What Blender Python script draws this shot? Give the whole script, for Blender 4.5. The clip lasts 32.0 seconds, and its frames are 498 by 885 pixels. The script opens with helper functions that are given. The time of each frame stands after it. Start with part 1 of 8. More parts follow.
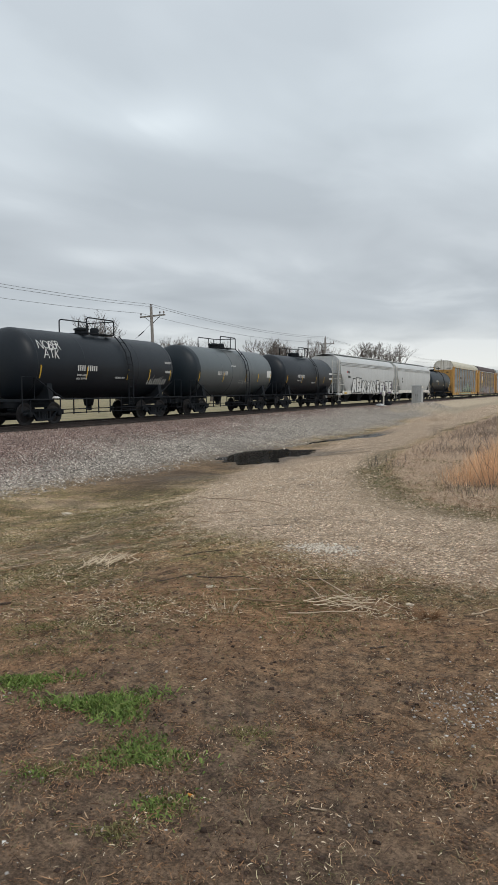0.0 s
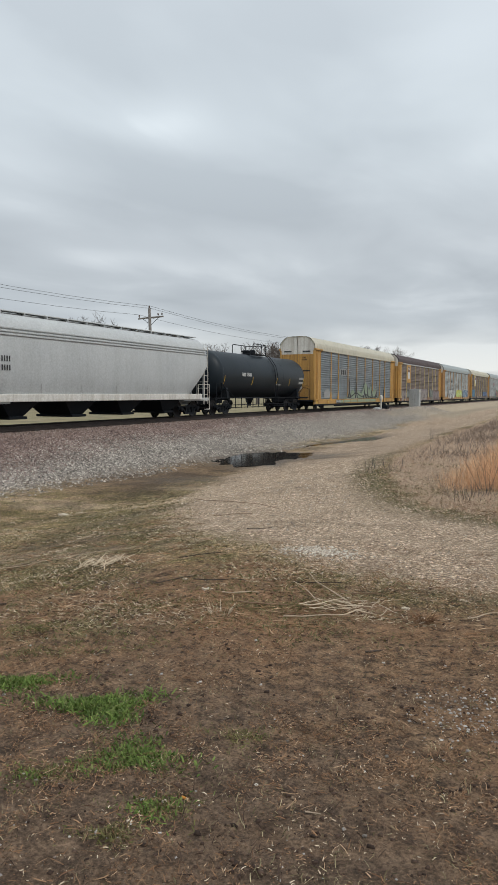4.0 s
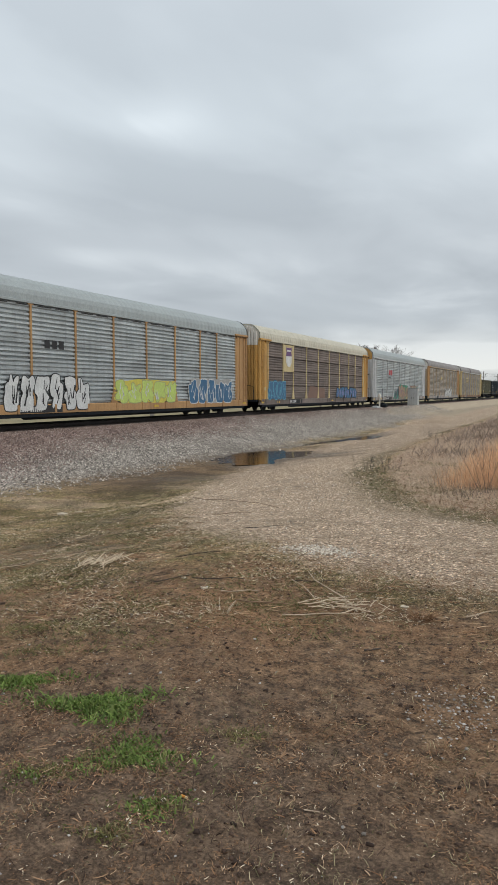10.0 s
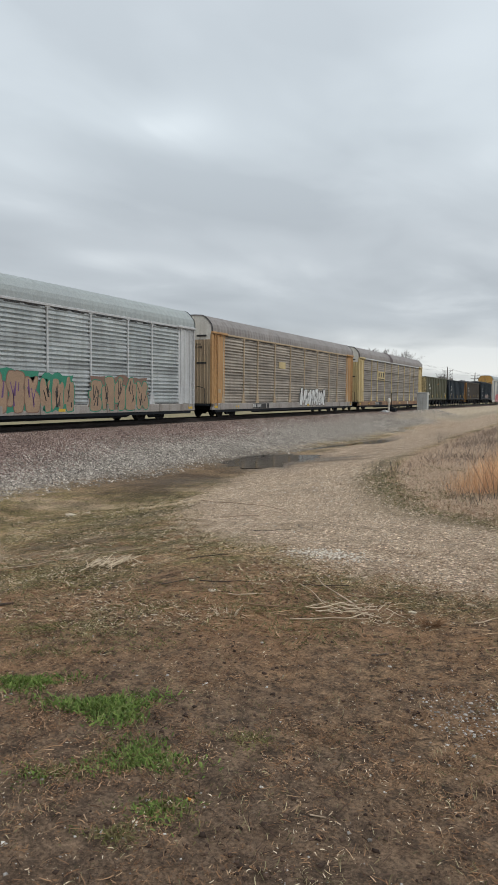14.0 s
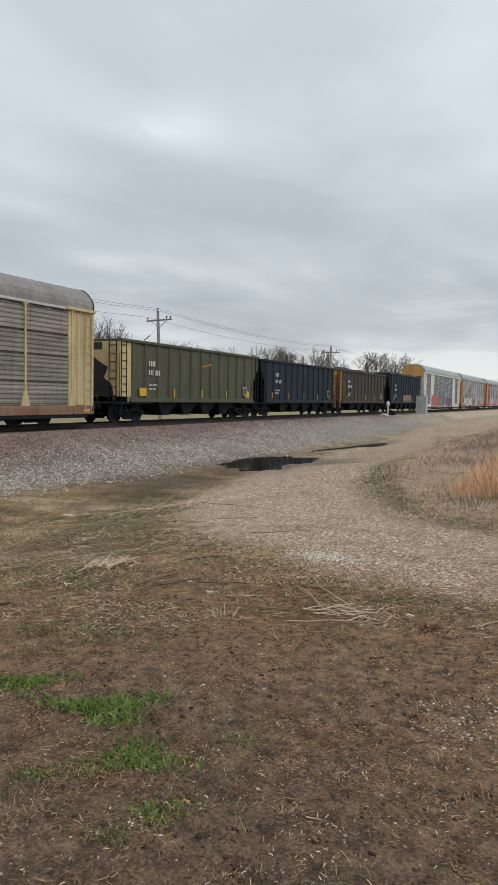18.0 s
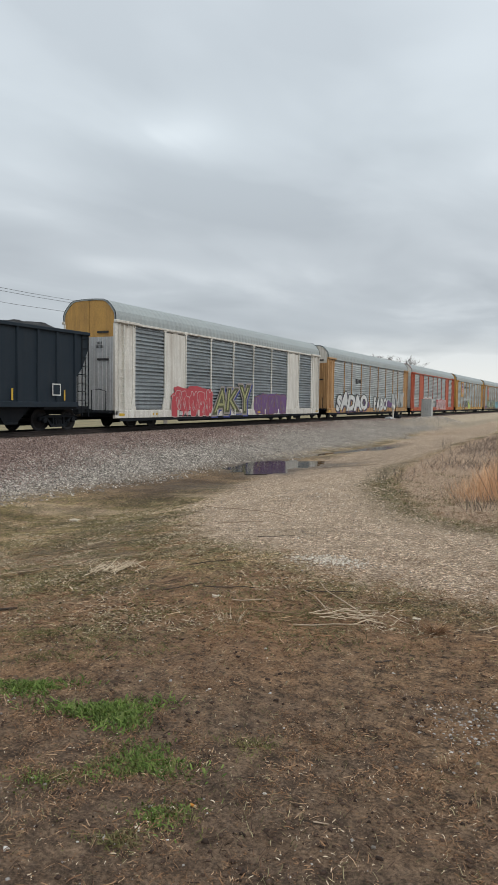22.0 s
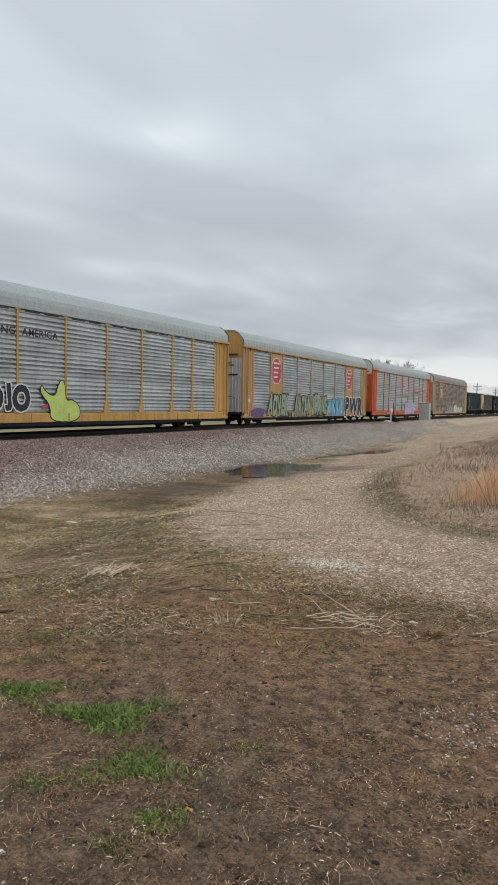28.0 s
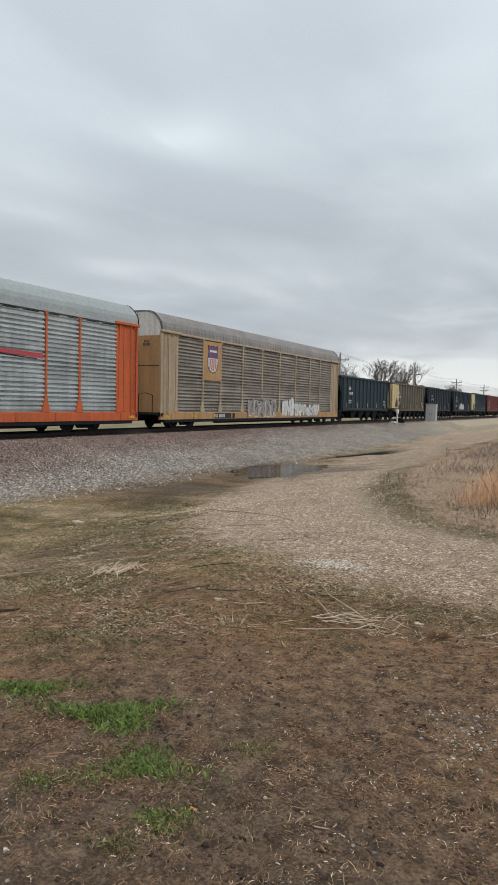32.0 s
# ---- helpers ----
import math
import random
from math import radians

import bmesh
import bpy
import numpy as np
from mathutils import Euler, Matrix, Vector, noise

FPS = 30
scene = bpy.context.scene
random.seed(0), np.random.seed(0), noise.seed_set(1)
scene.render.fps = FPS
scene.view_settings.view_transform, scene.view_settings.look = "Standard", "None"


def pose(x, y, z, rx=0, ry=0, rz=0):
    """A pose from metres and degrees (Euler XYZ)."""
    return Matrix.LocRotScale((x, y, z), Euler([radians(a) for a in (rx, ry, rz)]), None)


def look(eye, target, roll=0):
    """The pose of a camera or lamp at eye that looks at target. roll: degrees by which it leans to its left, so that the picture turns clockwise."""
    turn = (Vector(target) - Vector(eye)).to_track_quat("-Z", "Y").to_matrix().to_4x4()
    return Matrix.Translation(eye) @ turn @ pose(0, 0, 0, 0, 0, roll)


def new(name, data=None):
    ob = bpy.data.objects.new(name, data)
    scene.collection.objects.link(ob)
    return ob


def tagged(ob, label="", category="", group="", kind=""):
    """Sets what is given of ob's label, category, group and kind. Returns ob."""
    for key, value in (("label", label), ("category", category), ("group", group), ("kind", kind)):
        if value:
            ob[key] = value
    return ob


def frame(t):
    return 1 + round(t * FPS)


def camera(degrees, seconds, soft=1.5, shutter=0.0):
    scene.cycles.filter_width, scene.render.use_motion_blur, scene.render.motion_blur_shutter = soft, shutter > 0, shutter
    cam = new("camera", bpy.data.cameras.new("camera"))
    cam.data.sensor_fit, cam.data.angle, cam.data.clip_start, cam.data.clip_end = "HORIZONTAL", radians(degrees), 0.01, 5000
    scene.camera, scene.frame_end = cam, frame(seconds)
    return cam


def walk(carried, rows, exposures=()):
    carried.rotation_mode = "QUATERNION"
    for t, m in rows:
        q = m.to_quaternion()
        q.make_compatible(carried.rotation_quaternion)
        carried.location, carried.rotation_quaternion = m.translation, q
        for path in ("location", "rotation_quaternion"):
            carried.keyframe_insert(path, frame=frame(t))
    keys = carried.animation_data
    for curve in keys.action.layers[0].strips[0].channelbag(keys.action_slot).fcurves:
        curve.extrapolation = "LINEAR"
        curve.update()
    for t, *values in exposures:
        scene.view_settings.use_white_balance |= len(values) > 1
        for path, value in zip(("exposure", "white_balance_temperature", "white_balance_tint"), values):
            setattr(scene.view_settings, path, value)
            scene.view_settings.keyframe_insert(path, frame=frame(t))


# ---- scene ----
# The track runs along +y at x = TRACK_X; the camera stands at the origin.
EYE = 1.6
TRACK_X = -22.0
RAIL_Z = 0.23
cam = camera(38.46, 32.0, 1.1)


def view(yaw, pitch, roll, dx=0.0, dy=0.0, dz=0.0):
    """The camera's pose: degrees left of the track's direction, tilt, lean; its drift in metres."""
    eye = Vector((dx, dy, EYE + dz))
    a, b = radians(yaw), radians(pitch)
    return look(eye, eye + Vector((-math.sin(a) * math.cos(b), math.cos(a) * math.cos(b), math.sin(b))), roll)


walk(cam, [
    (0.0, view(25.689, -4.121, -0.405, 0.000, 0.001, -0.003)),
    (0.5, view(25.654, -4.141, -0.387, 0.002, -0.002, -0.001)),
    (1.0, view(25.661, -4.044, -0.350, 0.002, 0.000, -0.004)),
    (1.5, view(25.680, -3.999, -0.284, 0.003, -0.000, -0.001)),
    (2.0, view(25.680, -3.966, -0.116, 0.001, -0.002, 0.001)),
    (2.5, view(25.602, -3.928, -0.008, -0.005, 0.004, -0.007)),
    (3.0, view(25.603, -3.914, 0.006, 0.003, -0.000, -0.002)),
    (3.5, view(25.542, -3.878, 0.092, -0.000, 0.000, -0.002)),
    (5.5, view(25.192, -4.150, -0.142, 0.002, 0.003, -0.003)),
    (6.0, view(25.220, -4.163, -0.000, -0.000, 0.000, -0.000)),
    (6.5, view(25.297, -4.134, -0.064, 0.001, -0.001, -0.001)),
    (7.0, view(25.428, -4.158, -0.005, -0.001, -0.001, -0.001)),
    (7.5, view(25.436, -4.122, 0.008, 0.003, -0.002, -0.001)),
    (8.0, view(25.405, -4.058, 0.050, 0.003, -0.001, -0.002)),
    (8.5, view(25.380, -4.058, 0.111, -0.002, 0.001, -0.002)),
    (9.0, view(25.404, -4.067, 0.057, 0.000, -0.003, 0.001)),
    (9.5, view(25.404, -3.996, 0.058, 0.001, -0.004, 0.001)),
    (10.0, view(25.359, -4.024, -0.007, 0.001, 0.000, -0.002)),
    (10.5, view(25.392, -4.070, -0.023, 0.004, 0.000, -0.002)),
    (11.0, view(25.403, -4.118, 0.080, 0.001, 0.001, -0.001)),
    (11.5, view(25.349, -4.052, 0.097, -0.000, -0.002, 0.000)),
    (12.0, view(25.323, -3.974, 0.145, 0.002, -0.000, -0.003)),
    (12.5, view(25.321, -3.967, 0.273, 0.004, -0.003, 0.000)),
    (13.0, view(25.375, -3.882, 0.418, 0.003, -0.003, -0.001)),
    (13.5, view(25.575, -3.816, 0.519, 0.003, -0.009, 0.004)),
    (14.0, view(26.047, -3.788, 0.552, -0.002, -0.005, 0.001)),
    (14.5, view(26.189, -3.801, 0.491, 0.003, -0.003, -0.001)),
    (16.5, view(25.970, -3.769, 0.767, -0.002, -0.007, -0.002)),
    (17.0, view(26.015, -3.781, 0.776, -0.003, -0.005, -0.002)),
    (17.5, view(26.010, -3.681, 0.741, 0.001, -0.009, -0.001)),
    (18.0, view(25.948, -3.612, 1.049, -0.004, -0.006, -0.003)),
    (18.5, view(25.950, -3.511, 1.102, -0.002, -0.007, -0.001)),
    (19.0, view(26.071, -3.416, 1.136, -0.002, -0.009, -0.003)),
    (19.5, view(26.141, -3.374, 1.054, 0.001, -0.010, -0.000)),
    (20.0, view(26.204, -3.356, 1.203, -0.004, -0.008, -0.002)),
    (20.5, view(26.169, -3.362, 1.183, -0.002, -0.010, -0.001)),
    (21.0, view(26.208, -3.308, 1.258, -0.005, -0.006, -0.003)),
    (21.5, view(26.279, -3.253, 1.010, -0.002, -0.012, -0.001)),
    (22.0, view(26.374, -3.301, 0.739, -0.002, -0.008, -0.003)),
    (22.5, view(26.369, -3.338, 0.895, -0.003, -0.004, -0.003)),
    (23.0, view(26.273, -3.259, 1.158, -0.002, -0.007, -0.002)),
    (23.5, view(26.394, -3.214, 0.886, 0.001, -0.013, 0.001)),
    (24.0, view(26.639, -3.124, 0.678, 0.001, -0.012, 0.001)),
    (24.5, view(26.639, -3.090, 0.684, 0.001, -0.012, 0.002)),
    (25.0, view(26.570, -3.126, 0.676, 0.000, -0.011, -0.000)),
    (25.5, view(26.516, -3.209, 0.831, 0.002, -0.013, 0.002)),
    (27.5, view(26.189, -3.018, 1.277, -0.004, -0.008, -0.005)),
    (28.0, view(26.198, -3.062, 0.953, -0.000, -0.011, -0.001)),
    (28.5, view(26.266, -3.212, 0.909, -0.003, -0.012, -0.001)),
    (29.0, view(26.263, -3.245, 1.025, -0.003, -0.011, 0.001)),
    (29.5, view(26.266, -3.236, 1.026, -0.003, -0.007, -0.002)),
    (30.0, view(26.307, -3.141, 1.109, -0.001, -0.009, -0.002)),
    (30.5, view(26.500, -3.089, 1.122, -0.002, -0.011, -0.000)),
    (31.0, view(26.689, -3.100, 1.029, 0.002, -0.013, 0.003)),
    (31.5, view(26.725, -3.085, 1.105, -0.000, -0.011, -0.000)),
    (32.0, view(26.683, -3.043, 1.205, -0.002, -0.007, -0.004)),
])

# ---- world and sun: an overcast sky ----
def make_world():
    w = bpy.data.worlds.new("overcast_sky")
    scene.world = w
    w.use_nodes = True
    nt = w.node_tree
    N, K = nt.nodes, nt.links
    N.clear()
    out = N.new("ShaderNodeOutputWorld")
    tc = N.new("ShaderNodeTexCoord")
    sep = N.new("ShaderNodeSeparateXYZ")
    K.new(tc.outputs["Generated"], sep.inputs[0])

    def m(op, a, b=None, clamp=False):
        n = N.new("ShaderNodeMath")
        n.operation, n.use_clamp = op, clamp
        for i, q in enumerate((a, b)):
            if q is None:
                continue
            if isinstance(q, (int, float)):
                n.inputs[i].default_value = q
            else:
                K.new(q, n.inputs[i])
        return n.outputs[0]

    up = m("MAXIMUM", sep.outputs[2], 0.0)
    den = m("ADD", up, 0.09)
    u, v = m("DIVIDE", sep.outputs[0], den), m("DIVIDE", sep.outputs[1], den)
    co = N.new("ShaderNodeCombineXYZ")
    K.new(u, co.inputs[0]), K.new(v, co.inputs[1])

    def clouds(scale, detail, rough, off, stretch, turn):
        mp = N.new("ShaderNodeMapping")
        mp.inputs["Location"].default_value = off
        mp.inputs["Rotation"].default_value = (0, 0, radians(turn))
        mp.inputs["Scale"].default_value = stretch
        K.new(co.outputs[0], mp.inputs[0])
        n = N.new("ShaderNodeTexNoise")
        n.inputs["Scale"].default_value, n.inputs["Detail"].default_value, n.inputs["Roughness"].default_value = scale, detail, rough
        n.inputs["Distortion"].default_value = 0.35
        K.new(mp.outputs[0], n.inputs["Vector"])
        return n.outputs["Fac"]

    big = clouds(0.42, 3.0, 0.5, SKY_A, (1.3, 0.75, 1), -26)
    small = clouds(1.15, 4.0, 0.5, SKY_B, (1.25, 0.8, 1), -26)
    mix = m("ADD", m("MULTIPLY", big, 0.66), m("MULTIPLY", small, 0.34))
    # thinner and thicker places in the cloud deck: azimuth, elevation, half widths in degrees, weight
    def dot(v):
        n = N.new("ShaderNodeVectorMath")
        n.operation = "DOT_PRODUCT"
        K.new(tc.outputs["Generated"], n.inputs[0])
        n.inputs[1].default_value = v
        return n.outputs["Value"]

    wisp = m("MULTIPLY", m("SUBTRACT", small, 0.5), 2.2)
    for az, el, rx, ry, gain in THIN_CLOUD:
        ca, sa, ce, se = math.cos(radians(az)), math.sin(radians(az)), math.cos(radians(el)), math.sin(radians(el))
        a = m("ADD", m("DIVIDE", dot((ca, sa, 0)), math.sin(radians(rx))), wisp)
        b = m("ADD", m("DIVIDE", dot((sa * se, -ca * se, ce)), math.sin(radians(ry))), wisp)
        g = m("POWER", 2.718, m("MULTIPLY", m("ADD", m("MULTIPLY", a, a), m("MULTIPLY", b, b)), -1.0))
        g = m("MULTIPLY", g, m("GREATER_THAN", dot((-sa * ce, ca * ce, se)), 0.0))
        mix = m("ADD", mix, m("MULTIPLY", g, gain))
    ramp = N.new("ShaderNodeValToRGB")
    K.new(mix, ramp.inputs[0])
    e = ramp.color_ramp.elements
    e[0].position, e[0].color = 0.37, (0.392, 0.43, 0.463, 1)
    e[1].position, e[1].color = 0.63, (0.648, 0.695, 0.725, 1)
    mid = e.new(0.5)
    mid.color = (0.482, 0.525, 0.559, 1)
    # the cloud deck pales near the horizon and towards the zenith
    hz = N.new("ShaderNodeValToRGB")
    K.new(up, hz.inputs[0])
    h = hz.color_ramp.elements
    h[0].position, h[0].color = 0.0, (1.12, 1.06, 0.97, 1)
    h[1].position, h[1].color = 1.0, (1.3, 1.3, 1.3, 1)
    for pos, c in ((0.045, (1.02, 0.98, 0.93, 1)), (0.10, (0.86, 0.86, 0.865, 1)), (0.2, (0.95, 0.95, 0.955, 1)), (0.34, (1.16, 1.175, 1.18, 1)), (0.5, (1.24, 1.25, 1.26, 1))):
        q = h.new(pos)
        q.color = c
    mul = N.new("ShaderNodeMix")
    mul.data_type, mul.blend_type = "RGBA", "MULTIPLY"
    mul.inputs["Factor"].default_value = 1.0
    K.new(ramp.outputs[0], mul.inputs["A"]), K.new(hz.outputs[0], mul.inputs["B"])
    sky = N.new("ShaderNodeTexSky")
    sky.sky_type, sky.sun_disc = "NISHITA", False
    sky.sun_elevation, sky.sun_rotation = radians(50), radians(SUN_TURN)
    b1, b2 = N.new("ShaderNodeBackground"), N.new("ShaderNodeBackground")
    K.new(mul.outputs["Result"], b1.inputs[0])
    b1.inputs[1].default_value = CLOUD_LIGHT
    K.new(sky.outputs[0], b2.inputs[0])
    b2.inputs[1].default_value = 0.05
    add = N.new("ShaderNodeMixShader")
    add.inputs[0].default_value = 0.06
    K.new(b1.outputs[0], add.inputs[1]), K.new(b2.outputs[0], add.inputs[2])
    K.new(add.outputs[0], out.inputs[0])


SKY_A, SKY_B = (3.1, 1.7, 0.0), (0.4, 6.2, 0.0)
SUN_TURN = 110
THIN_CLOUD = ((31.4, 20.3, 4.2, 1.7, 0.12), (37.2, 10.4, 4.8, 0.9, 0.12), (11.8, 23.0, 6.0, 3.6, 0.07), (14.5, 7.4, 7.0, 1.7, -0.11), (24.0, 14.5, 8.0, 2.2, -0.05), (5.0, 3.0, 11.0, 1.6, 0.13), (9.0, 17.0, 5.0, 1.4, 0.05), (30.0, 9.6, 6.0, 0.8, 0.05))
CLOUD_LIGHT = 1.0
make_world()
sun = new("sun", bpy.data.lights.new("sun", "SUN"))
sun.data.energy, sun.data.angle, sun.data.color = 1.1, radians(25), (1.0, 0.96, 0.9)
sun.rotation_euler = Vector((-0.60, 0.22, -0.77)).to_track_quat("-Z", "Y").to_euler()
scene.view_settings.exposure = 0.35


# ---- materials ----
MATS = {}


def nodes_of(name):
    mt = bpy.data.materials.new(name)
    mt.use_nodes = True
    nt = mt.node_tree
    return mt, nt, nt.nodes, nt.links, nt.nodes["Principled BSDF"]


def noise_fac(nt, vec, scale, detail=4.0, rough=0.55, w=None, distort=0.0):
    n = nt.nodes.new("ShaderNodeTexNoise")
    n.inputs["Scale"].default_value, n.inputs["Detail"].default_value = scale, detail
    n.inputs["Roughness"].default_value, n.inputs["Distortion"].default_value = rough, distort
    if w is not None:
        n.noise_dimensions = "4D"
        nt.links.new(w, n.inputs["W"])
    nt.links.new(vec, n.inputs["Vector"])
    return n.outputs["Fac"]


def mapped(nt, vec, scale):
    mp = nt.nodes.new("ShaderNodeMapping")
    mp.inputs["Scale"].default_value = scale
    nt.links.new(vec, mp.inputs[0])
    return mp.outputs[0]


def span(nt, fac, a, b, lo=0.0, hi=1.0):
    n = nt.nodes.new("ShaderNodeMapRange")
    n.inputs["From Min"].default_value, n.inputs["From Max"].default_value = a, b
    n.inputs["To Min"].default_value, n.inputs["To Max"].default_value = lo, hi
    nt.links.new(fac, n.inputs["Value"])
    return n.outputs["Result"]


def math_node(nt, op, a, b, clamp=False):
    n = nt.nodes.new("ShaderNodeMath")
    n.operation, n.use_clamp = op, clamp
    for i, q in enumerate((a, b)):
        if isinstance(q, (int, float)):
            n.inputs[i].default_value = q
        else:
            nt.links.new(q, n.inputs[i])
    return n.outputs[0]


def blend(nt, fac, a, b, mode="MIX"):
    n = nt.nodes.new("ShaderNodeMix")
    n.data_type, n.blend_type = "RGBA", mode
    for key, q in (("Factor", fac), ("A", a), ("B", b)):
        s = n.inputs[key] if key == "Factor" else [i for i in n.inputs if i.name == key and i.type == "RGBA"][0]
        if isinstance(q, (int, float)):
            s.default_value = q
        elif isinstance(q, tuple):
            s.default_value = (*q, 1)
        else:
            nt.links.new(q, s)
    return [o for o in n.outputs if o.type == "RGBA"][0]


def bump(nt, bsdf, height, strength, dist):
    b = nt.nodes.new("ShaderNodeBump")
    b.inputs["Strength"].default_value, b.inputs["Distance"].default_value = strength, dist
    nt.links.new(height, b.inputs["Height"])
    nt.links.new(b.outputs[0], bsdf.inputs["Normal"])


def paint(name, c, c2=None, grime=(0.06, 0.05, 0.042), dirt=0.35, rough=0.6, metal=0.0, scale=0.8, streak=0.6, grain=14.0, relief=0.15, spec=0.35, sheen_bands=0.0):
    """A painted, oxidised or rusted surface: two colours in patches, fine grain, and grime that runs down; if asked,
    level bands of reflection put into the colour.
    """
    if name in MATS:
        return MATS[name]
    mt, nt, N, K, bs = nodes_of(name)
    c2 = c2 or tuple(v * 0.78 for v in c)
    tc = N.new("ShaderNodeTexCoord")
    oi = N.new("ShaderNodeObjectInfo")
    w = math_node(nt, "MULTIPLY", oi.outputs["Random"], 40.0)
    ob = tc.outputs["Object"]
    patches = span(nt, noise_fac(nt, ob, scale, 5, 0.6, w), 0.35, 0.68)
    col = blend(nt, patches, c, c2)
    run = noise_fac(nt, mapped(nt, ob, (2.6, 2.6, 0.22)), 1.6, 5, 0.62, w)
    fac = math_node(nt, "MULTIPLY", span(nt, run, 0.44, 0.78), streak)
    spots = math_node(nt, "MULTIPLY", span(nt, noise_fac(nt, ob, scale * 3.4, 6, 0.68, w), 0.5, 0.85), dirt)
    col = blend(nt, math_node(nt, "MAXIMUM", fac, spots, True), col, grime)
    # reflected surroundings painted as wavy light and dark bands across the sheet
    if sheen_bands:
        lie_w = math_node(nt, "MULTIPLY", oi.outputs["Random"], 0.7)
        roll = noise_fac(nt, mapped(nt, ob, (0.2, 0.2, 1.5)), 1.0, 5, 0.6, lie_w, 0.6)
        dull = N.new("ShaderNodeHueSaturation")
        K.new(span(nt, roll, 0.36, 0.62, 1.0 - sheen_bands, 1.0 + 0.45 * sheen_bands), dull.inputs["Value"]), K.new(col, dull.inputs["Color"])
        col = dull.outputs[0]
    fine = noise_fac(nt, ob, grain, 3, 0.6, w)
    v = span(nt, fine, 0.25, 0.75, 0.82, 1.16)
    hs = N.new("ShaderNodeHueSaturation")
    K.new(v, hs.inputs["Value"]), K.new(col, hs.inputs["Color"])
    K.new(hs.outputs[0], bs.inputs["Base Color"])
    K.new(span(nt, fine, 0.2, 0.8, rough - 0.1, min(1.0, rough + 0.14)), bs.inputs["Roughness"])
    bs.inputs["Metallic"].default_value = metal
    bs.inputs["Specular IOR Level"].default_value = spec
    bump(nt, bs, fine, relief, 0.01)
    MATS[name] = mt
    return mt


def stuff_mat(name, colours, rough=0.9, island=True, scale=3.0):
    """For joined small pieces: each island takes its own colour out of a ramp."""
    if name in MATS:
        return MATS[name]
    mt, nt, N, K, bs = nodes_of(name)
    ge = N.new("ShaderNodeNewGeometry")
    tc = N.new("ShaderNodeTexCoord")
    rp = N.new("ShaderNodeValToRGB")
    el = rp.color_ramp.elements
    n = len(colours)
    el[0].color, el[0].position = (*colours[0], 1), 0.0
    el[1].color, el[1].position = (*colours[-1], 1), 1.0
    for i in range(1, n - 1):
        q = el.new(i / (n - 1))
        q.color = (*colours[i], 1)
    K.new(ge.outputs["Random Per Island"], rp.inputs[0])
    big = noise_fac(nt, tc.outputs["Object"], scale, 4, 0.6)
    hs = N.new("ShaderNodeHueSaturation")
    K.new(span(nt, big, 0.25, 0.75, 0.7, 1.25), hs.inputs["Value"])
    K.new(rp.outputs[0], hs.inputs["Color"])
    K.new(hs.outputs[0], bs.inputs["Base Color"])
    bs.inputs["Roughness"].default_value = rough
    bs.inputs["Specular IOR Level"].default_value = 0.25
    MATS[name] = mt
    return mt


YELLOW = paint("yellow_paint", (0.52, 0.30, 0.085), (0.42, 0.24, 0.075), (0.14, 0.08, 0.045), 0.35, 0.6)
PALE_YELLOW = paint("pale_yellow_paint", (0.55, 0.455, 0.25), (0.46, 0.365, 0.19), (0.16, 0.11, 0.06), 0.35, 0.65)
TAN = paint("tan_paint", (0.45, 0.27, 0.12), (0.37, 0.21, 0.095), (0.14, 0.09, 0.055), 0.35, 0.65)
RED = paint("red_oxide_paint", (0.43, 0.095, 0.045), (0.35, 0.075, 0.04), (0.14, 0.05, 0.03), 0.3, 0.6)
ORANGE = paint("orange_paint", (0.55, 0.115, 0.035), (0.46, 0.10, 0.035), (0.15, 0.06, 0.03), 0.3, 0.6)
WHITE = paint("white_paint", (0.66, 0.645, 0.60), (0.55, 0.535, 0.495), (0.29, 0.235, 0.175), 0.5, 0.6, 0.0, 0.8, 0.75)
GALV = paint("galvanised_steel", (0.50, 0.535, 0.54), (0.40, 0.435, 0.445), (0.15, 0.155, 0.155), 0.4, 0.5, 0.15, 0.5, 0.55, sheen_bands=0.3)
GALV_DARK = paint("dull_galvanised_steel", (0.30, 0.335, 0.355), (0.245, 0.275, 0.295), (0.12, 0.125, 0.125), 0.4, 0.5, 0.25, 0.5, 0.5, sheen_bands=0.26)
GALV_BROWN = paint("rust_filmed_galvanised_steel", (0.215, 0.178, 0.158), (0.165, 0.135, 0.12), (0.085, 0.068, 0.06), 0.4, 0.7, 0.1, 0.5, 0.6, sheen_bands=0.3)
GALV_TAN = paint("tan_filmed_galvanised_steel", (0.29, 0.268, 0.242), (0.23, 0.212, 0.192), (0.12, 0.1, 0.085), 0.4, 0.7, 0.1, 0.5, 0.6, sheen_bands=0.3)
ALU = paint("aluminium_roof", (0.335, 0.37, 0.37), (0.305, 0.335, 0.34), (0.2, 0.205, 0.2), 0.15, 0.6, 0.1, 0.4, 0.3)
FADED = paint("faded_tan_paint", (0.43, 0.34, 0.235), (0.35, 0.27, 0.18), (0.15, 0.11, 0.08), 0.4, 0.7)
OLD_SILVER = paint("dirty_silver_paint", (0.33, 0.31, 0.29), (0.26, 0.235, 0.215), (0.1, 0.075, 0.055), 0.6, 0.65)
CREAM = paint("cream_paint", (0.52, 0.49, 0.395), (0.455, 0.43, 0.35), (0.25, 0.23, 0.18), 0.25, 0.6)
ROOF_BROWN = paint("brown_roof_paint", (0.085, 0.062, 0.062), (0.065, 0.05, 0.05), (0.04, 0.034, 0.032), 0.3, 0.7)
ROOF_GREYBROWN = paint("weathered_roof_paint", (0.27, 0.255, 0.245), (0.2, 0.185, 0.18), (0.1, 0.08, 0.07), 0.5, 0.65)
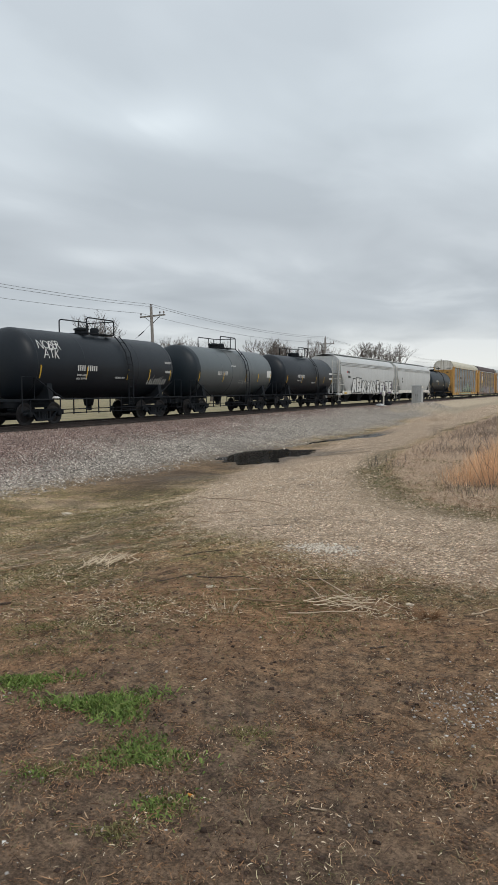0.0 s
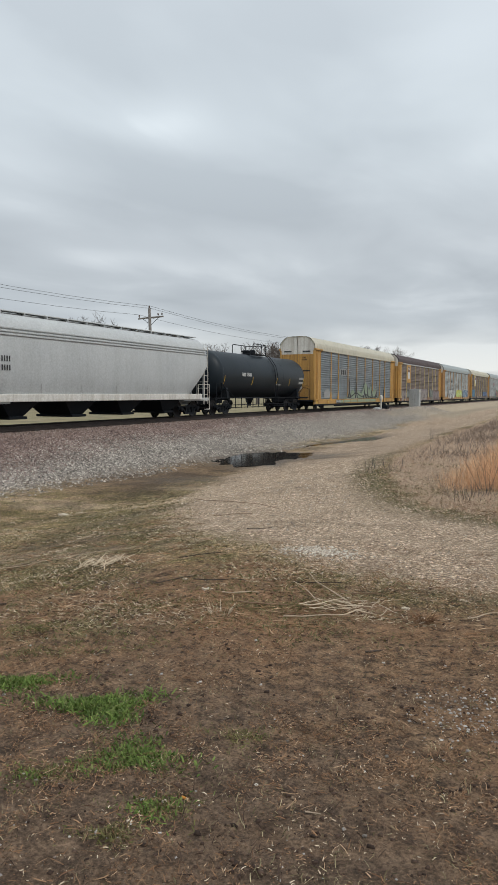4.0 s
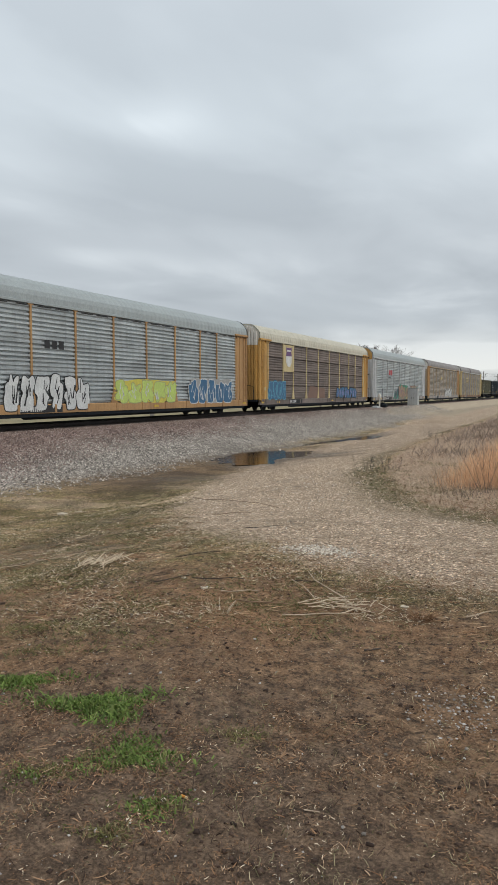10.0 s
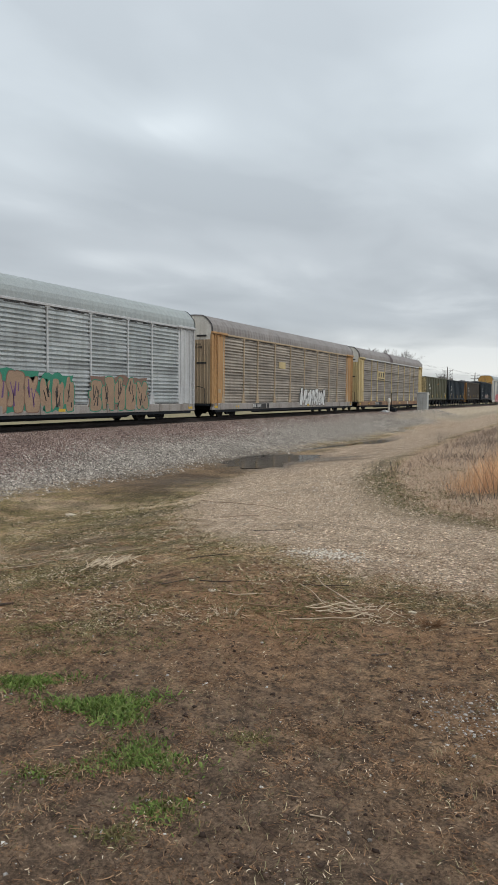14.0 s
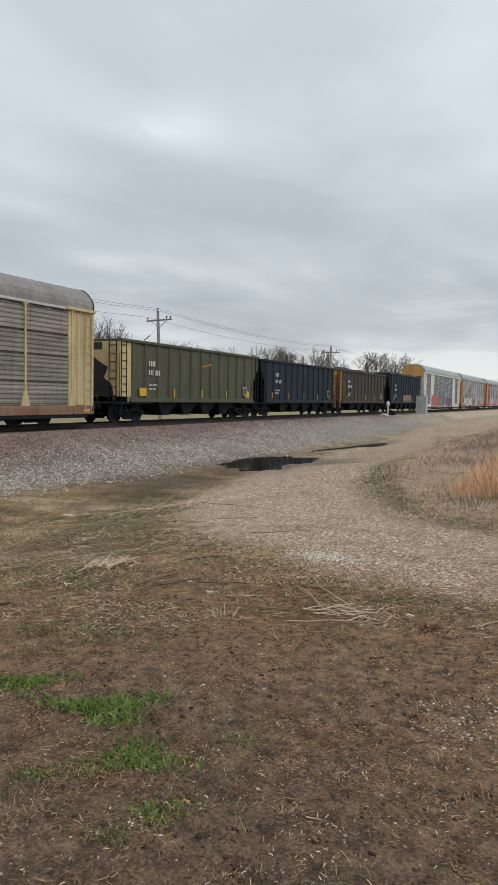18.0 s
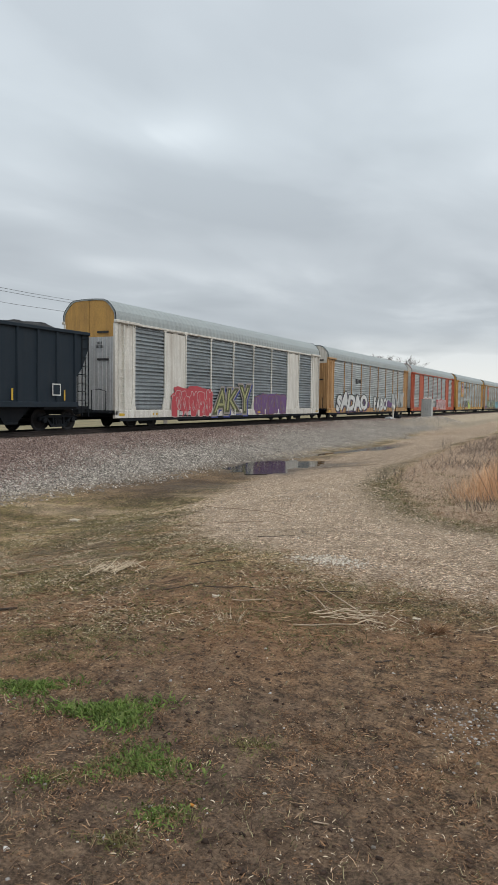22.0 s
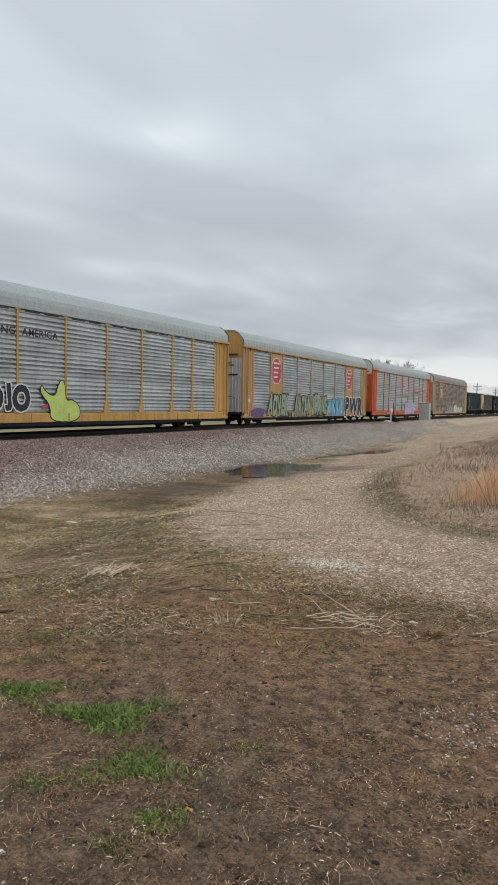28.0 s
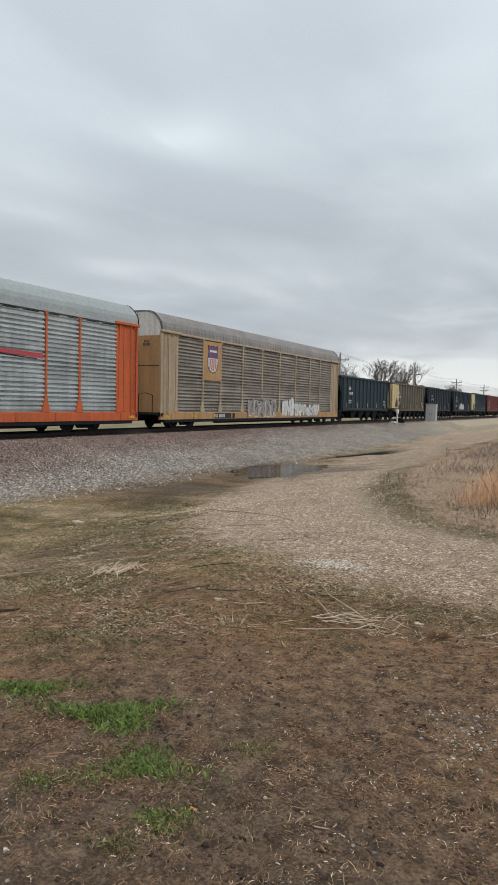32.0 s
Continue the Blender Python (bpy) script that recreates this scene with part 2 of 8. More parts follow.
SILVER = paint("silver_paint", (0.52, 0.53, 0.54), (0.44, 0.45, 0.46), (0.22, 0.2, 0.18), 0.3, 0.5, 0.15)
BLACK_TANK = paint("black_tank_paint", (0.007, 0.0105, 0.0155), (0.01, 0.0145, 0.02), (0.013, 0.017, 0.022), 0.3, 0.42, 0.0, 0.5, 0.35, spec=0.25)
GREY_TANK = paint("grey_tank_paint", (0.042, 0.056, 0.061), (0.056, 0.07, 0.075), (0.03, 0.034, 0.036), 0.3, 0.4, 0.0, 0.5, 0.3, spec=0.9)
BLUE_TANK = paint("dark_blue_tank_paint", (0.011, 0.018, 0.025), (0.008, 0.014, 0.019), (0.018, 0.022, 0.024), 0.2, 0.45, 0.0, 0.5, 0.3, spec=0.25)
BLACK_IRON = paint("black_iron", (0.0085, 0.0115, 0.016), (0.012, 0.0145, 0.018), (0.02, 0.02, 0.021), 0.4, 0.75, spec=0.18)
SOOTY_YELLOW = paint("sooty_yellow_paint", (0.40, 0.225, 0.06), (0.30, 0.16, 0.05), (0.035, 0.026, 0.022), 0.75, 0.7, 0.0, 0.9, 0.9, spec=0.25)
RUSTY_YELLOW = paint("rusty_yellow_paint", (0.46, 0.235, 0.06), (0.30, 0.125, 0.045), (0.09, 0.045, 0.03), 0.5, 0.7, 0.0, 0.9, 0.7, spec=0.25)
WHEEL = paint("wheel_steel", (0.012, 0.012, 0.0145), (0.02, 0.018, 0.018), (0.008, 0.008, 0.01), 0.4, 0.6, 0.1)
HOPPER_GREY = paint("pale_grey_hopper_paint", (0.47, 0.485, 0.485), (0.42, 0.435, 0.44), (0.22, 0.21, 0.19), 0.22, 0.55, 0.0, 0.4, 0.25)
# hopper grey with the shade below the ends put into the colour
HOPPER_SHADE = paint("shaded_slope_grey", (0.10, 0.105, 0.11), (0.07, 0.073, 0.078), (0.04, 0.04, 0.04), 0.3, 0.7)
RUSTY_SILL = paint("rusty_sill_paint", (0.21, 0.11, 0.065), (0.29, 0.2, 0.13), (0.07, 0.045, 0.035), 0.5, 0.75)
OLIVE = paint("olive_green_paint", (0.07, 0.075, 0.046), (0.055, 0.058, 0.038), (0.13, 0.105, 0.07), 0.35, 0.55)
BLACK_CAR = paint("black_car_paint", (0.013, 0.0215, 0.0315), (0.018, 0.027, 0.037), (0.027, 0.032, 0.038), 0.35, 0.6, spec=0.2)
DRAB_CAR = paint("sooty_drab_car_paint", (0.125, 0.108, 0.085), (0.09, 0.078, 0.062), (0.05, 0.043, 0.036), 0.4, 0.65, spec=0.2)
BROWN_CAR = paint("sooty_brown_car_paint", (0.066, 0.056, 0.046), (0.042, 0.039, 0.037), (0.07, 0.06, 0.05), 0.4, 0.65, spec=0.2)
RUST_BROWN = paint("rust_brown_paint", (0.085, 0.042, 0.032), (0.06, 0.032, 0.026), (0.03, 0.022, 0.02), 0.5, 0.75)
MAROON = paint("maroon_car_paint", (0.16, 0.035, 0.035), (0.12, 0.03, 0.03), (0.05, 0.035, 0.03), 0.35, 0.6)
TEAL_CAR = paint("dark_teal_car_paint", (0.017, 0.034, 0.046), (0.021, 0.037, 0.048), (0.026, 0.028, 0.029), 0.35, 0.6, spec=0.2)
COAL = paint("coal", (0.014, 0.014, 0.015), (0.024, 0.023, 0.023), (0.04, 0.035, 0.03), 0.3, 0.75, 0.0, 4.0, 0.0, 22.0, 0.9)
REFLECT = paint("yellow_reflector", (0.62, 0.40, 0.04), (0.5, 0.32, 0.04), (0.2, 0.14, 0.05), 0.2, 0.5)
INK_W = paint("white_stencil", (0.66, 0.66, 0.64), (0.5, 0.5, 0.49), (0.2, 0.2, 0.2), 0.4, 0.7, 0.0, 4.0, 0.3)
INK_B = paint("black_stencil", (0.03, 0.03, 0.032), None, (0.1, 0.1, 0.1), 0.3, 0.7, 0.0, 4.0, 0.3)


def spray(name, c):
    return paint("spray_" + name, c, tuple(v * 0.78 + 0.012 for v in c), tuple(v * 0.4 + 0.05 for v in c), 0.35, 0.6, 0.0, 2.2, 0.35)


SP = {k: spray(k, c) for k, c in dict(
    white=(0.62, 0.63, 0.62), black=(0.02, 0.021, 0.023), green=(0.29, 0.355, 0.235), olive=(0.36, 0.36, 0.17), lime=(0.50, 0.62, 0.16),
    yellow=(0.60, 0.52, 0.09), blue=(0.045, 0.135, 0.25), cyan=(0.12, 0.36, 0.46), purple=(0.14, 0.07, 0.19), violet=(0.36, 0.30, 0.55),
    red=(0.46, 0.06, 0.075), pink=(0.50, 0.32, 0.32), grey=(0.34, 0.34, 0.33), brown=(0.20, 0.12, 0.09), teal=(0.03, 0.22, 0.14), rust=(0.38, 0.15, 0.05), tan=(0.33, 0.225, 0.15), mauve=(0.215, 0.18, 0.19), sage=(0.17, 0.20, 0.18), dust=(0.30, 0.265, 0.25), soot=(0.075, 0.06, 0.058), moss=(0.075, 0.08, 0.035), navy=(0.03, 0.05, 0.26)).items()}


# ---- mesh helpers ----
class Geo:
    """Collects vertices and faces of one mesh."""

    def __init__(self):
        self.v, self.f, self.soft = [], [], set()

    def add(self, verts, faces, soft=False):
        n = len(self.v)
        self.v += [tuple(q) for q in verts]
        if soft:
            self.soft.update(range(len(self.f), len(self.f) + len(faces)))
        self.f += [tuple(i + n for i in q) for q in faces]
        return self

    def box(self, x0, x1, y0, y1, z0, z1, bev=0.0):
        if bev <= 0:
            vs = [(x, y, z) for x in (x0, x1) for y in (y0, y1) for z in (z0, z1)]
            return self.add(vs, [(0, 1, 3, 2), (4, 6, 7, 5), (0, 4, 5, 1), (2, 3, 7, 6), (0, 2, 6, 4), (1, 5, 7, 3)])
        b = min(bev, (x1 - x0) / 2.01, (y1 - y0) / 2.01, (z1 - z0) / 2.01)
        rings = []
        for z, ins in ((z0, b), (z0 + b, 0), (z1 - b, 0), (z1, b)):
            a0, a1, c0, c1 = x0 + ins, x1 - ins, y0 + ins, y1 - ins
            rings.append([(a0 + b, c0, z), (a1 - b, c0, z), (a1, c0 + b, z), (a1, c1 - b, z), (a1 - b, c1, z), (a0 + b, c1, z), (a0, c1 - b, z), (a0, c0 + b, z)])
        return self.loft(rings)

    def loft(self, rings, caps=True, soft=False, closed=True):
        n, m = len(rings[0]), len(rings)
        vs = [q for r in rings for q in r]
        fs = []
        for i in range(m - 1):
            for j in range(n if closed else n - 1):
                k = (j + 1) % n
                fs.append((i * n + j, i * n + k, (i + 1) * n + k, (i + 1) * n + j))
        start = len(self.f)
        self.add(vs, fs, soft)
        if caps:
            o = len(self.v) - n * m
            self.f.append(tuple(o + j for j in reversed(range(n))))
            self.f.append(tuple(o + (m - 1) * n + j for j in range(n)))
        return self

    def prism(self, poly, axis, a, b):
        """A polygon (pairs in the two other axes' order) drawn along an axis from a to b."""
        def put(p, h):
            return {"x": (h, p[0], p[1]), "y": (p[0], h, p[1]), "z": (p[0], p[1], h)}[axis]
        return self.loft([[put(p, a) for p in poly], [put(p, b) for p in poly]])

    def tube(self, pts, r, n=6, r1=None):
        pts = [Vector(p) for p in pts]
        rings = []
        for i, p in enumerate(pts):
            d = (pts[min(i + 1, len(pts) - 1)] - pts[max(i - 1, 0)]).normalized()
            a = d.orthogonal().normalized() if abs(d.z) > 0.9 else d.cross(Vector((0, 0, 1))).normalized()
            b = d.cross(a)
            q = r if r1 is None else r + (r1 - r) * i / (len(pts) - 1)
            rings.append([p + (a * math.cos(t) + b * math.sin(t)) * q for t in [2 * math.pi * k / n for k in range(n)]])
        return self.loft(rings, True, n > 5)

    def lathe(self, prof, axis="y", n=32, at=(0, 0, 0)):
        """prof: pairs (radius, place along the axis)."""
        rings = []
        for r, h in prof:
            ring = []
            for k in range(n):
                t = 2 * math.pi * k / n
                c, s = r * math.cos(t), r * math.sin(t)
                q = {"y": (c, h, s), "x": (h, c, s), "z": (c, s, h)}[axis]
                ring.append((q[0] + at[0], q[1] + at[1], q[2] + at[2]))
            rings.append(ring)
        return self.loft(rings, True, True)

    def mesh(self, name, mat=None):
        me = bpy.data.meshes.new(name)
        me.from_pydata(self.v, [], self.f)
        if self.soft:
            flags = [i in self.soft for i in range(len(self.f))]
            me.polygons.foreach_set("use_smooth", flags)
            me.set_sharp_from_angle(angle=radians(38))
        bm = bmesh.new()
        bm.from_mesh(me)
        bmesh.ops.recalc_face_normals(bm, faces=bm.faces)
        bm.to_mesh(me)
        bm.free()
        if mat:
            me.materials.append(mat)
        return me


def part(name, geo, mat, parent, label="", at=None):
    """One mesh object under a thing or a part; geo: a Geo or a ready mesh."""
    me = geo if isinstance(geo, bpy.types.Mesh) else geo.mesh(name, mat)
    if mat and not me.materials:
        me.materials.append(mat)
    ob = new(name, me)
    if parent:
        ob.parent = parent
    if at:
        ob.location = at
    if label:
        ob["label"] = label
    return ob


def thing(name, label, category, group="", kind="", at=(0, 0, 0)):
    ob = new(name)
    ob.empty_display_size = 0.3
    ob.location = at
    return tagged(ob, label, category, group, kind)


def fast_mesh(name, verts, faces, mat):
    """A mesh of many small pieces out of arrays; faces: an (n, k) array or a list of such."""
    me = bpy.data.meshes.new(name)
    blocks = faces if isinstance(faces, list) else [faces]
    me.vertices.add(len(verts))
    me.vertices.foreach_set("co", np.asarray(verts, np.float32).ravel())
    loops = np.concatenate([b.ravel() for b in blocks]).astype(np.int32)
    sizes = np.concatenate([np.full(len(b), b.shape[1]) for b in blocks])
    me.loops.add(len(loops))
    me.loops.foreach_set("vertex_index", loops)
    me.polygons.add(len(sizes))
    me.polygons.foreach_set("loop_start", np.concatenate([[0], np.cumsum(sizes)[:-1]]).astype(np.int32))
    me.update(calc_edges=True)
    me.validate()
    me.materials.append(mat)
    return me


# ---- the lie of the land ----
def sm(a, b, x):
    t = np.clip((x - a) / (b - a), 0.0, 1.0)
    return t * t * (3 - 2 * t)


PUDDLES = (((-11.1, 25.0), 2.05, 2.7, 0.30), ((-11.35, 35.6), 0.55, 5.6, -0.13))  # centre, half sizes, turn


def puddle_in(x, y, grow=1.0):
    best = np.full(np.shape(x), 9.0)
    for (cx, cy), a, b, turn in PUDDLES:
        dx, dy = x - cx, y - cy
        u, v = dx * math.cos(turn) + dy * math.sin(turn), -dx * math.sin(turn) + dy * math.cos(turn)
        ang = np.arctan2(v / b, u / a)
        wob = 1 + 0.16 * np.sin(3 * ang + 1) + 0.1 * np.sin(5 * ang + 2.2) + 0.07 * np.sin(9 * ang) + 0.07 * np.sin(14 * ang + 0.7) + 0.05 * np.sin(23 * ang)
        best = np.minimum(best, np.sqrt((u / a) ** 2 + (v / b) ** 2) / wob / grow)
    return best


def ground_z(x, y):
    """The ground's height: level round the camera, a dip before the embankment, the ballast, the field beyond."""
    x, y = np.asarray(x, float), np.asarray(y, float)
    p = -x
    z = -0.85 * sm(2.5, 10.5, p) * (1 - 0.7 * sm(45, 85, y))
    z = z + 0.05 * np.sin(x * 0.9 + 1.3) * np.sin(y * 0.7) * sm(4, 9, np.hypot(x, y)) * (1 - sm(11, 12.4, p))
    t = np.clip((p - 12.3) / (19.7 - 12.3), 0, 1)
    t = t * t * (3 - 2 * t) * 0.4 + t * 0.6
    top = RAIL_Z - 0.185
    z = z + (top - z) * t
    away = sm(24.3, 30.0, p)
    z = z + (-0.45 - z) * away
    # earth mound round the cabinet
    d2 = ((x + 15.2) / 2.7) ** 2 + ((y - 71.5) / 8.5) ** 2
    z = np.maximum(z, -0.62 + 0.98 * np.exp(-d2 * 0.9) + 0.03 * np.sin(2.1 * x + 0.7 * y)) * (d2 < 6) + z * (d2 >= 6)
    z = z - 0.10 * np.clip(1.25 - puddle_in(x, y), 0, 1)
    return z


def gravel_mask(x, y):
    """The gravel drive: it comes in beside the camera, bends round the grass and runs along the embankment."""
    pts = ((3.0, 7.2, 1.5), (0.2, 7.3, 1.5), (-1.6, 7.6, 1.6), (-3.2, 8.9, 1.75), (-4.8, 11.2, 1.65), (-6.2, 14.5, 1.8), (-7.2, 18.5, 2.1), (-8.2, 23.5, 2.4), (-8.4, 30, 2.3), (-9.0, 38, 2.0), (-9.6, 48, 2.3), (-10.0, 62, 3.0), (-9.0, 85, 4.0), (-8.0, 130, 5.0))
    best = np.full(np.shape(x), -9.0)
    for (ax, ay, aw), (bx, by, bw) in zip(pts, pts[1:]):
        dx, dy = bx - ax, by - ay
        t = np.clip(((x - ax) * dx + (y - ay) * dy) / (dx * dx + dy * dy), 0, 1)
        d = np.hypot(x - ax - t * dx, y - ay - t * dy)
        best = np.maximum(best, 1 - d / (aw + (bw - aw) * t))
    return np.clip(0.5 + 1.1 * best, 0, 1)


def verge(y):
    """Where the drive's edge meets the rough grass."""
    return np.interp(y, (8.0, 9.0, 9.6, 10.5, 12.3, 14.7, 19.4, 24.5, 40, 60), (1.5, -1.0, -1.9, -2.7, -3.55, -4.4, -5.4, -5.9, -6.8, -7.5))


def ground_material():
    mt, nt, N, K, bs = nodes_of("ground_earth_gravel_grass")
    tc = N.new("ShaderNodeTexCoord")
    ob = tc.outputs["Object"]

    def attr(name):
        a = N.new("ShaderNodeAttribute")
        a.attribute_name = name
        return a.outputs["Fac"]

    def ramp(fac, stops):
        r = N.new("ShaderNodeValToRGB")
        K.new(fac, r.inputs[0])
        el = r.color_ramp.elements
        el[0].position, el[0].color = stops[0][0], (*stops[0][1], 1)
        el[1].position, el[1].color = stops[-1][0], (*stops[-1][1], 1)
        for pos, c in stops[1:-1]:
            q = el.new(pos)
            q.color = (*c, 1)
        return r.outputs[0]

    def cells(scale):
        v = N.new("ShaderNodeTexVoronoi")
        v.inputs["Scale"].default_value = scale
        K.new(ob, v.inputs["Vector"])
        bw = N.new("ShaderNodeSeparateColor")
        K.new(v.outputs["Color"], bw.inputs[0])
        return v.outputs["Distance"], bw.outputs[0]

    n1 = noise_fac(nt, ob, 0.55, 6, 0.62)
    n2 = noise_fac(nt, ob, 3.2, 6, 0.65)
    n3 = noise_fac(nt, ob, 16.0, 5, 0.7)
    n4 = noise_fac(nt, ob, 60.0, 4, 0.7)
    n5 = noise_fac(nt, ob, 190.0, 3, 0.75)
    grit = math_node(nt, "ADD", math_node(nt, "MULTIPLY", n4, 0.6), math_node(nt, "MULTIPLY", n5, 0.4))

    def gritty(c, lo, hi):
        hs = N.new("ShaderNodeHueSaturation")
        K.new(c, hs.inputs["Color"])
        K.new(span(nt, grit, 0.38, 0.62, lo, hi), hs.inputs["Value"])
        return hs.outputs[0]

    mix34 = math_node(nt, "ADD", math_node(nt, "MULTIPLY", n3, 0.4), math_node(nt, "MULTIPLY", n4, 0.6))
    # bare earth: smooth, mottled, darker towards the camera, with crumbs and old litter trodden in
    n6 = noise_fac(nt, ob, 7.5, 7, 0.68)
    earth = ramp(n6, ((0.36, (0.070, 0.045, 0.029)), (0.48, (0.198, 0.125, 0.073)), (0.60, (0.315, 0.199, 0.115)), (0.70, (0.44, 0.285, 0.168))))
    earth = blend(nt, span(nt, n1, 0.46, 0.62), earth, ramp(n2, ((0.36, (0.142, 0.084, 0.047)), (0.5, (0.292, 0.167, 0.091)), (0.66, (0.426, 0.249, 0.136)))))
    earth = blend(nt, math_node(nt, "MULTIPLY", span(nt, n3, 0.47, 0.37), 0.9), earth, (0.040, 0.027, 0.019))
    earth = blend(nt, math_node(nt, "MULTIPLY", attr("darkened"), 0.85), earth, ramp(n6, ((0.34, (0.066, 0.045, 0.032)), (0.5, (0.132, 0.091, 0.063)), (0.68, (0.205, 0.144, 0.101)))))
    earth = gritty(earth, 0.55, 1.6)
    flecks = ramp(n4, ((0.60, (0, 0, 0)), (0.66, (1, 1, 1))))
    earth = blend(nt, math_node(nt, "MULTIPLY", flecks, 0.4), earth, (0.25, 0.18, 0.125))
    # thin dry turf: dark thatch, olive moss, tan straw, worn gravelly places
    n7 = noise_fac(nt, ob, 2.1, 8, 0.7)
    turf = ramp(mix34, ((0.40, (0.050, 0.037, 0.019)), (0.5, (0.198, 0.135, 0.074)), (0.61, (0.585, 0.410, 0.239))))
    turf = blend(nt, math_node(nt, "MULTIPLY", span(nt, n7, 0.43, 0.53), 0.95), turf, ramp(mix34, ((0.40, (0.037, 0.031, 0.013)), (0.5, (0.124, 0.101, 0.040)), (0.62, (0.395, 0.291, 0.131)))))
    turf = blend(nt, math_node(nt, "MULTIPLY", span(nt, n6, 0.55, 0.66), 0.8), turf, ramp(n4, ((0.35, (0.088, 0.056, 0.036)), (0.65, (0.307, 0.199, 0.126)))))
    wide = noise_fac(nt, mapped(nt, ob, (0.35, 0.8, 1)), 0.7, 5, 0.65)
    turf = blend(nt, math_node(nt, "MULTIPLY", span(nt, wide, 0.51, 0.58), 0.5), turf, ramp(n4, ((0.36, (0.146, 0.107, 0.072)), (0.64, (0.615, 0.464, 0.322)))))
    turf = blend(nt, math_node(nt, "MULTIPLY", attr("brown"), 0.85), turf, ramp(n3, ((0.36, (0.063, 0.040, 0.023)), (0.64, (0.205, 0.133, 0.081)))))
    patchy = N.new("ShaderNodeHueSaturation")
    K.new(turf, patchy.inputs["Color"]), K.new(span(nt, n1, 0.38, 0.60, 0.55, 1.28), patchy.inputs["Value"])
    turf = gritty(patchy.outputs[0], 0.45, 1.7)
    # gravel of the drive
    d1, c1 = cells(40.0)
    grav = ramp(c1, ((0.0, (0.182, 0.125, 0.085)), (0.5, (0.450, 0.330, 0.230)), (0.85, (0.668, 0.508, 0.368)), (1.0, (0.972, 0.809, 0.629))))
    grav = blend(nt, math_node(nt, "MULTIPLY", span(nt, n7, 0.48, 0.66), 0.6), grav, (0.268, 0.197, 0.137))
    grav = blend(nt, math_node(nt, "MULTIPLY", span(nt, wide, 0.44, 0.36), 0.6), grav, ramp(n3, ((0.36, (0.091, 0.064, 0.041)), (0.64, (0.329, 0.242, 0.160)))))
    grav = blend(nt, math_node(nt, "MULTIPLY", attr("verge"), 0.8), grav, ramp(n3, ((0.36, (0.067, 0.054, 0.028)), (0.64, (0.243, 0.191, 0.102)))))
    grav = gritty(blend(nt, math_node(nt, "MULTIPLY", span(nt, d1, 0.5, 0.9), 0.7), grav, (0.158, 0.115, 0.081)), 0.65, 1.6)
    # ballast: browner beside the rail, near-black across the width of the track
    d2, c2 = cells(17.0)
    ball = ramp(c2, ((0.0, (0.048, 0.042, 0.037)), (0.35, (0.162, 0.142, 0.123)), (0.75, (0.380, 0.338, 0.294)), (1.0, (0.760, 0.689, 0.605))))
    brown = ramp(c2, ((0.0, (0.028, 0.016, 0.013)), (0.5, (0.13, 0.082, 0.067)), (1.0, (0.50, 0.39, 0.34))))
    ball = blend(nt, attr("oily"), ball, brown)
    ball = blend(nt, math_node(nt, "MULTIPLY", attr("trackbed"), 0.9), ball, ramp(c2, ((0.0, (0.016, 0.014, 0.014)), (1.0, (0.055, 0.042, 0.037)))))
    # dry rough grass and the mound
    straw = gritty(ramp(mix34, ((0.38, (0.19, 0.13, 0.088)), (0.5, (0.36, 0.255, 0.175)), (0.62, (0.52, 0.39, 0.27)))), 0.6, 1.4)
    mound = ramp(n2, ((0.36, (0.26, 0.205, 0.145)), (0.5, (0.40, 0.325, 0.235)), (0.64, (0.52, 0.43, 0.315))))

    def soft(a, width=0.16):
        e = math_node(nt, "ADD", attr(a), math_node(nt, "MULTIPLY", math_node(nt, "SUBTRACT", n2, 0.5), 0.9))
        e = math_node(nt, "ADD", e, math_node(nt, "MULTIPLY", math_node(nt, "SUBTRACT", n3, 0.5), 0.5))
        return span(nt, e, 0.5 - width, 0.5 + width)

    col = blend(nt, soft("turf"), earth, turf)
    col = blend(nt, soft("straw"), col, straw)
    col = blend(nt, math_node(nt, "MULTIPLY", soft("verge", 0.3), 0.85), col, ramp(n3, ((0.36, (0.034, 0.032, 0.015)), (0.64, (0.145, 0.125, 0.066)))))
    g = soft("gravel", 0.2)
    col = blend(nt, g, col, grav)
    b = soft("ballast", 0.3)
    col = blend(nt, b, col, ball)
    col = blend(nt, soft("mound"), col, mound)
    col = blend(nt, attr("field"), col, ramp(n1, ((0.35, (0.17, 0.15, 0.085)), (0.65, (0.30, 0.25, 0.15)))))
    col = blend(nt, math_node(nt, "MULTIPLY", attr("damp"), 0.62), col, (0.075, 0.058, 0.042))
    K.new(col, bs.inputs["Base Color"])
    K.new(math_node(nt, "SUBTRACT", span(nt, n2, 0.3, 0.7, 0.82, 0.97), math_node(nt, "MULTIPLY", attr("damp"), 0.35)), bs.inputs["Roughness"])
    bs.inputs["Specular IOR Level"].default_value = 0.22
    h = math_node(nt, "ADD", math_node(nt, "MULTIPLY", n3, 0.6), math_node(nt, "MULTIPLY", grit, 0.6))
    h = math_node(nt, "SUBTRACT", h, math_node(nt, "MULTIPLY", math_node(nt, "MULTIPLY", d2, b), 1.6))
    h = math_node(nt, "SUBTRACT", h, math_node(nt, "MULTIPLY", math_node(nt, "MULTIPLY", d1, g), 0.9))
    bump(nt, bs, h, 1.0, 0.05)
    return mt


def lines(*spans):
    out = []
    for a, b, step in spans:
        out += list(np.arange(a, b, step))
    return np.array(out)


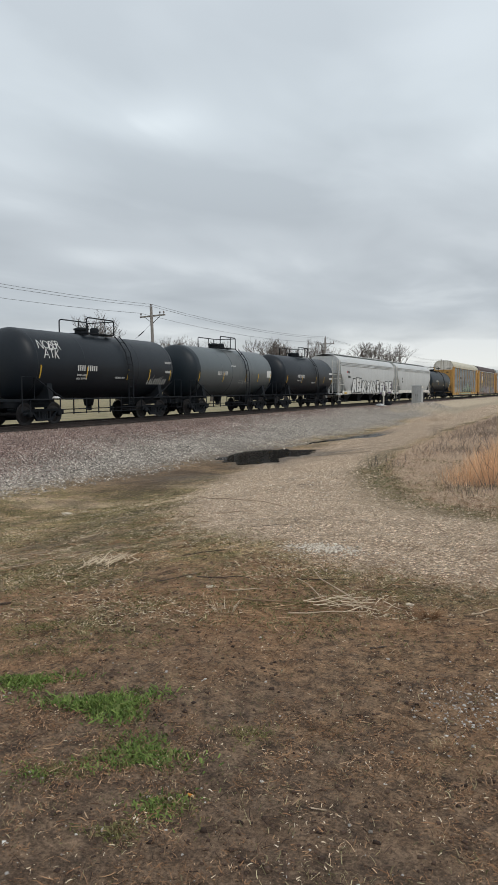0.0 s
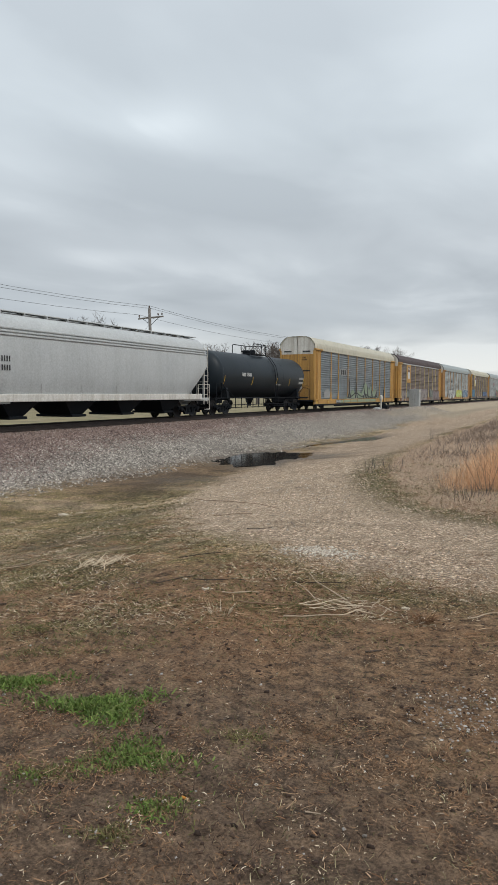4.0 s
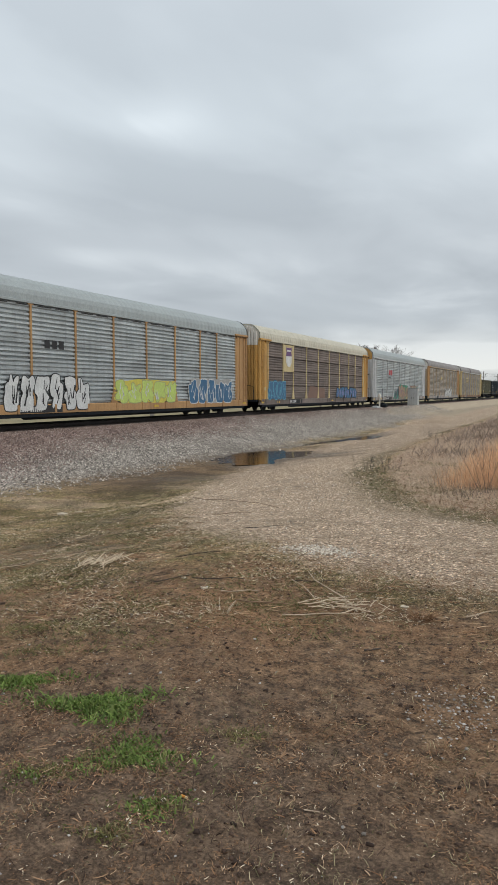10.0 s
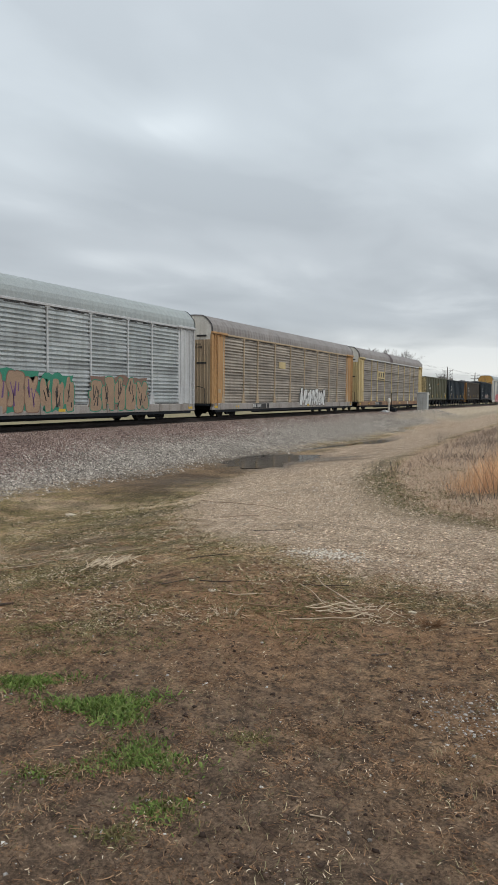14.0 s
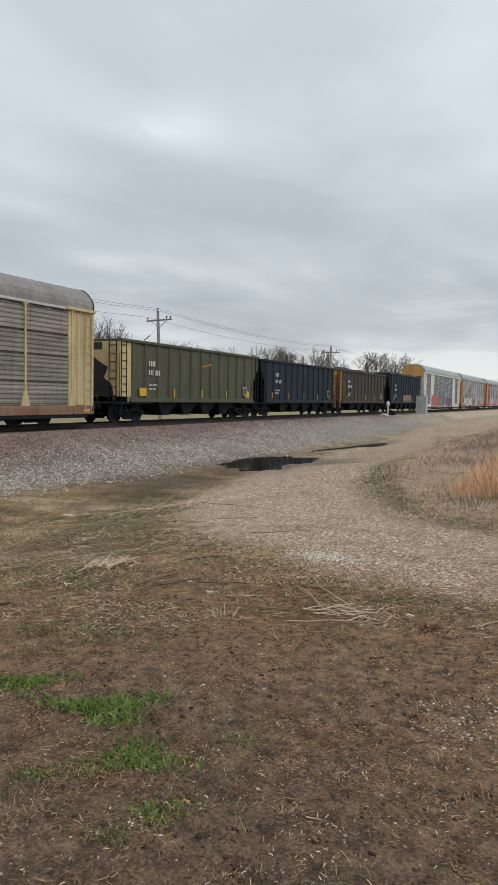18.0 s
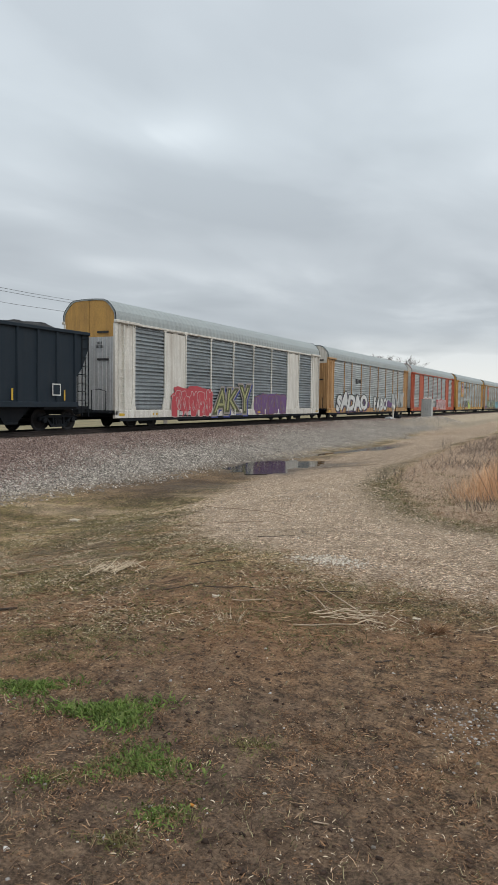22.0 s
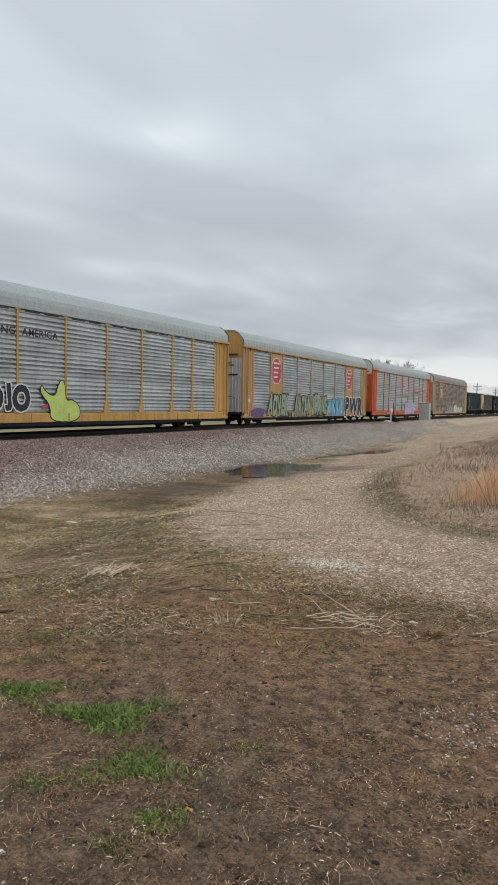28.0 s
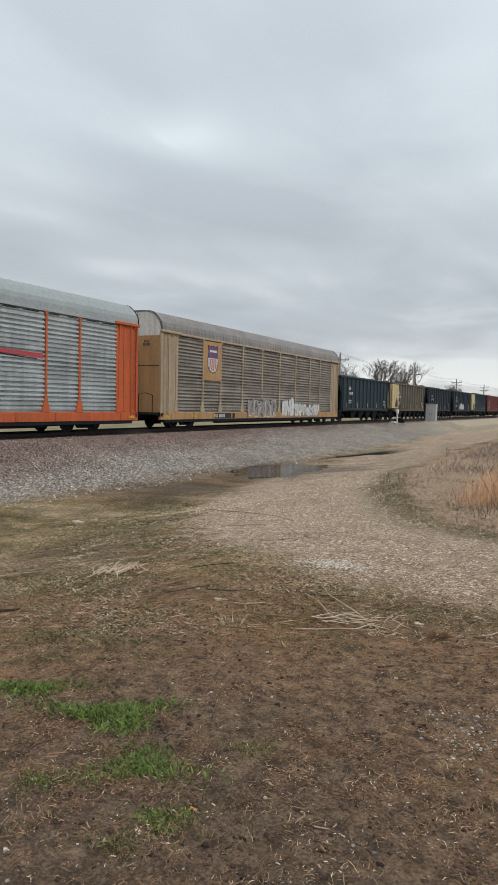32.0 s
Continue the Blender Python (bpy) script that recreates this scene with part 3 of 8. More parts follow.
# damp, trodden places: middle, half sizes, strength
DAMP_SPOTS = ((-5.9, 14.8, 1.0, 0.8, 0.75), (-10.0, 17.1, 1.6, 1.3, 0.6), (-4.9, 12.6, 0.5, 0.3, 0.5), (-8.4, 20.0, 1.1, 1.6, 0.45), (-6.9, 9.3, 0.9, 0.35, 0.45))


def make_ground():
    gx = np.concatenate([-np.geomspace(1500, 33, 22), lines((-31, -24.5, 0.7), (-24.5, -11.8, 0.35), (-11.8, 3.0, 0.16), (3.0, 8, 0.5)), np.geomspace(8, 1500, 22)])
    gy = np.concatenate([-np.geomspace(900, 4, 16), lines((-3, 12, 0.16), (12, 32, 0.3), (32, 60, 0.6), (60, 110, 1.0)), np.geomspace(112, 3500, 30)])
    X, Y = np.meshgrid(gx, gy)
    rough = np.array([noise.noise((x * 1.7, y * 1.7, 0)) + 0.5 * noise.noise((x * 5.1, y * 5.1, 3)) for x, y in zip(X.ravel(), Y.ravel())]).reshape(X.shape)
    Z = ground_z(X, Y) + rough * 0.018 * (1 - sm(11.6, 12.6, -X)) * (1 - sm(30, 60, np.hypot(X, Y)))
    nx, ny = len(gx), len(gy)
    idx = np.arange(nx * ny).reshape(ny, nx)
    quads = np.stack([idx[:-1, :-1], idx[:-1, 1:], idx[1:, 1:], idx[1:, :-1]], -1).reshape(-1, 4)
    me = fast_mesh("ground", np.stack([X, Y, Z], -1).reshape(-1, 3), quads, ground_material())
    me.polygons.foreach_set("use_smooth", np.ones(len(quads), bool))
    p = -X
    gr = gravel_mask(X, Y)
    near = np.hypot(X + 0.5, Y - 0.3)
    masks = dict(
        turf=sm(4.3, 6.0, near + 0.2 * X + 0.5 * rough + 0.45 * np.sin(X * 1.9 + 0.7 * Y)) * 0.85,
        brown=sm(8.6, 10.8, p) * sm(12, 16, Y) * (1 - sm(24, 34, Y)),
        verge=np.exp(-((X - verge(Y) - 0.05) / (0.42 + 0.5 * (1 - sm(8.6, 11.5, Y)))) ** 2) * sm(8.0, 9.5, Y) * (1 - sm(20, 28, Y)),
        # near-black band along the track, two metres either side of its middle
        trackbed=sm(20.0, 20.6, p) * (1 - sm(23.6, 24.2, p)),
        straw=sm(0.25, 1.0, X - verge(Y)) * sm(8.0, 8.8, Y) * (1 - sm(70, 110, Y)),
        gravel=gr,
        ballast=sm(11.2, 14.8, p + 0.7 * rough) * (1 - sm(25.6, 27.2, p)) * (1 - sm(60, 74, Y + 3.0 * rough) * (1 - sm(18.2, 19.4, p))),
        oily=sm(15.6, 18.2, p + 0.9 * rough + 2.0 * (1 - sm(14, 34, Y))) * (1 - 0.55 * sm(26, 55, Y) * (1 - sm(18.4, 19.6, p))),
        mound=np.maximum(sm(0.15, 0.75, np.exp(-(((X + 15.0) / 3.6) ** 2 + ((Y - 71.5) / 11.0) ** 2))), 0.75 * sm(56, 70, Y) * sm(9, 12, p) * (1 - sm(18.2, 19.6, p))),
        field=sm(27.5, 31, p),
        damp=np.maximum(np.clip(1.55 - puddle_in(X, Y), 0, 0.6) / 0.6, sum(w * np.exp(-((X - a) / rx) ** 2 - ((Y - b) / ry) ** 2) for a, b, rx, ry, w in DAMP_SPOTS)),
        # darker earth in patches near the camera and all over closest to it
        darkened=np.clip(sm(0.45, 0.75, rough * 0.5 + 0.5) * (1 - sm(3.0, 4.8, near)) * 0.8 + 0.9 * (1 - sm(1.8, 3.9, near + 1.3 * rough + 0.4 * np.sin(2.3 * X + Y))), 0, 1))
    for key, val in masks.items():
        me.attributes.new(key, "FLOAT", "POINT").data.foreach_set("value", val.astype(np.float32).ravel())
    return tagged(new("ground", me), "bare brown earth running into thin turf, gravel drive and ballast", "ground", kind="structure")


ground = make_ground()


def make_water():
    mt, nt, N, K, bs = nodes_of("muddy_still_water")
    tc = N.new("ShaderNodeTexCoord")
    n = noise_fac(nt, tc.outputs["Object"], 1.2, 4)
    K.new(blend(nt, n, (0.010, 0.008, 0.006), (0.024, 0.018, 0.013)), bs.inputs["Base Color"])
    bs.inputs["Roughness"].default_value = 0.10
    bs.inputs["IOR"].default_value = 1.33
    bump(nt, bs, noise_fac(nt, tc.outputs["Object"], 5, 3), 0.06, 0.02)
    for (cx, cy), a, b, turn in PUDDLES:
        g = Geo()
        n, rim = 120, []
        for k in range(n):
            t = 2 * math.pi * k / n
            wob = (1 + 0.16 * math.sin(3 * t + 1) + 0.1 * math.sin(5 * t + 2.2) + 0.07 * math.sin(9 * t) + 0.07 * math.sin(14 * t + 0.7) + 0.05 * math.sin(23 * t)) * 1.12
            u, v = a * wob * math.cos(t), b * wob * math.sin(t)
            rim.append((cx + u * math.cos(turn) - v * math.sin(turn), cy + u * math.sin(turn) + v * math.cos(turn)))
        z = float(ground_z(np.array(cx), np.array(cy))) + 0.055
        g.loft([[(x, y, z - 0.05) for x, y in rim], [(x, y, z) for x, y in rim]])
        tagged(part("water", g, mt, None), "shallow muddy rain puddle beside the embankment", "puddle", kind="structure")


make_water()


# ---- track ----
def make_track():
    rail_mt = paint("rail_steel", (0.036, 0.028, 0.026), (0.05, 0.037, 0.032), (0.02, 0.017, 0.016), 0.4, 0.65, 0.2)
    tie_mt = paint("creosoted_timber", (0.035, 0.028, 0.025), (0.055, 0.044, 0.038), (0.02, 0.017, 0.016), 0.4, 0.85, 0.0, 1.5, 0.3, 20, 0.5)
    track = thing("railway_track", "rusty steel rails on dark timber ties in ballast", "railway track", at=(TRACK_X, 0, RAIL_Z))
    prof = [(-0.075, -0.17), (0.075, -0.17), (0.075, -0.155), (0.012, -0.13), (0.012, -0.045), (0.036, -0.035), (0.036, -0.006), (0.028, 0), (-0.028, 0), (-0.036, -0.006), (-0.036, -0.035), (-0.012, -0.045), (-0.012, -0.13), (-0.075, -0.155)]
    for s in (-0.753, 0.753):
        part("rail", Geo().prism([(x + s, z) for x, z in prof], "y", -40, 900), rail_mt, track)
    tie = Geo().box(-1.3, 1.3, -0.115, 0.115, -0.335, -0.165, 0.015).mesh("tie", tie_mt)
    rng = random.Random(5)
    for k in range(240):
        o = part("tie", tie, None, track, at=(rng.uniform(-0.04, 0.04), 4 + 0.5 * k, rng.uniform(-0.01, 0.012)))
        o.rotation_euler[2] = rng.uniform(-0.015, 0.015)
    far = Geo()
    for k in range(200):
        far.box(-1.3, 1.3, 124 + 0.5 * k, 124.23 + 0.5 * k, -0.335, -0.165)
    tagged(part("far_ties", far, tie_mt, track), kind="stuff")


make_track()


# ---- railway cars: each stands with its middle at the origin, rail top at z = 0, +x towards the camera ----
def wheelset_mesh():
    g = Geo()
    for s in (-1, 1):
        prof = [(0.10, 0.70), (0.36, 0.72), (0.385, 0.69), (0.455, 0.685), (0.462, 0.73), (0.49, 0.74), (0.49, 0.765), (0.455, 0.775), (0.385, 0.765), (0.35, 0.745), (0.14, 0.79), (0.10, 0.80)]
        g.lathe([(r, s * h) for r, h in prof], "x", 24)
        # cast marks on the plate
        for k in range(6):
            a = k * math.pi / 3
            c, q = 0.25 * math.cos(a), 0.25 * math.sin(a)
            g.box(min(s * 0.74, s * 0.785), max(s * 0.74, s * 0.785), c - 0.02, c + 0.02, q - 0.02, q + 0.02)
    g.lathe([(0.085, -0.78), (0.075, -0.3), (0.075, 0.3), (0.085, 0.78)], "x", 10)
    return g.mesh("wheelset", WHEEL)


def side_frame_mesh():
    g = Geo()
    # two chords and posts
    g.prism([(-1.18, 0.42), (-1.18, 0.62), (-0.72, 0.68), (0.72, 0.68), (1.18, 0.62), (1.18, 0.42), (0.98, 0.56), (0.45, 0.57), (-0.45, 0.57), (-0.98, 0.56)], "x", -0.06, 0.06)
    g.prism([(-0.80, 0.56), (-0.70, 0.56), (-0.36, 0.27), (0.36, 0.27), (0.70, 0.56), (0.80, 0.56), (0.46, 0.17), (-0.46, 0.17)], "x", -0.06, 0.06)
    for a in (-0.33, 0.33):
        g.box(-0.055, 0.055, a - 0.05, a + 0.05, 0.26, 0.58, 0.01)
    for a in (-0.14, 0, 0.14):
        g.lathe([(0.06, 0.27), (0.06, 0.46)], "z", 8, (0, a, 0))
    for a in (-0.89, 0.89):
        g.lathe([(0.115, -0.06), (0.115, 0.10), (0.07, 0.13)], "x", 12, (0, a, 0.457))
    return g.mesh("side_frame", BLACK_IRON)


WHEELSET, SIDE_FRAME = wheelset_mesh(), side_frame_mesh()
BOLSTER = Geo().box(-1.0, 1.0, -0.18, 0.18, 0.45, 0.66, 0.03).box(-0.2, 0.2, -0.2, 0.2, 0.62, 0.8, 0.02).box(-1.05, 1.05, -0.55, -0.48, 0.3, 0.42).box(-1.05, 1.05, 0.48, 0.55, 0.3, 0.42).mesh("truck", BLACK_IRON)
WHEELS = []


def add_truck(car, y):
    truck = part("truck", BOLSTER, None, car, at=(0, y, 0))
    for s in (-1, 1):
        o = part("side_frame", SIDE_FRAME, None, truck, at=(s * 0.99, 0, 0))
        o.rotation_euler[2] = 0 if s > 0 else math.pi
        w = part("wheelset", WHEELSET, None, truck, at=(0, s * 0.89, 0.457))
        WHEELS.append((w, car))
    return truck


COUPLER = Geo().box(-0.09, 0.09, -0.75, 0.28, 0.72, 0.92, 0.02).box(-0.2, 0.16, 0.22, 0.42, 0.66, 0.97, 0.04).mesh("coupler", BLACK_IRON)
HOSE = Geo().tube([(0.35, -0.2, 0.78), (0.36, 0.05, 0.55), (0.33, 0.22, 0.40), (0.2, 0.36, 0.36)], 0.028, 6).mesh("air_hose", BLACK_IRON)


def add_ends(car, half):
    for s in (-1, 1):
        for nm, me in (("coupler", COUPLER), ("air_hose", HOSE)):
            o = part(nm, me, None, car, at=(0, s * (half - 0.42), 0))
            o.rotation_euler[2] = 0 if s > 0 else math.pi


def ladder(x, y, z0, z1, w=0.42, turn=False, n=None):
    """A grab ladder; turn: on an end wall."""
    g = Geo()
    n = n or max(2, int((z1 - z0) / 0.36))
    for s in (-1, 1):
        if turn:
            g.tube([(x + s * w / 2, y, z0), (x + s * w / 2, y, z1)], 0.022, 6)
        else:
            g.tube([(x, y + s * w / 2, z0), (x, y + s * w / 2, z1)], 0.022, 6)
    for k in range(n):
        z = z0 + (k + 0.5) * (z1 - z0) / n
        if turn:
            g.tube([(x - w / 2, y, z), (x + w / 2, y, z)], 0.016, 5)
        else:
            g.tube([(x, y - w / 2, z), (x, y + w / 2, z)], 0.016, 5)
    return g


def bars(words, x, y, z, h, face="side"):
    """Plain bars for stencilled marks: one a letter; words: letters per word."""
    g = Geo()
    a = y
    for n in words:
        for k in range(n):
            if face == "side":
                g.box(x, x + 0.004, a, a + h * 0.3, z, z + h)
            else:
                g.box(a, a + h * 0.3, x - 0.004, x, z, z + h)
            a += h * 0.6
        a += h * 0.5
    return g


def stencil(g, m, car):
    """Stencilled marks too small to tell apart."""
    tagged(part("stencil_bars", g, m, car), kind="stuff")


def plate(pts, x, d=0.004):
    """A flat sign or spray shape on the side, points (y, z), with thickness d."""
    return Geo().prism(pts, "x", x, x + d)


def letter_shapes(letters, weights):
    """Outlines of the built-in font's letters at several weights: (points, faces, left, right, foot, top) each."""
    made = {}
    for heavy in weights:
        for ch in letters:
            cu = bpy.data.curves.new("letter", "FONT")
            cu.body, cu.extrude, cu.offset, cu.resolution_u = ch, 0.002, heavy, 3
            ob = bpy.data.objects.new("letter", cu)
            scene.collection.objects.link(ob)
            made[ch, heavy] = ob
    dg = bpy.context.evaluated_depsgraph_get()
    dg.update()
    out = {}
    for key, ob in made.items():
        me = bpy.data.meshes.new_from_object(ob.evaluated_get(dg))
        co = np.array([v.co[:] for v in me.vertices])
        out[key] = (co, [tuple(p.vertices) for p in me.polygons], co[:, 0].min(), co[:, 0].max(), co[:, 1].min(), co[:, 1].max())
        bpy.data.meshes.remove(me)
    for ob in made.values():
        bpy.data.objects.remove(ob)
    return out


THIN, PLAIN, FAT, RIM = -0.012, 0.015, 0.06, 0.11
LETTERS = letter_shapes("ABCDEFGHIJKLMNOPRSTUVWXY", (THIN, PLAIN, FAT, RIM))


def lettering(word, x, y0, y1, z0, z1, lean=0.0, heavy=PLAIN, wild=0.0, seed=1, like=None):
    """Words in the built-in font as flat raised letters on the side; y0..y1 across, z0..z1 high.
    wild: letters crowd, lean and dance; like: the weight whose bounds set the fit, for an outline round another weight."""
    rng = random.Random(seed)
    like = heavy if like is None else like
    g = Geo()
    widths = [LETTERS[c, like][3] - LETTERS[c, like][2] for c in word]
    gap = 0.12 - 0.13 * min(1.0, wild * 4)
    total = sum(widths) + gap * (len(word) - 1)
    h, at = z1 - z0, 0.0
    for k, (c, w) in enumerate(zip(word, widths)):
        co, fs, a, b, lo, hi = LETTERS[c, heavy]
        _, _, la, lb, llo, lhi = LETTERS[c, like]
        sx = (y1 - y0) / total
        up, tall, tilt, wide = rng.uniform(-0.3, 0.5) * wild, 1 + rng.uniform(-0.5, 0.4) * wild, lean + rng.uniform(-1, 1.3) * wild, 1 + rng.uniform(0, 0.9) * wild
        vs = []
        for px, py, pz in co:
            v = (py - llo) / (lhi - llo)
            u = (px - (la + lb) / 2) * wide * (1 + 0.5 * wild * (0.5 - v)) + (la + lb) / 2 - la
            vs.append((x + pz + 0.002 + 0.003 * k * (wild > 0), y0 + (at + u) * sx + (v - 0.5) * tilt * h, z0 + h * (up + tall * v)))
        g.add(vs, fs)
        at += w + gap
    me = bpy.data.meshes.new("lettering")
    me.from_pydata(g.v, [], g.f)
    return me


def graffiti(car, word, x, y0, y1, z0, z1, fill, edge, seed, wild=0.16, lean=0.0, shade=None, cover=None, label="", glint=None):
    """Readable sprayed letters: a backing cloud, a cast-side, an outline and a fill."""
    if cover:
        rng = random.Random(seed + 900)
        rim = [((y0 + y1) / 2 + (y1 - y0) * 0.54 * rng.uniform(0.93, 1.06) * math.copysign(abs(math.cos(t)) ** 0.45, math.cos(t)), (z0 + z1) / 2 + (z1 - z0) * 0.55 * rng.uniform(0.86, 1.12) * math.copysign(abs(math.sin(t)) ** 0.5, math.sin(t))) for t in [2 * math.pi * k / 36 for k in range(36)]]
        part("spray_cloud", Geo().prism(rim, "x", x, x + 0.002), SP[cover], car)
    if shade:
        d = 0.07 * (z1 - z0)
        part("spray_shade", lettering(word, x + 0.001, y0 + d, y1 + d, z0 - d * 0.6, z1 - d * 0.6, lean, RIM, wild, seed, FAT), SP[shade], car)
    part("spray_outline", lettering(word, x + 0.004, y0, y1, z0, z1, lean, RIM, wild, seed, FAT), SP[edge], car)
    part("spray_letters", lettering(word, x + 0.0055, y0, y1, z0, z1, lean, FAT, wild, seed, FAT), SP[fill], car, label)
    if glint:
        part("spray_lining", lettering(word, x + 0.0075, y0, y1, z0, z1, lean, THIN, wild, seed, FAT), SP[glint], car)


def blob(rng):
    """A fat rounded shape with notches, no letter."""
    pts = []
    cuts = [(rng.uniform(0, 6.28), rng.uniform(0.35, 0.6), rng.uniform(0.14, 0.3)) for _ in range(3)]
    for k in range(22):
        t = 2 * math.pi * k / 22
        r = 1 / max(abs(math.cos(t)), abs(math.sin(t))) ** 0.8
        for at, deep, wide in cuts:
            r *= 1 - deep * math.exp(-(((t - at + math.pi) % (2 * math.pi) - math.pi) / wide) ** 2)
        pts.append((r * math.cos(t), r * math.sin(t)))
    return pts


SPIKES = (((-1.2, -1), (-.5, -.92), (-.25, -.98), (0, -.7), (.25, -1), (.5, -.95), (.75, -1), (1.3, -1), (.75, -.65), (.42, -.2), (.3, .4), (.22, .75), (.08, 1), (-.1, .75), (-.2, .3), (-.32, -.2), (-.7, -.7)),
          ((-1.1, -1), (-.3, -.95), (0, -.55), (.4, -1), (1.2, -1), (.8, -.5), (.95, -.05), (.8, .35), (.45, .1), (.25, .55), (.1, .95), (-.15, .5), (-.3, -.1), (-.75, -.55)))


def rounded(pts, times):
    """Cuts the corners of a closed outline."""
    for _ in range(times):
        out = []
        for k, (a, b) in enumerate(pts):
            c, d = pts[(k + 1) % len(pts)]
            out += [(a * 0.75 + c * 0.25, b * 0.75 + d * 0.25), (a * 0.25 + c * 0.75, b * 0.25 + d * 0.75)]
        pts = out
    return pts


def grown(pts, by):
    """An outline set outwards."""
    area = sum(pts[k - 1][0] * pts[k][1] - pts[k][0] * pts[k - 1][1] for k in range(len(pts)))
    s, out = (1 if area > 0 else -1), []
    for k in range(len(pts)):
        (a, b), (c, d) = pts[k - 1], pts[(k + 1) % len(pts)]
        n = math.hypot(c - a, d - b) or 1.0
        out.append((pts[k][0] + s * by * (d - b) / n, pts[k][1] - s * by * (c - a) / n))
    return out


def spray_piece(car, x, y0, y1, z0, z1, n, fill, edge, seed, cover=None, label="", shape="block", inner=None):
    """Unreadable spray lettering: n fat overlapping shapes with outlines and inner lines in a second colour."""
    rng = random.Random(seed)
    edges, fills, lines_ = Geo(), Geo(), Geo()
    w = (y1 - y0) / n
    if cover:
        rim = []
        for k in range(40):
            t = 2 * math.pi * k / 40
            r = 1 + rng.uniform(-0.1, 0.1)
            sq = 1 / max(abs(math.cos(t)), abs(math.sin(t))) ** 0.75
            rim.append(((y0 + y1) / 2 + (y1 - y0) * 0.5 * r * sq * math.cos(t), min(z1 + 0.1, max(z0 - 0.03, (z0 + z1) / 2 + (z1 - z0) * 0.5 * r * sq * math.sin(t)))))
        part("spray_cloud", Geo().prism(rim, "x", x, x + 0.003), SP[cover], car)
    lift = 0.0
    line = 0.06 if shape == "spike" else 0.045
    for i in range(n):
        cy = y0 + (i + 0.5) * w
        tall = (z1 - z0) * (rng.uniform(0.7, 1.0) if shape == "spike" else rng.uniform(0.86, 1.0))
        lean, hw = rng.uniform(-0.12, 0.2), w * rng.uniform(0.46, 0.54)
        base = rng.choice(SPIKES) if shape == "spike" else blob(rng)
        flip = rng.choice((-1, 1))
        pts = [(cy + flip * a * hw * rng.uniform(0.88, 1.1) + b * lean * 0.4, z0 + tall * (b + 1) / 2 * rng.uniform(0.95, 1.0)) for a, b in base]
        pts = rounded(pts, {"bubble": 2, "spike": 0}.get(shape, 1))
        edges.prism(grown(pts, line), "x", x + 0.003, x + 0.005 + lift)
        fills.prism(pts, "x", x + 0.004, x + 0.0065 + lift)
        for k in range(2 if shape == "spike" else 5):
            u = rng.uniform(-0.5, 0.5) * hw
            q0 = z0 + tall * rng.uniform(0.08, 0.6)
            q1 = min(z0 + tall * 0.9, q0 + tall * rng.uniform(0.15, 0.5))
            t = rng.uniform(-0.5, 0.5) * hw
            g = (0.1 if shape == "spike" else 0.05) * (0.6 if k else 1.0)
            lines_.prism([(cy + u - g, q0), (cy + u + g, q0), (cy + u + t + g * 0.5, q1), (cy + u + t - g * 0.5, q1)], "x", x + 0.005, x + 0.008 + lift)
        lift += 0.0022
    tagged(part("spray_outline", edges, SP[edge], car), kind="stuff")
    tagged(part("spray_fill", fills, SP[fill], car, label), kind="stuff")
    tagged(part("spray_lining", lines_, SP[inner or edge], car), kind="stuff")


def roof_arc(r=0.0):
    half = [(1.545 - r, 5.04), (1.535 - r, 5.30), (1.48 - r, 5.51), (1.24 - r, 5.81), (1.02 - r, 5.99 - r), (0.84, 6.055 - r), (0.45, 6.085 - r), (0.0, 6.095 - r)]
    return half + [(-x, z) for x, z in reversed(half[:-1])]


SLOTS = (2.8, 2.06, 2.8, 2.8, 2.8, 2.8, 2.8, 2.06, 2.8)


def panel_mesh(width, mat, seams):
    """A corrugated side screen, its folds running lengthwise."""
    z0, z1, n = 0.90, 4.94, 22
    pr, step = [], (4.94 - 0.90) / 22
    for k in range(n):
        z = z0 + k * step
        deep = (0.13 if k in (5, 11, 16) else 0.026) if seams else (0.05, 0.09, 0.11, 0.055, 0.085, 0.12, 0.07)[(k * 3) % 7]
        pr += [(-deep, z), (-deep, z + step * 0.3), (0.0, z + step * 0.46), (0.0, z + step * 0.88)]
    pr += [(-0.042, z1), (-0.16, z1), (-0.16, z0)]
    return Geo().prism(pr, "y", -width / 2 + 0.03, width / 2 - 0.03).mesh("screen_panel", mat)


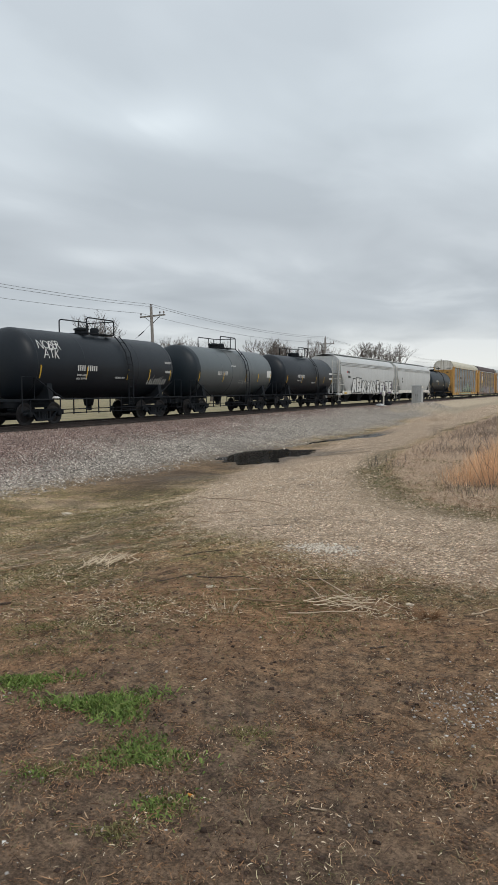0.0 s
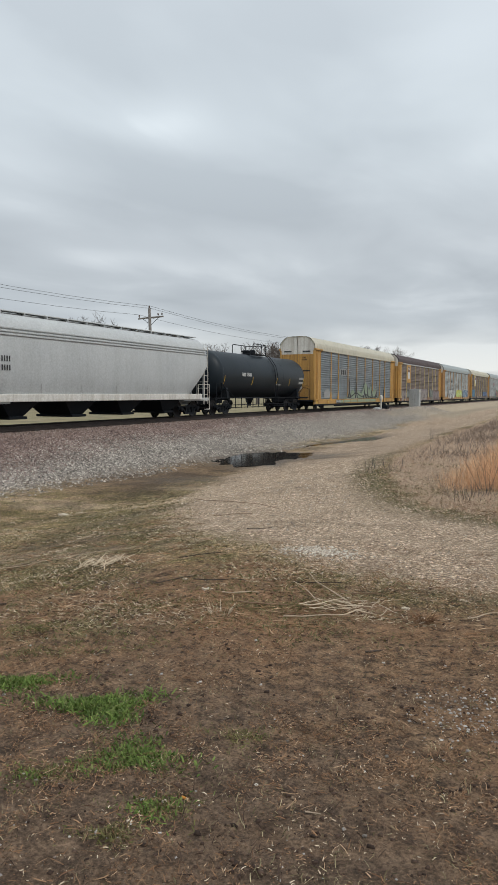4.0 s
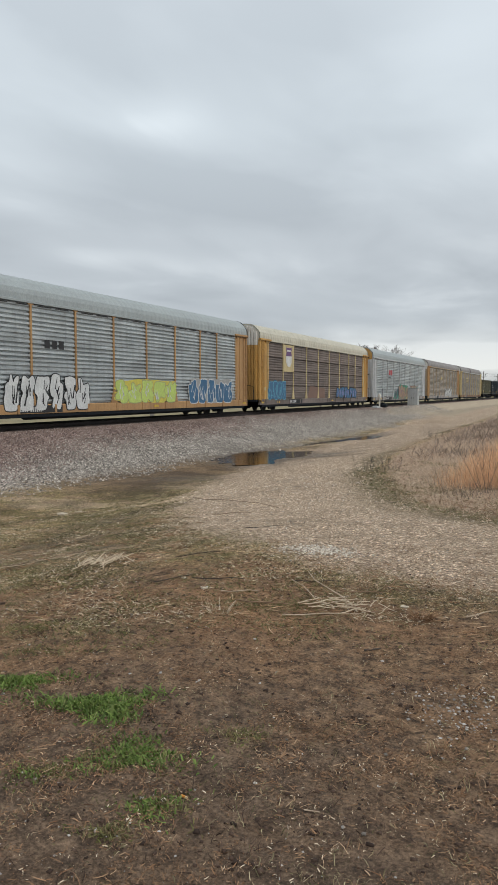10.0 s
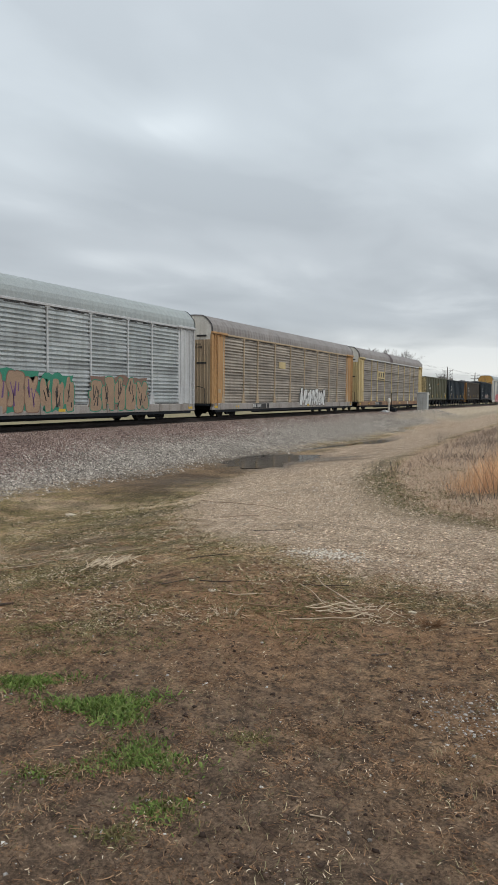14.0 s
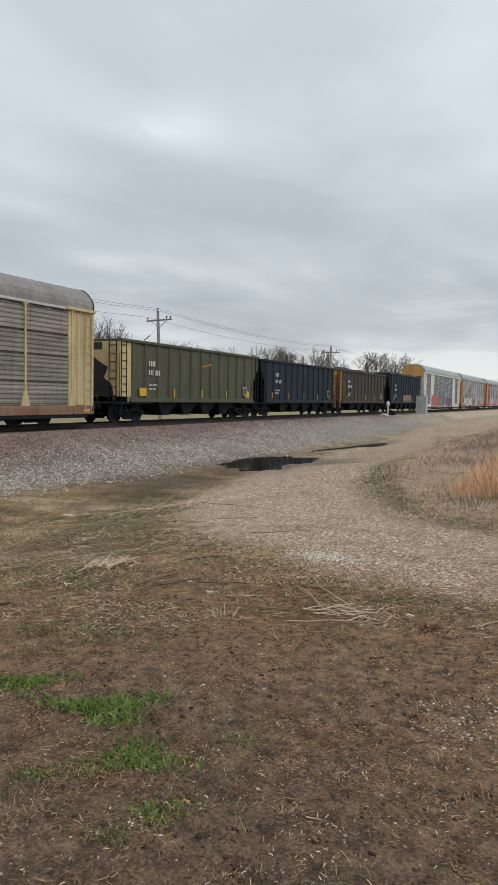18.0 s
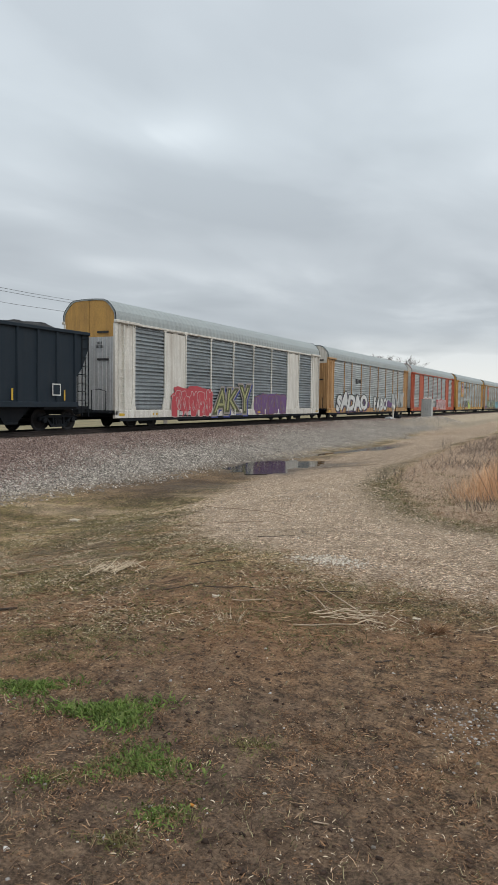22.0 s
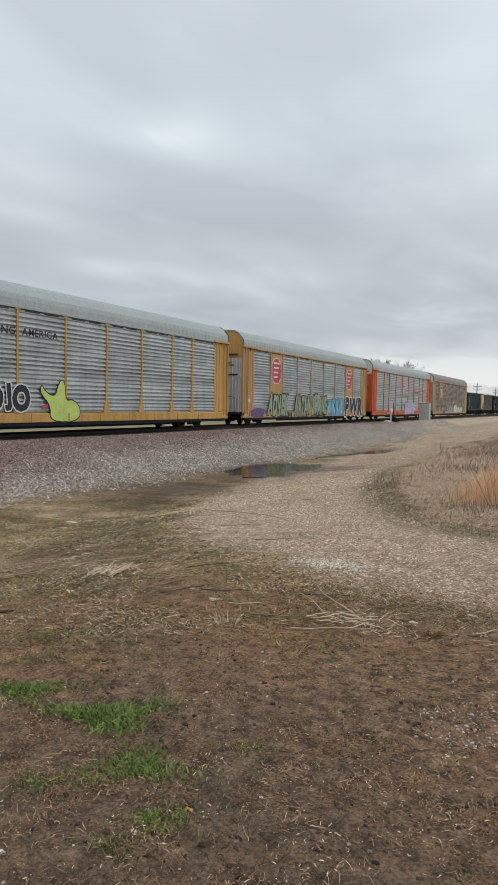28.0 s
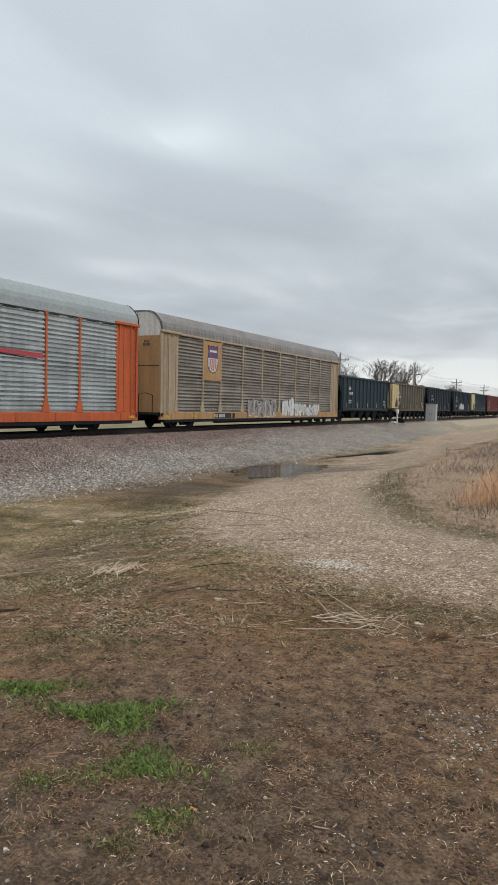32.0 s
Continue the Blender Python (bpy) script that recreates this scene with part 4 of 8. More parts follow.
def autorack(s):
    """A covered car for automobiles: deck, corrugated screens between posts, arched roof, end doors."""
    car = thing("autorack_car", s["label"], "railroad car", "freight train")
    post, panel, roofm, sill, door = s["post"], s["panel"], s["roof"], s.get("sill", s["post"]), s.get("door", s["post"])
    wide = s.get("wide", False)
    half = 13.3
    # deck and underframe
    for sx in (-1, 1):
        g = Geo().prism([(sx * 1.50, 0.48), (sx * 1.56, 0.50), (sx * 1.56, 0.84), (sx * 1.50, 0.88), (sx * 1.42, 0.88), (sx * 1.42, 0.48)], "y", -half, half)
        for y in np.arange(-half + 1, half, 2.2):
            g.box(min(sx * 1.555, sx * 1.585), max(sx * 1.555, sx * 1.585), y, y + 0.12, 0.5, 0.86)
        part("side_sill", g, sill, car)
        part("sill_flange", Geo().box(*sorted((sx * 1.38, sx * 1.535)), -half + 0.4, half - 0.4, 0.34, 0.49, 0.01), BLACK_IRON, car)
    g = Geo().box(-1.43, 1.43, -half, half, 0.70, 0.86).box(-0.35, 0.35, -half - 0.2, half + 0.2, 0.52, 0.78, 0.03)
    g.prism([(-8.0, 0.72), (8.0, 0.72), (7.2, 0.24), (-7.2, 0.24)], "x", -1.3, -1.2).prism([(-8.0, 0.72), (8.0, 0.72), (7.2, 0.24), (-7.2, 0.24)], "x", 1.2, 1.3)
    part("underframe", g, BLACK_IRON, car)
    # screens and posts
    meshes = {w: panel_mesh(w, panel, s.get("seams", False)) for w in set(SLOTS)}
    flat = Geo().box(-0.06, 0.0, -1.03, 1.03, 0.88, 4.96, 0.01).mesh("plain_panel", post)
    y = -sum(SLOTS) / 2
    foot = [(-0.05, 4.98), (0.05, 4.98), (0.05, 1.55), (0.2, 1.0), (0.23, 0.87), (-0.23, 0.87), (-0.2, 1.0), (-0.05, 1.55)]
    head = [(-0.14, 4.9), (0.14, 4.9), (0.14, 5.0), (-0.14, 5.0)]
    pg = Geo().prism(foot, "x", -0.02, 0.045).prism(head, "x", -0.02, 0.05).mesh("post", s.get("rib", post))
    edges = [y]
    mids = []
    for i, w in enumerate(SLOTS):
        me = flat if wide and i in (1, 7) else meshes[w]
        for sx in (1, -1):
            o = part("plain_panel" if me is flat else "screen_panel", me, None, car, at=(sx * 1.50, y + w / 2, 0))
            o.rotation_euler[2] = 0 if sx > 0 else math.pi
        mids.append((y, y + w))
        y += w
        edges.append(y)
    for i, e in enumerate(edges):
        for sx in (1, -1):
            o = part("post", pg, None, car, at=(sx * 1.50, e, 0))
            o.rotation_euler[2] = 0 if sx > 0 else math.pi
    # bolted gaps under the eave
    slot = Geo().box(0, 0.012, -0.5, 0.5, 4.86, 4.90).mesh("vent_slot", INK_B)
    for a, b in mids:
        for q in (-0.55, 0.55):
            o = part("vent_slot", slot, None, car, at=(1.50, (a + b) / 2 + q, 0.01))
            o.scale = (1, 0.42 * (b - a) / 1.4, 1)
    # top chords, roof
    for sx in (-1, 1):
        part("top_chord", Geo().box(min(sx * 1.44, sx * 1.565), max(sx * 1.44, sx * 1.565), -half, half, 4.95, 5.06, 0.015), s.get("chord", post), car)
    rings = []
    arcs = (roof_arc(), roof_arc(0.016))
    ys = np.linspace(-half, half, 260)
    for k, yy in enumerate(ys):
        rings.append([(x, yy, z) for x, z in arcs[(k // 2) % 2 if 3 < k < 256 else 0]])
    g = Geo().loft(rings, False, False, False)
    g.loft([[(x, -half, z) for x, z in roof_arc()], [(x * 0.97, -half, z - 0.06) for x, z in roof_arc()], [(x * 0.97, half, z - 0.06) for x, z in roof_arc()], [(x, half, z) for x, z in roof_arc()]], False, False, False)
    part("roof", g, roofm, car)
    if s.get("patch"):
        g = Geo().loft([[(x * 1.008, yy, z * 1.002 + 0.004) for x, z in roof_arc()] for yy in s["patch"]], False, True, False)
        part("roof_patch", g, ROOF_BROWN, car, "darker replaced roof sheet")
    for yy in (-half - 0.015, half - 0.05):
        rim = Geo()
        rim.loft([[(x * 1.012, yy + q, z + 0.012) for x, z in roof_arc()] for q in (0, 0.065)] , False, False, False)
        rim.loft([[(x * f, yy + 0.03, z + d) for x, z in roof_arc()] for f, d in ((1.012, 0.012), (0.965, -0.06))], False, False, False)
        part("roof_end_rim", rim, s.get("rim", BLACK_IRON), car)
    # ends: corner posts, a pair of doors, ladders
    top = s.get("doortop", WHITE)
    split = s.get("split", 4.62)
    stile = Geo().box(-0.0175, 0.0175, -0.022, 0.022, 0.85, split, 0.008).mesh("door_stile", door)
    for sy in (-1, 1):
        e = sy * half
        ya, yb = sorted((e, e - sy * 1.68))
        for sx in (1, -1):
            xa, xb = sorted((sx * 1.42, sx * 1.515))
            g = Geo().box(xa, xb, ya + 0.02, yb - 0.02, 0.88, 4.95, 0.02)
            g.box(min(sx * 1.40, sx * 1.56), max(sx * 1.40, sx * 1.56), ya if sy < 0 else yb - 0.2, ya + 0.2 if sy < 0 else yb, 0.62, 4.96, 0.03)
            g.box(min(sx * 1.5, sx * 1.56), max(sx * 1.5, sx * 1.56), ya + 0.55, ya + 0.68, 0.9, 4.9, 0.02)
            g.box(min(sx * 1.46, sx * 1.64), max(sx * 1.46, sx * 1.64), *sorted((e + sy * 0.02, e - sy * 1.85)), 4.96, 5.09, 0.02)
            for q in (0.3, 0.95, 1.5):
                g.box(min(sx * 1.5, sx * 1.6), max(sx * 1.5, sx * 1.6), *sorted((e - sy * q, e - sy * (q + 0.03))), 4.82, 4.97)
            cp = part("corner_panel", g, s.get("end", post), car)
            if sx > 0:
                part("ladder", ladder(1.60, e - sy * 0.42, 0.7, 4.9), s.get("end", post), cp)
                part("placard", plate([(e - sy * 1.0 - 0.14, 1.5), (e - sy * 1.0 + 0.14, 1.5), (e - sy * 1.0 + 0.14, 1.72), (e - sy * 1.0 - 0.14, 1.72)], 1.517), s.get("placard", WHITE if s.get("wide") else post), cp)
        # doors: two leaves with raised frames
        for sx in (1, -1):
            arcp = [(x * 0.95, z - 0.06) for x, z in roof_arc() if x * sx > 0.01]
            arcp = sorted(arcp, key=lambda q: -q[0] * sx)
            low = [(sx * 0.02, 0.80), (sx * 1.43, 0.80), (sx * 1.43, split), (sx * 0.02, split)]
            up = [(sx * 0.02, split + 0.004), (sx * 1.43, split + 0.004)] + [(x, z) for x, z in arcp if z > split] + [(sx * 0.02, 6.01)]
            y0, y1 = sorted((e - sy * 0.07, e - sy * 0.02))
            d = part("end_door", Geo().prism(low, "y", y0, y1), door, car)
            part("door_top", Geo().prism(up, "y", y0, y1), top, d, "lighter upper door panel")
            if s.get("fins"):
                # tall folds from sill to roof
                ax, az = [q[0] for q in reversed(roof_arc()[:8])], [q[1] for q in reversed(roof_arc()[:8])]
                for k in range(6):
                    xa, xb = 0.04 + 0.225 * k, 0.04 + 0.225 * k + 0.15
                    ztop = float(np.interp(xb, ax, az)) - 0.14
                    part("door_fold", Geo().box(*sorted((sx * xa, sx * xb)), *sorted((e - sy * 0.03, e + sy * 0.09)), 0.86, split, 0.015), door, d)
                    part("upper_fold", Geo().box(*sorted((sx * xa, sx * xb)), *sorted((e - sy * 0.03, e + sy * 0.09)), split + 0.004, ztop, 0.015), top, d)
            elif s.get("smooth"):
                part("door_seam", Geo().box(*sorted((sx * 0.06, sx * 1.4)), *sorted((e - sy * 0.022, e - sy * 0.012)), 3.25, 3.28), BLACK_IRON, d)
            else:
                for xx in (0.04, 0.28, 0.52, 0.76, 1.0, 1.22, 1.38):
                    part("door_stile", stile, None, d, at=(sx * (xx + 0.0175), e, 0))
            for zz in () if s.get("fins") or s.get("smooth") else (3.2, split + 0.18):
                part("door_vent", Geo().box(min(sx * 0.5, sx * 1.15), max(sx * 0.5, sx * 1.15), min(e - sy * 0.022, e + sy * 0.024), max(e - sy * 0.022, e + sy * 0.024), zz, zz + 0.1), INK_B, d)
        if sy < 0 and not s.get("fins"):
            g = bars((4,), e - 0.03, 0.5, split - 0.35, 0.13, "end")
            g2 = bars((6,), e - 0.03, 0.44, split - 0.52, 0.13, "end")
            g.v, g.f = g.v + g2.v, g.f + [tuple(i + len(g.v) for i in f) for f in g2.f]
            stencil(g, INK_B, car)
        part("end_platform", Geo().box(-1.4, 1.4, *sorted((e - sy * 0.05, e + sy * 0.28)), 0.72, 0.80, 0.01), BLACK_IRON, car)
        part("end_handrail", Geo().tube([(1.2, e + sy * 0.25, 0.8), (1.2, e + sy * 0.25, 1.75), (0.8, e + sy * 0.25, 1.85), (0.35, e + sy * 0.25, 1.8), (0.35, e + sy * 0.25, 0.8)], 0.022, 6), BLACK_IRON, car)
    add_ends(car, 14.3)
    for yy in (-10.05, 10.05):
        add_truck(car, yy)
    # marks on the sill
    part("stencil_plate", plate([(-half + 5.4, 0.52), (-half + 8.1, 0.52), (-half + 8.1, 0.83), (-half + 5.4, 0.83)], 1.562), s.get("marks", INK_B), car)
    stencil(bars((4, 6), 1.568, -half + 5.55, 0.58, 0.2), INK_W, car)
    for yy in (-half + 0.3, -half + 3.1, 2.0, half - 0.7):
        part("reflector", Geo().box(1.562, 1.57, yy, yy + 0.42, 0.60, 0.72), REFLECT, car)
    return car


def shield(car, x, y, z, w, h, top, low, stripes=None, edge=None):
    """A shield-shaped sign without lettering."""
    pts = [(-0.5, 0.42), (-0.42, 0.5), (-0.2, 0.44), (0, 0.5), (0.2, 0.44), (0.42, 0.5), (0.5, 0.42), (0.42, 0.25), (0.5, 0.0), (0.47, -0.28), (0.28, -0.44), (0, -0.5), (-0.28, -0.44), (-0.47, -0.28), (-0.5, 0.0), (-0.42, 0.25)]
    if edge:
        part("shield_rim", plate([(y + a * w * 1.12, z + b * h * 1.08) for a, b in pts], x), edge, car)
    part("shield_field", plate([(y + a * w, z + b * h) for a, b in pts], x + 0.005), low, car)
    up = [(-0.5, 0.42), (-0.42, 0.5), (-0.2, 0.44), (0, 0.5), (0.2, 0.44), (0.42, 0.5), (0.5, 0.42), (0.42, 0.25), (0.5, 0.05), (-0.5, 0.05), (-0.42, 0.25)]
    part("shield_head", plate([(y + a * w, z + b * h) for a, b in up], x + 0.010), top, car)
    part("shield_bar", plate([(y - 0.36 * w, z + 0.27 * h), (y + 0.36 * w, z + 0.27 * h), (y + 0.36 * w, z + 0.35 * h), (y - 0.36 * w, z + 0.35 * h)], x + 0.015), INK_W, car)
    if stripes:
        for k in range(4):
            a = -0.36 + k * 0.205
            part("shield_stripe", plate([(y + a * w, z + 0.02 * h), (y + (a + 0.1) * w, z + 0.02 * h), (y + (a + 0.1) * w, z - (0.36 if k in (0, 3) else 0.44) * h), (y + a * w, z - (0.36 if k in (0, 3) else 0.44) * h)], x + 0.010), stripes, car)


def slot_y(i):
    """The two ends of a side slot."""
    a = -sum(SLOTS) / 2 + sum(SLOTS[:i])
    return a, a + SLOTS[i]


X_SIDE = 1.558  # just outside the posts


def tank_car(label, half, body, band=None, head=None, radius=1.52, length=None, grey=False):
    """A tank car: tank with dished heads, top platform with railings, bolsters, walkways, ladder."""
    car = thing("tank_car", label, "railroad car", "freight train")
    L = length or (half - 0.72)
    zc = 2.58
    # tank: slight slope to the middle is left out
    prof = []
    for k in range(9):
        t = k / 8 * math.pi / 2
        prof.append((radius * math.sin(t) ** 0.85 if k else 0.02, -L - 0.0 + 0.72 * (1 - math.cos(t)) - 0.0))
    full = prof + [(radius, 0.0)] + [(r, -h) for r, h in reversed(prof)]
    tank = part("tank", Geo().lathe(full, "y", 48, (0, 0, zc)), body, car)
    if head:
        part("tank_head", Geo().lathe([(r * 1.004 if r > 0.1 else r, h - 0.004) for r, h in prof] + [(radius * 1.004, -L + 1.05)], "y", 48, (0, 0, zc)), head, tank)
    for yy in (-L + 0.75, -L * 0.36, L * 0.36, L - 0.75):
        seam = Geo().lathe([(radius + 0.001, yy - 0.03), (radius + 0.005, yy - 0.02), (radius + 0.005, yy + 0.02), (radius + 0.001, yy + 0.03)], "y", 48, (0, 0, zc))
        part("weld_band", seam, body, tank)
    if band:
        part("belt", Geo().lathe([(radius + 0.004, -0.75), (radius + 0.016, -0.74), (radius + 0.016, 0.74), (radius + 0.004, 0.75)], "y", 48, (0, 0, zc)), band, tank)
    # manway, valve housing
    part("manway", Geo().lathe([(0.3, zc + radius - 0.05), (0.3, zc + radius + 0.2), (0.36, zc + radius + 0.21), (0.36, zc + radius + 0.27), (0.12, zc + radius + 0.34)], "z", 20, (0, -0.45, 0)), BLACK_IRON, car)
    part("valve_housing", Geo().lathe([(0.22, zc + radius - 0.05), (0.22, zc + radius + 0.32), (0.15, zc + radius + 0.38)], "z", 16, (0, 0.55, 0)), BLACK_IRON, car)
    # platform and railings
    zp = zc + radius + 0.02
    g = Geo().box(-0.82, 0.82, -1.07, -0.82, zp - 0.03, zp + 0.02).box(-0.82, 0.82, 0.85, 1.07, zp - 0.03, zp + 0.02).box(0.58, 0.82, -0.82, 0.85, zp - 0.03, zp + 0.02).box(-0.82, -0.58, -0.82, 0.85, zp - 0.03, zp + 0.02)
    part("top_platform", g, BLACK_IRON, car)
    for sx in (-0.8, 0.8):
        rail = Geo().tube([(sx, -1.05, zp), (sx, -1.05, zp + 0.62), (sx, -0.95, zp + 0.7), (sx, 0.95, zp + 0.7), (sx, 1.05, zp + 0.62), (sx, 1.05, zp)], 0.03, 6)
        rail.tube([(sx, 0.35, zp), (sx, 0.35, zp + 0.7)], 0.025, 6)
        part("railing", rail, BLACK_IRON, car)
    part("railing", Geo().tube([(-0.8, 1.05, zp + 0.66), (0.8, 1.05, zp + 0.66)], 0.028, 6), BLACK_IRON, car)
    part("ladder", Geo().tube([(1.62, 1.05, 0.75), (1.62, 1.05, 2.6), (1.46, 1.05, 3.3), (1.16, 1.05, 3.74), (0.8, 1.05, zp)], 0.025, 6).tube([(1.62, 1.45, 0.75), (1.62, 1.45, 2.6), (1.46, 1.45, 3.3), (1.16, 1.45, 3.74), (0.8, 1.45, zp)], 0.025, 6), BLACK_IRON, car)
    g = Geo()
    for z in np.arange(0.9, 4.0, 0.36):
        q = 1.62 if z < 2.6 else math.sqrt(max(0.3, 1.62 ** 2 - (z - 2.58) ** 2))
        g.tube([(q, 1.05, z), (q, 1.45, z)], 0.016, 5)
    part("ladder_rungs", g, BLACK_IRON, car)
    # underframe: draft sills, bolsters, saddles, side walk, rods
    for sy in (-1, 1):
        e = sy * half
        g = Geo().box(-0.32, 0.32, *sorted((e - sy * 0.3, e - sy * 3.6)), 0.72, 1.10, 0.02)
        g.box(-1.5, 1.5, *sorted((e - sy * 0.45, e - sy * 0.75)), 0.98, 1.10, 0.01)
        g.prism([(-1.45, 0.95), (1.45, 0.95), (1.3, 1.75), (0.8, 1.42), (-0.8, 1.42), (-1.3, 1.75)], "y", *sorted((e - sy * 2.2, e - sy * 2.5)))
        part("draft_sill", g, BLACK_IRON, car)
        g = Geo().box(1.28, 1.56, *sorted((e - sy * 0.5, e - sy * 3.3)), 1.06, 1.11).box(-1.56, -1.28, *sorted((e - sy * 0.5, e - sy * 3.3)), 1.06, 1.11)
        part("end_walkway", g, BLACK_IRON, car)
        g = Geo().tube([(1.53, e - sy * 0.5, 0.55), (1.53, e - sy * 0.5, 2.0), (1.53, e - sy * 1.2, 2.0), (1.53, e - sy * 1.2, 1.1)], 0.022, 6)
        g.tube([(1.53, e - sy * 0.95, 0.45), (1.53, e - sy * 0.95, 1.1)], 0.02, 6).tube([(1.53, e - sy * 0.5, 0.55), (1.53, e - sy * 0.95, 0.5)], 0.02, 6)
        g.tube([(1.5, e - sy * 1.4, 1.9), (1.5, e - sy * 3.0, 1.1)], 0.025, 6)
        part("grab_rail", g, BLACK_IRON, car)
    g = Geo()
    for x, z in ((1.45, 1.08), (-1.45, 1.08), (0.9, 0.62), (0.9, 0.45)):
        g.tube([(x, -half + 3.2, z), (x, half - 3.2, z)], 0.035 if z > 1 else 0.025, 6)
    for yy in np.arange(-half + 3.5, half - 3.3, 0.9):
        g.tube([(0.9, yy, 0.4), (0.9, yy, 1.15)], 0.03, 6)
    part("under_rods", g, BLACK_IRON, car)
    part("bottom_outlet", Geo().lathe([(0.28, 1.1), (0.22, 0.75), (0.14, 0.7), (0.14, 0.5)], "z", 14), BLACK_IRON, car)
    part("brake_cylinder", Geo().lathe([(0.17, -2.2), (0.2, -2.15), (0.2, -1.6), (0.1, -1.55)], "y", 14, (-0.7, 0, 0.72)), BLACK_IRON, car)
    add_ends(car, half)
    for yy in (-half + 2.35, half - 2.35):
        add_truck(car, yy)
    # reflectors curve with the shell
    for yy in (-L + 0.9, -L * 0.36 + 0.15, L * 0.2, L * 0.52, L - 0.85):
        g = Geo().loft([[(math.cos(t) * (radius + q), yy + w, zc + math.sin(t) * (radius + q)) for w in (0, 0.065)] + [(math.cos(t) * (radius + q - 0.006), yy + w, zc + math.sin(t) * (radius + q - 0.006)) for w in (0.065, 0)] for t in [radians(-24 + 3 * k) for k in range(8)] for q in (0.015,)])
        part("reflector", g, REFLECT, car)
    return car, zc, radius


def on_tank(geo, zc, r):
    """Wraps flat side lettering round the tank's curve."""
    def bend(v):
        x, y, z = v
        t = (z - zc) / r
        d = r + 0.012 + (x - 1.0)
        return (d * math.cos(t), y, zc + d * math.sin(t))
    if isinstance(geo, Geo):
        geo.v = [bend(v) for v in geo.v]
        return geo
    for v in geo.vertices:
        v.co = bend(v.co)
    return geo


def covered_hopper(label, half, seed):
    """A covered hopper: bulged smooth sides, sloping ends cut back, roof walk, sill and chutes."""
    car = thing("covered_hopper_car", label, "railroad car", "freight train")
    L = half - 0.75
    sect = [(1.40, 1.18), (1.50, 1.4), (1.585, 2.2), (1.60, 2.9), (1.56, 3.55), (1.47, 3.95), (1.30, 4.25), (0.95, 4.5), (0.5, 4.62), (0.0, 4.66)]
    ring = sect + [(-x, z) for x, z in reversed(sect[:-1])]
    # side walls; the lower corners slope back at the ends
    g = Geo()
    rings = []
    stops = [-L, -L + 0.12, -L + 0.5, -L + 1.1, -L + 1.9] + list(np.linspace(-L + 2.4, L - 2.4, 9)) + [L - 1.9, L - 1.1, L - 0.5, L - 0.12, L]
    for yy in stops:
        d = L - abs(yy)
        zlow = 1.18 + 1.75 * max(0.0, 1 - d / 2.0) ** 1.1
        rings.append([(x, yy, max(z, zlow)) for x, z in ring])
    g.loft(rings, True, True)
    body = part("body", g, HOPPER_GREY, car)
    # upper side chord in steps
    for sx in (-1, 1):
        g = Geo()
        for k, (x, z) in enumerate(((1.585, 3.62), (1.56, 3.75), (1.525, 3.88))):
            g.box(min(sx * (x - 0.06), sx * (x + 0.015)), max(sx * (x - 0.06), sx * (x + 0.015)), -L + 0.02, L - 0.02, z, z + 0.07, 0.01)
        part("side_chord", g, HOPPER_GREY, body)
    # slope sheets at the ends, their grey darkened for the shade under the body
    for sy in (-1, 1):
        g = Geo()
        a, b = sy * (L - 0.1), sy * (L - 2.6)
        g.add([(-1.42, a, 2.95), (1.42, a, 2.95), (1.42, b, 1.15), (-1.42, b, 1.15), (-1.42, a - sy * 0.08, 2.88), (1.42, a - sy * 0.08, 2.88), (1.42, b, 1.05), (-1.42, b, 1.05)], [(0, 1, 2, 3), (7, 6, 5, 4), (0, 4, 5, 1), (1, 5, 6, 2), (2, 6, 7, 3), (3, 7, 4, 0)])
        part("slope_sheet", g, HOPPER_SHADE, car)
        e = sy * half
        g = Geo()
        for x in (-1.35, -0.45, 0.45, 1.35):
            g.box(x - 0.05, x + 0.05, *sorted((sy * (L - 0.05), sy * (L + 0.06))), 1.1, 4.0 if abs(x) > 1 else 3.0, 0.01)
        part("end_post", g, HOPPER_GREY, car)
        part("ladder", ladder(1.5, sy * (L + 0.02), 0.75, 4.1, 0.44), WHITE, car)
        part("ladder", ladder(1.05, sy * (L + 0.12), 0.75, 4.1, 0.44, True), WHITE, car)
        g = Geo().box(-1.5, 1.5, *sorted((sy * (L - 2.5), sy * (L + 0.45))), 0.95, 1.12, 0.02)
        g.box(-0.35, 0.35, *sorted((sy * (L - 3.0), sy * (L + 0.5))), 0.7, 1.0, 0.02)
        part("end_sill", g, HOPPER_GREY, car)
        g = Geo().tube([(1.52, sy * (L + 0.4), 0.45), (1.52, sy * (L + 0.4), 1.9), (1.52, sy * (L - 0.9), 1.9), (1.52, sy * (L - 0.9), 1.15)], 0.024, 6)
        g.box(1.4, 1.56, *sorted((sy * (L + 0.42), sy * (L + 0.0))), 0.42, 0.46)
        part("step_rail", g, WHITE, car)
    part("side_sill", Geo().box(1.46, 1.585, -L + 0.6, L - 0.6, 1.02, 1.34, 0.02).box(-1.585, -1.46, -L + 0.6, L - 0.6, 1.02, 1.34, 0.02), WHITE, car)
    # roof walk and hatches
    g = Geo()
    for sx in (-1, 1):
        g.box(min(sx * 0.45, sx * 0.86), max(sx * 0.45, sx * 0.86), -L, L, 4.65, 4.68)
    for yy in np.arange(-L, L, 1.35):
        g.box(-0.86, 0.86, yy, yy + 0.05, 4.5, 4.65)
    part("roof_walk", g, HOPPER_GREY, car)
    part("hatch", Geo().box(-0.35, 0.35, -L + 1, L - 1, 4.6, 4.78, 0.04), HOPPER_GREY, car)
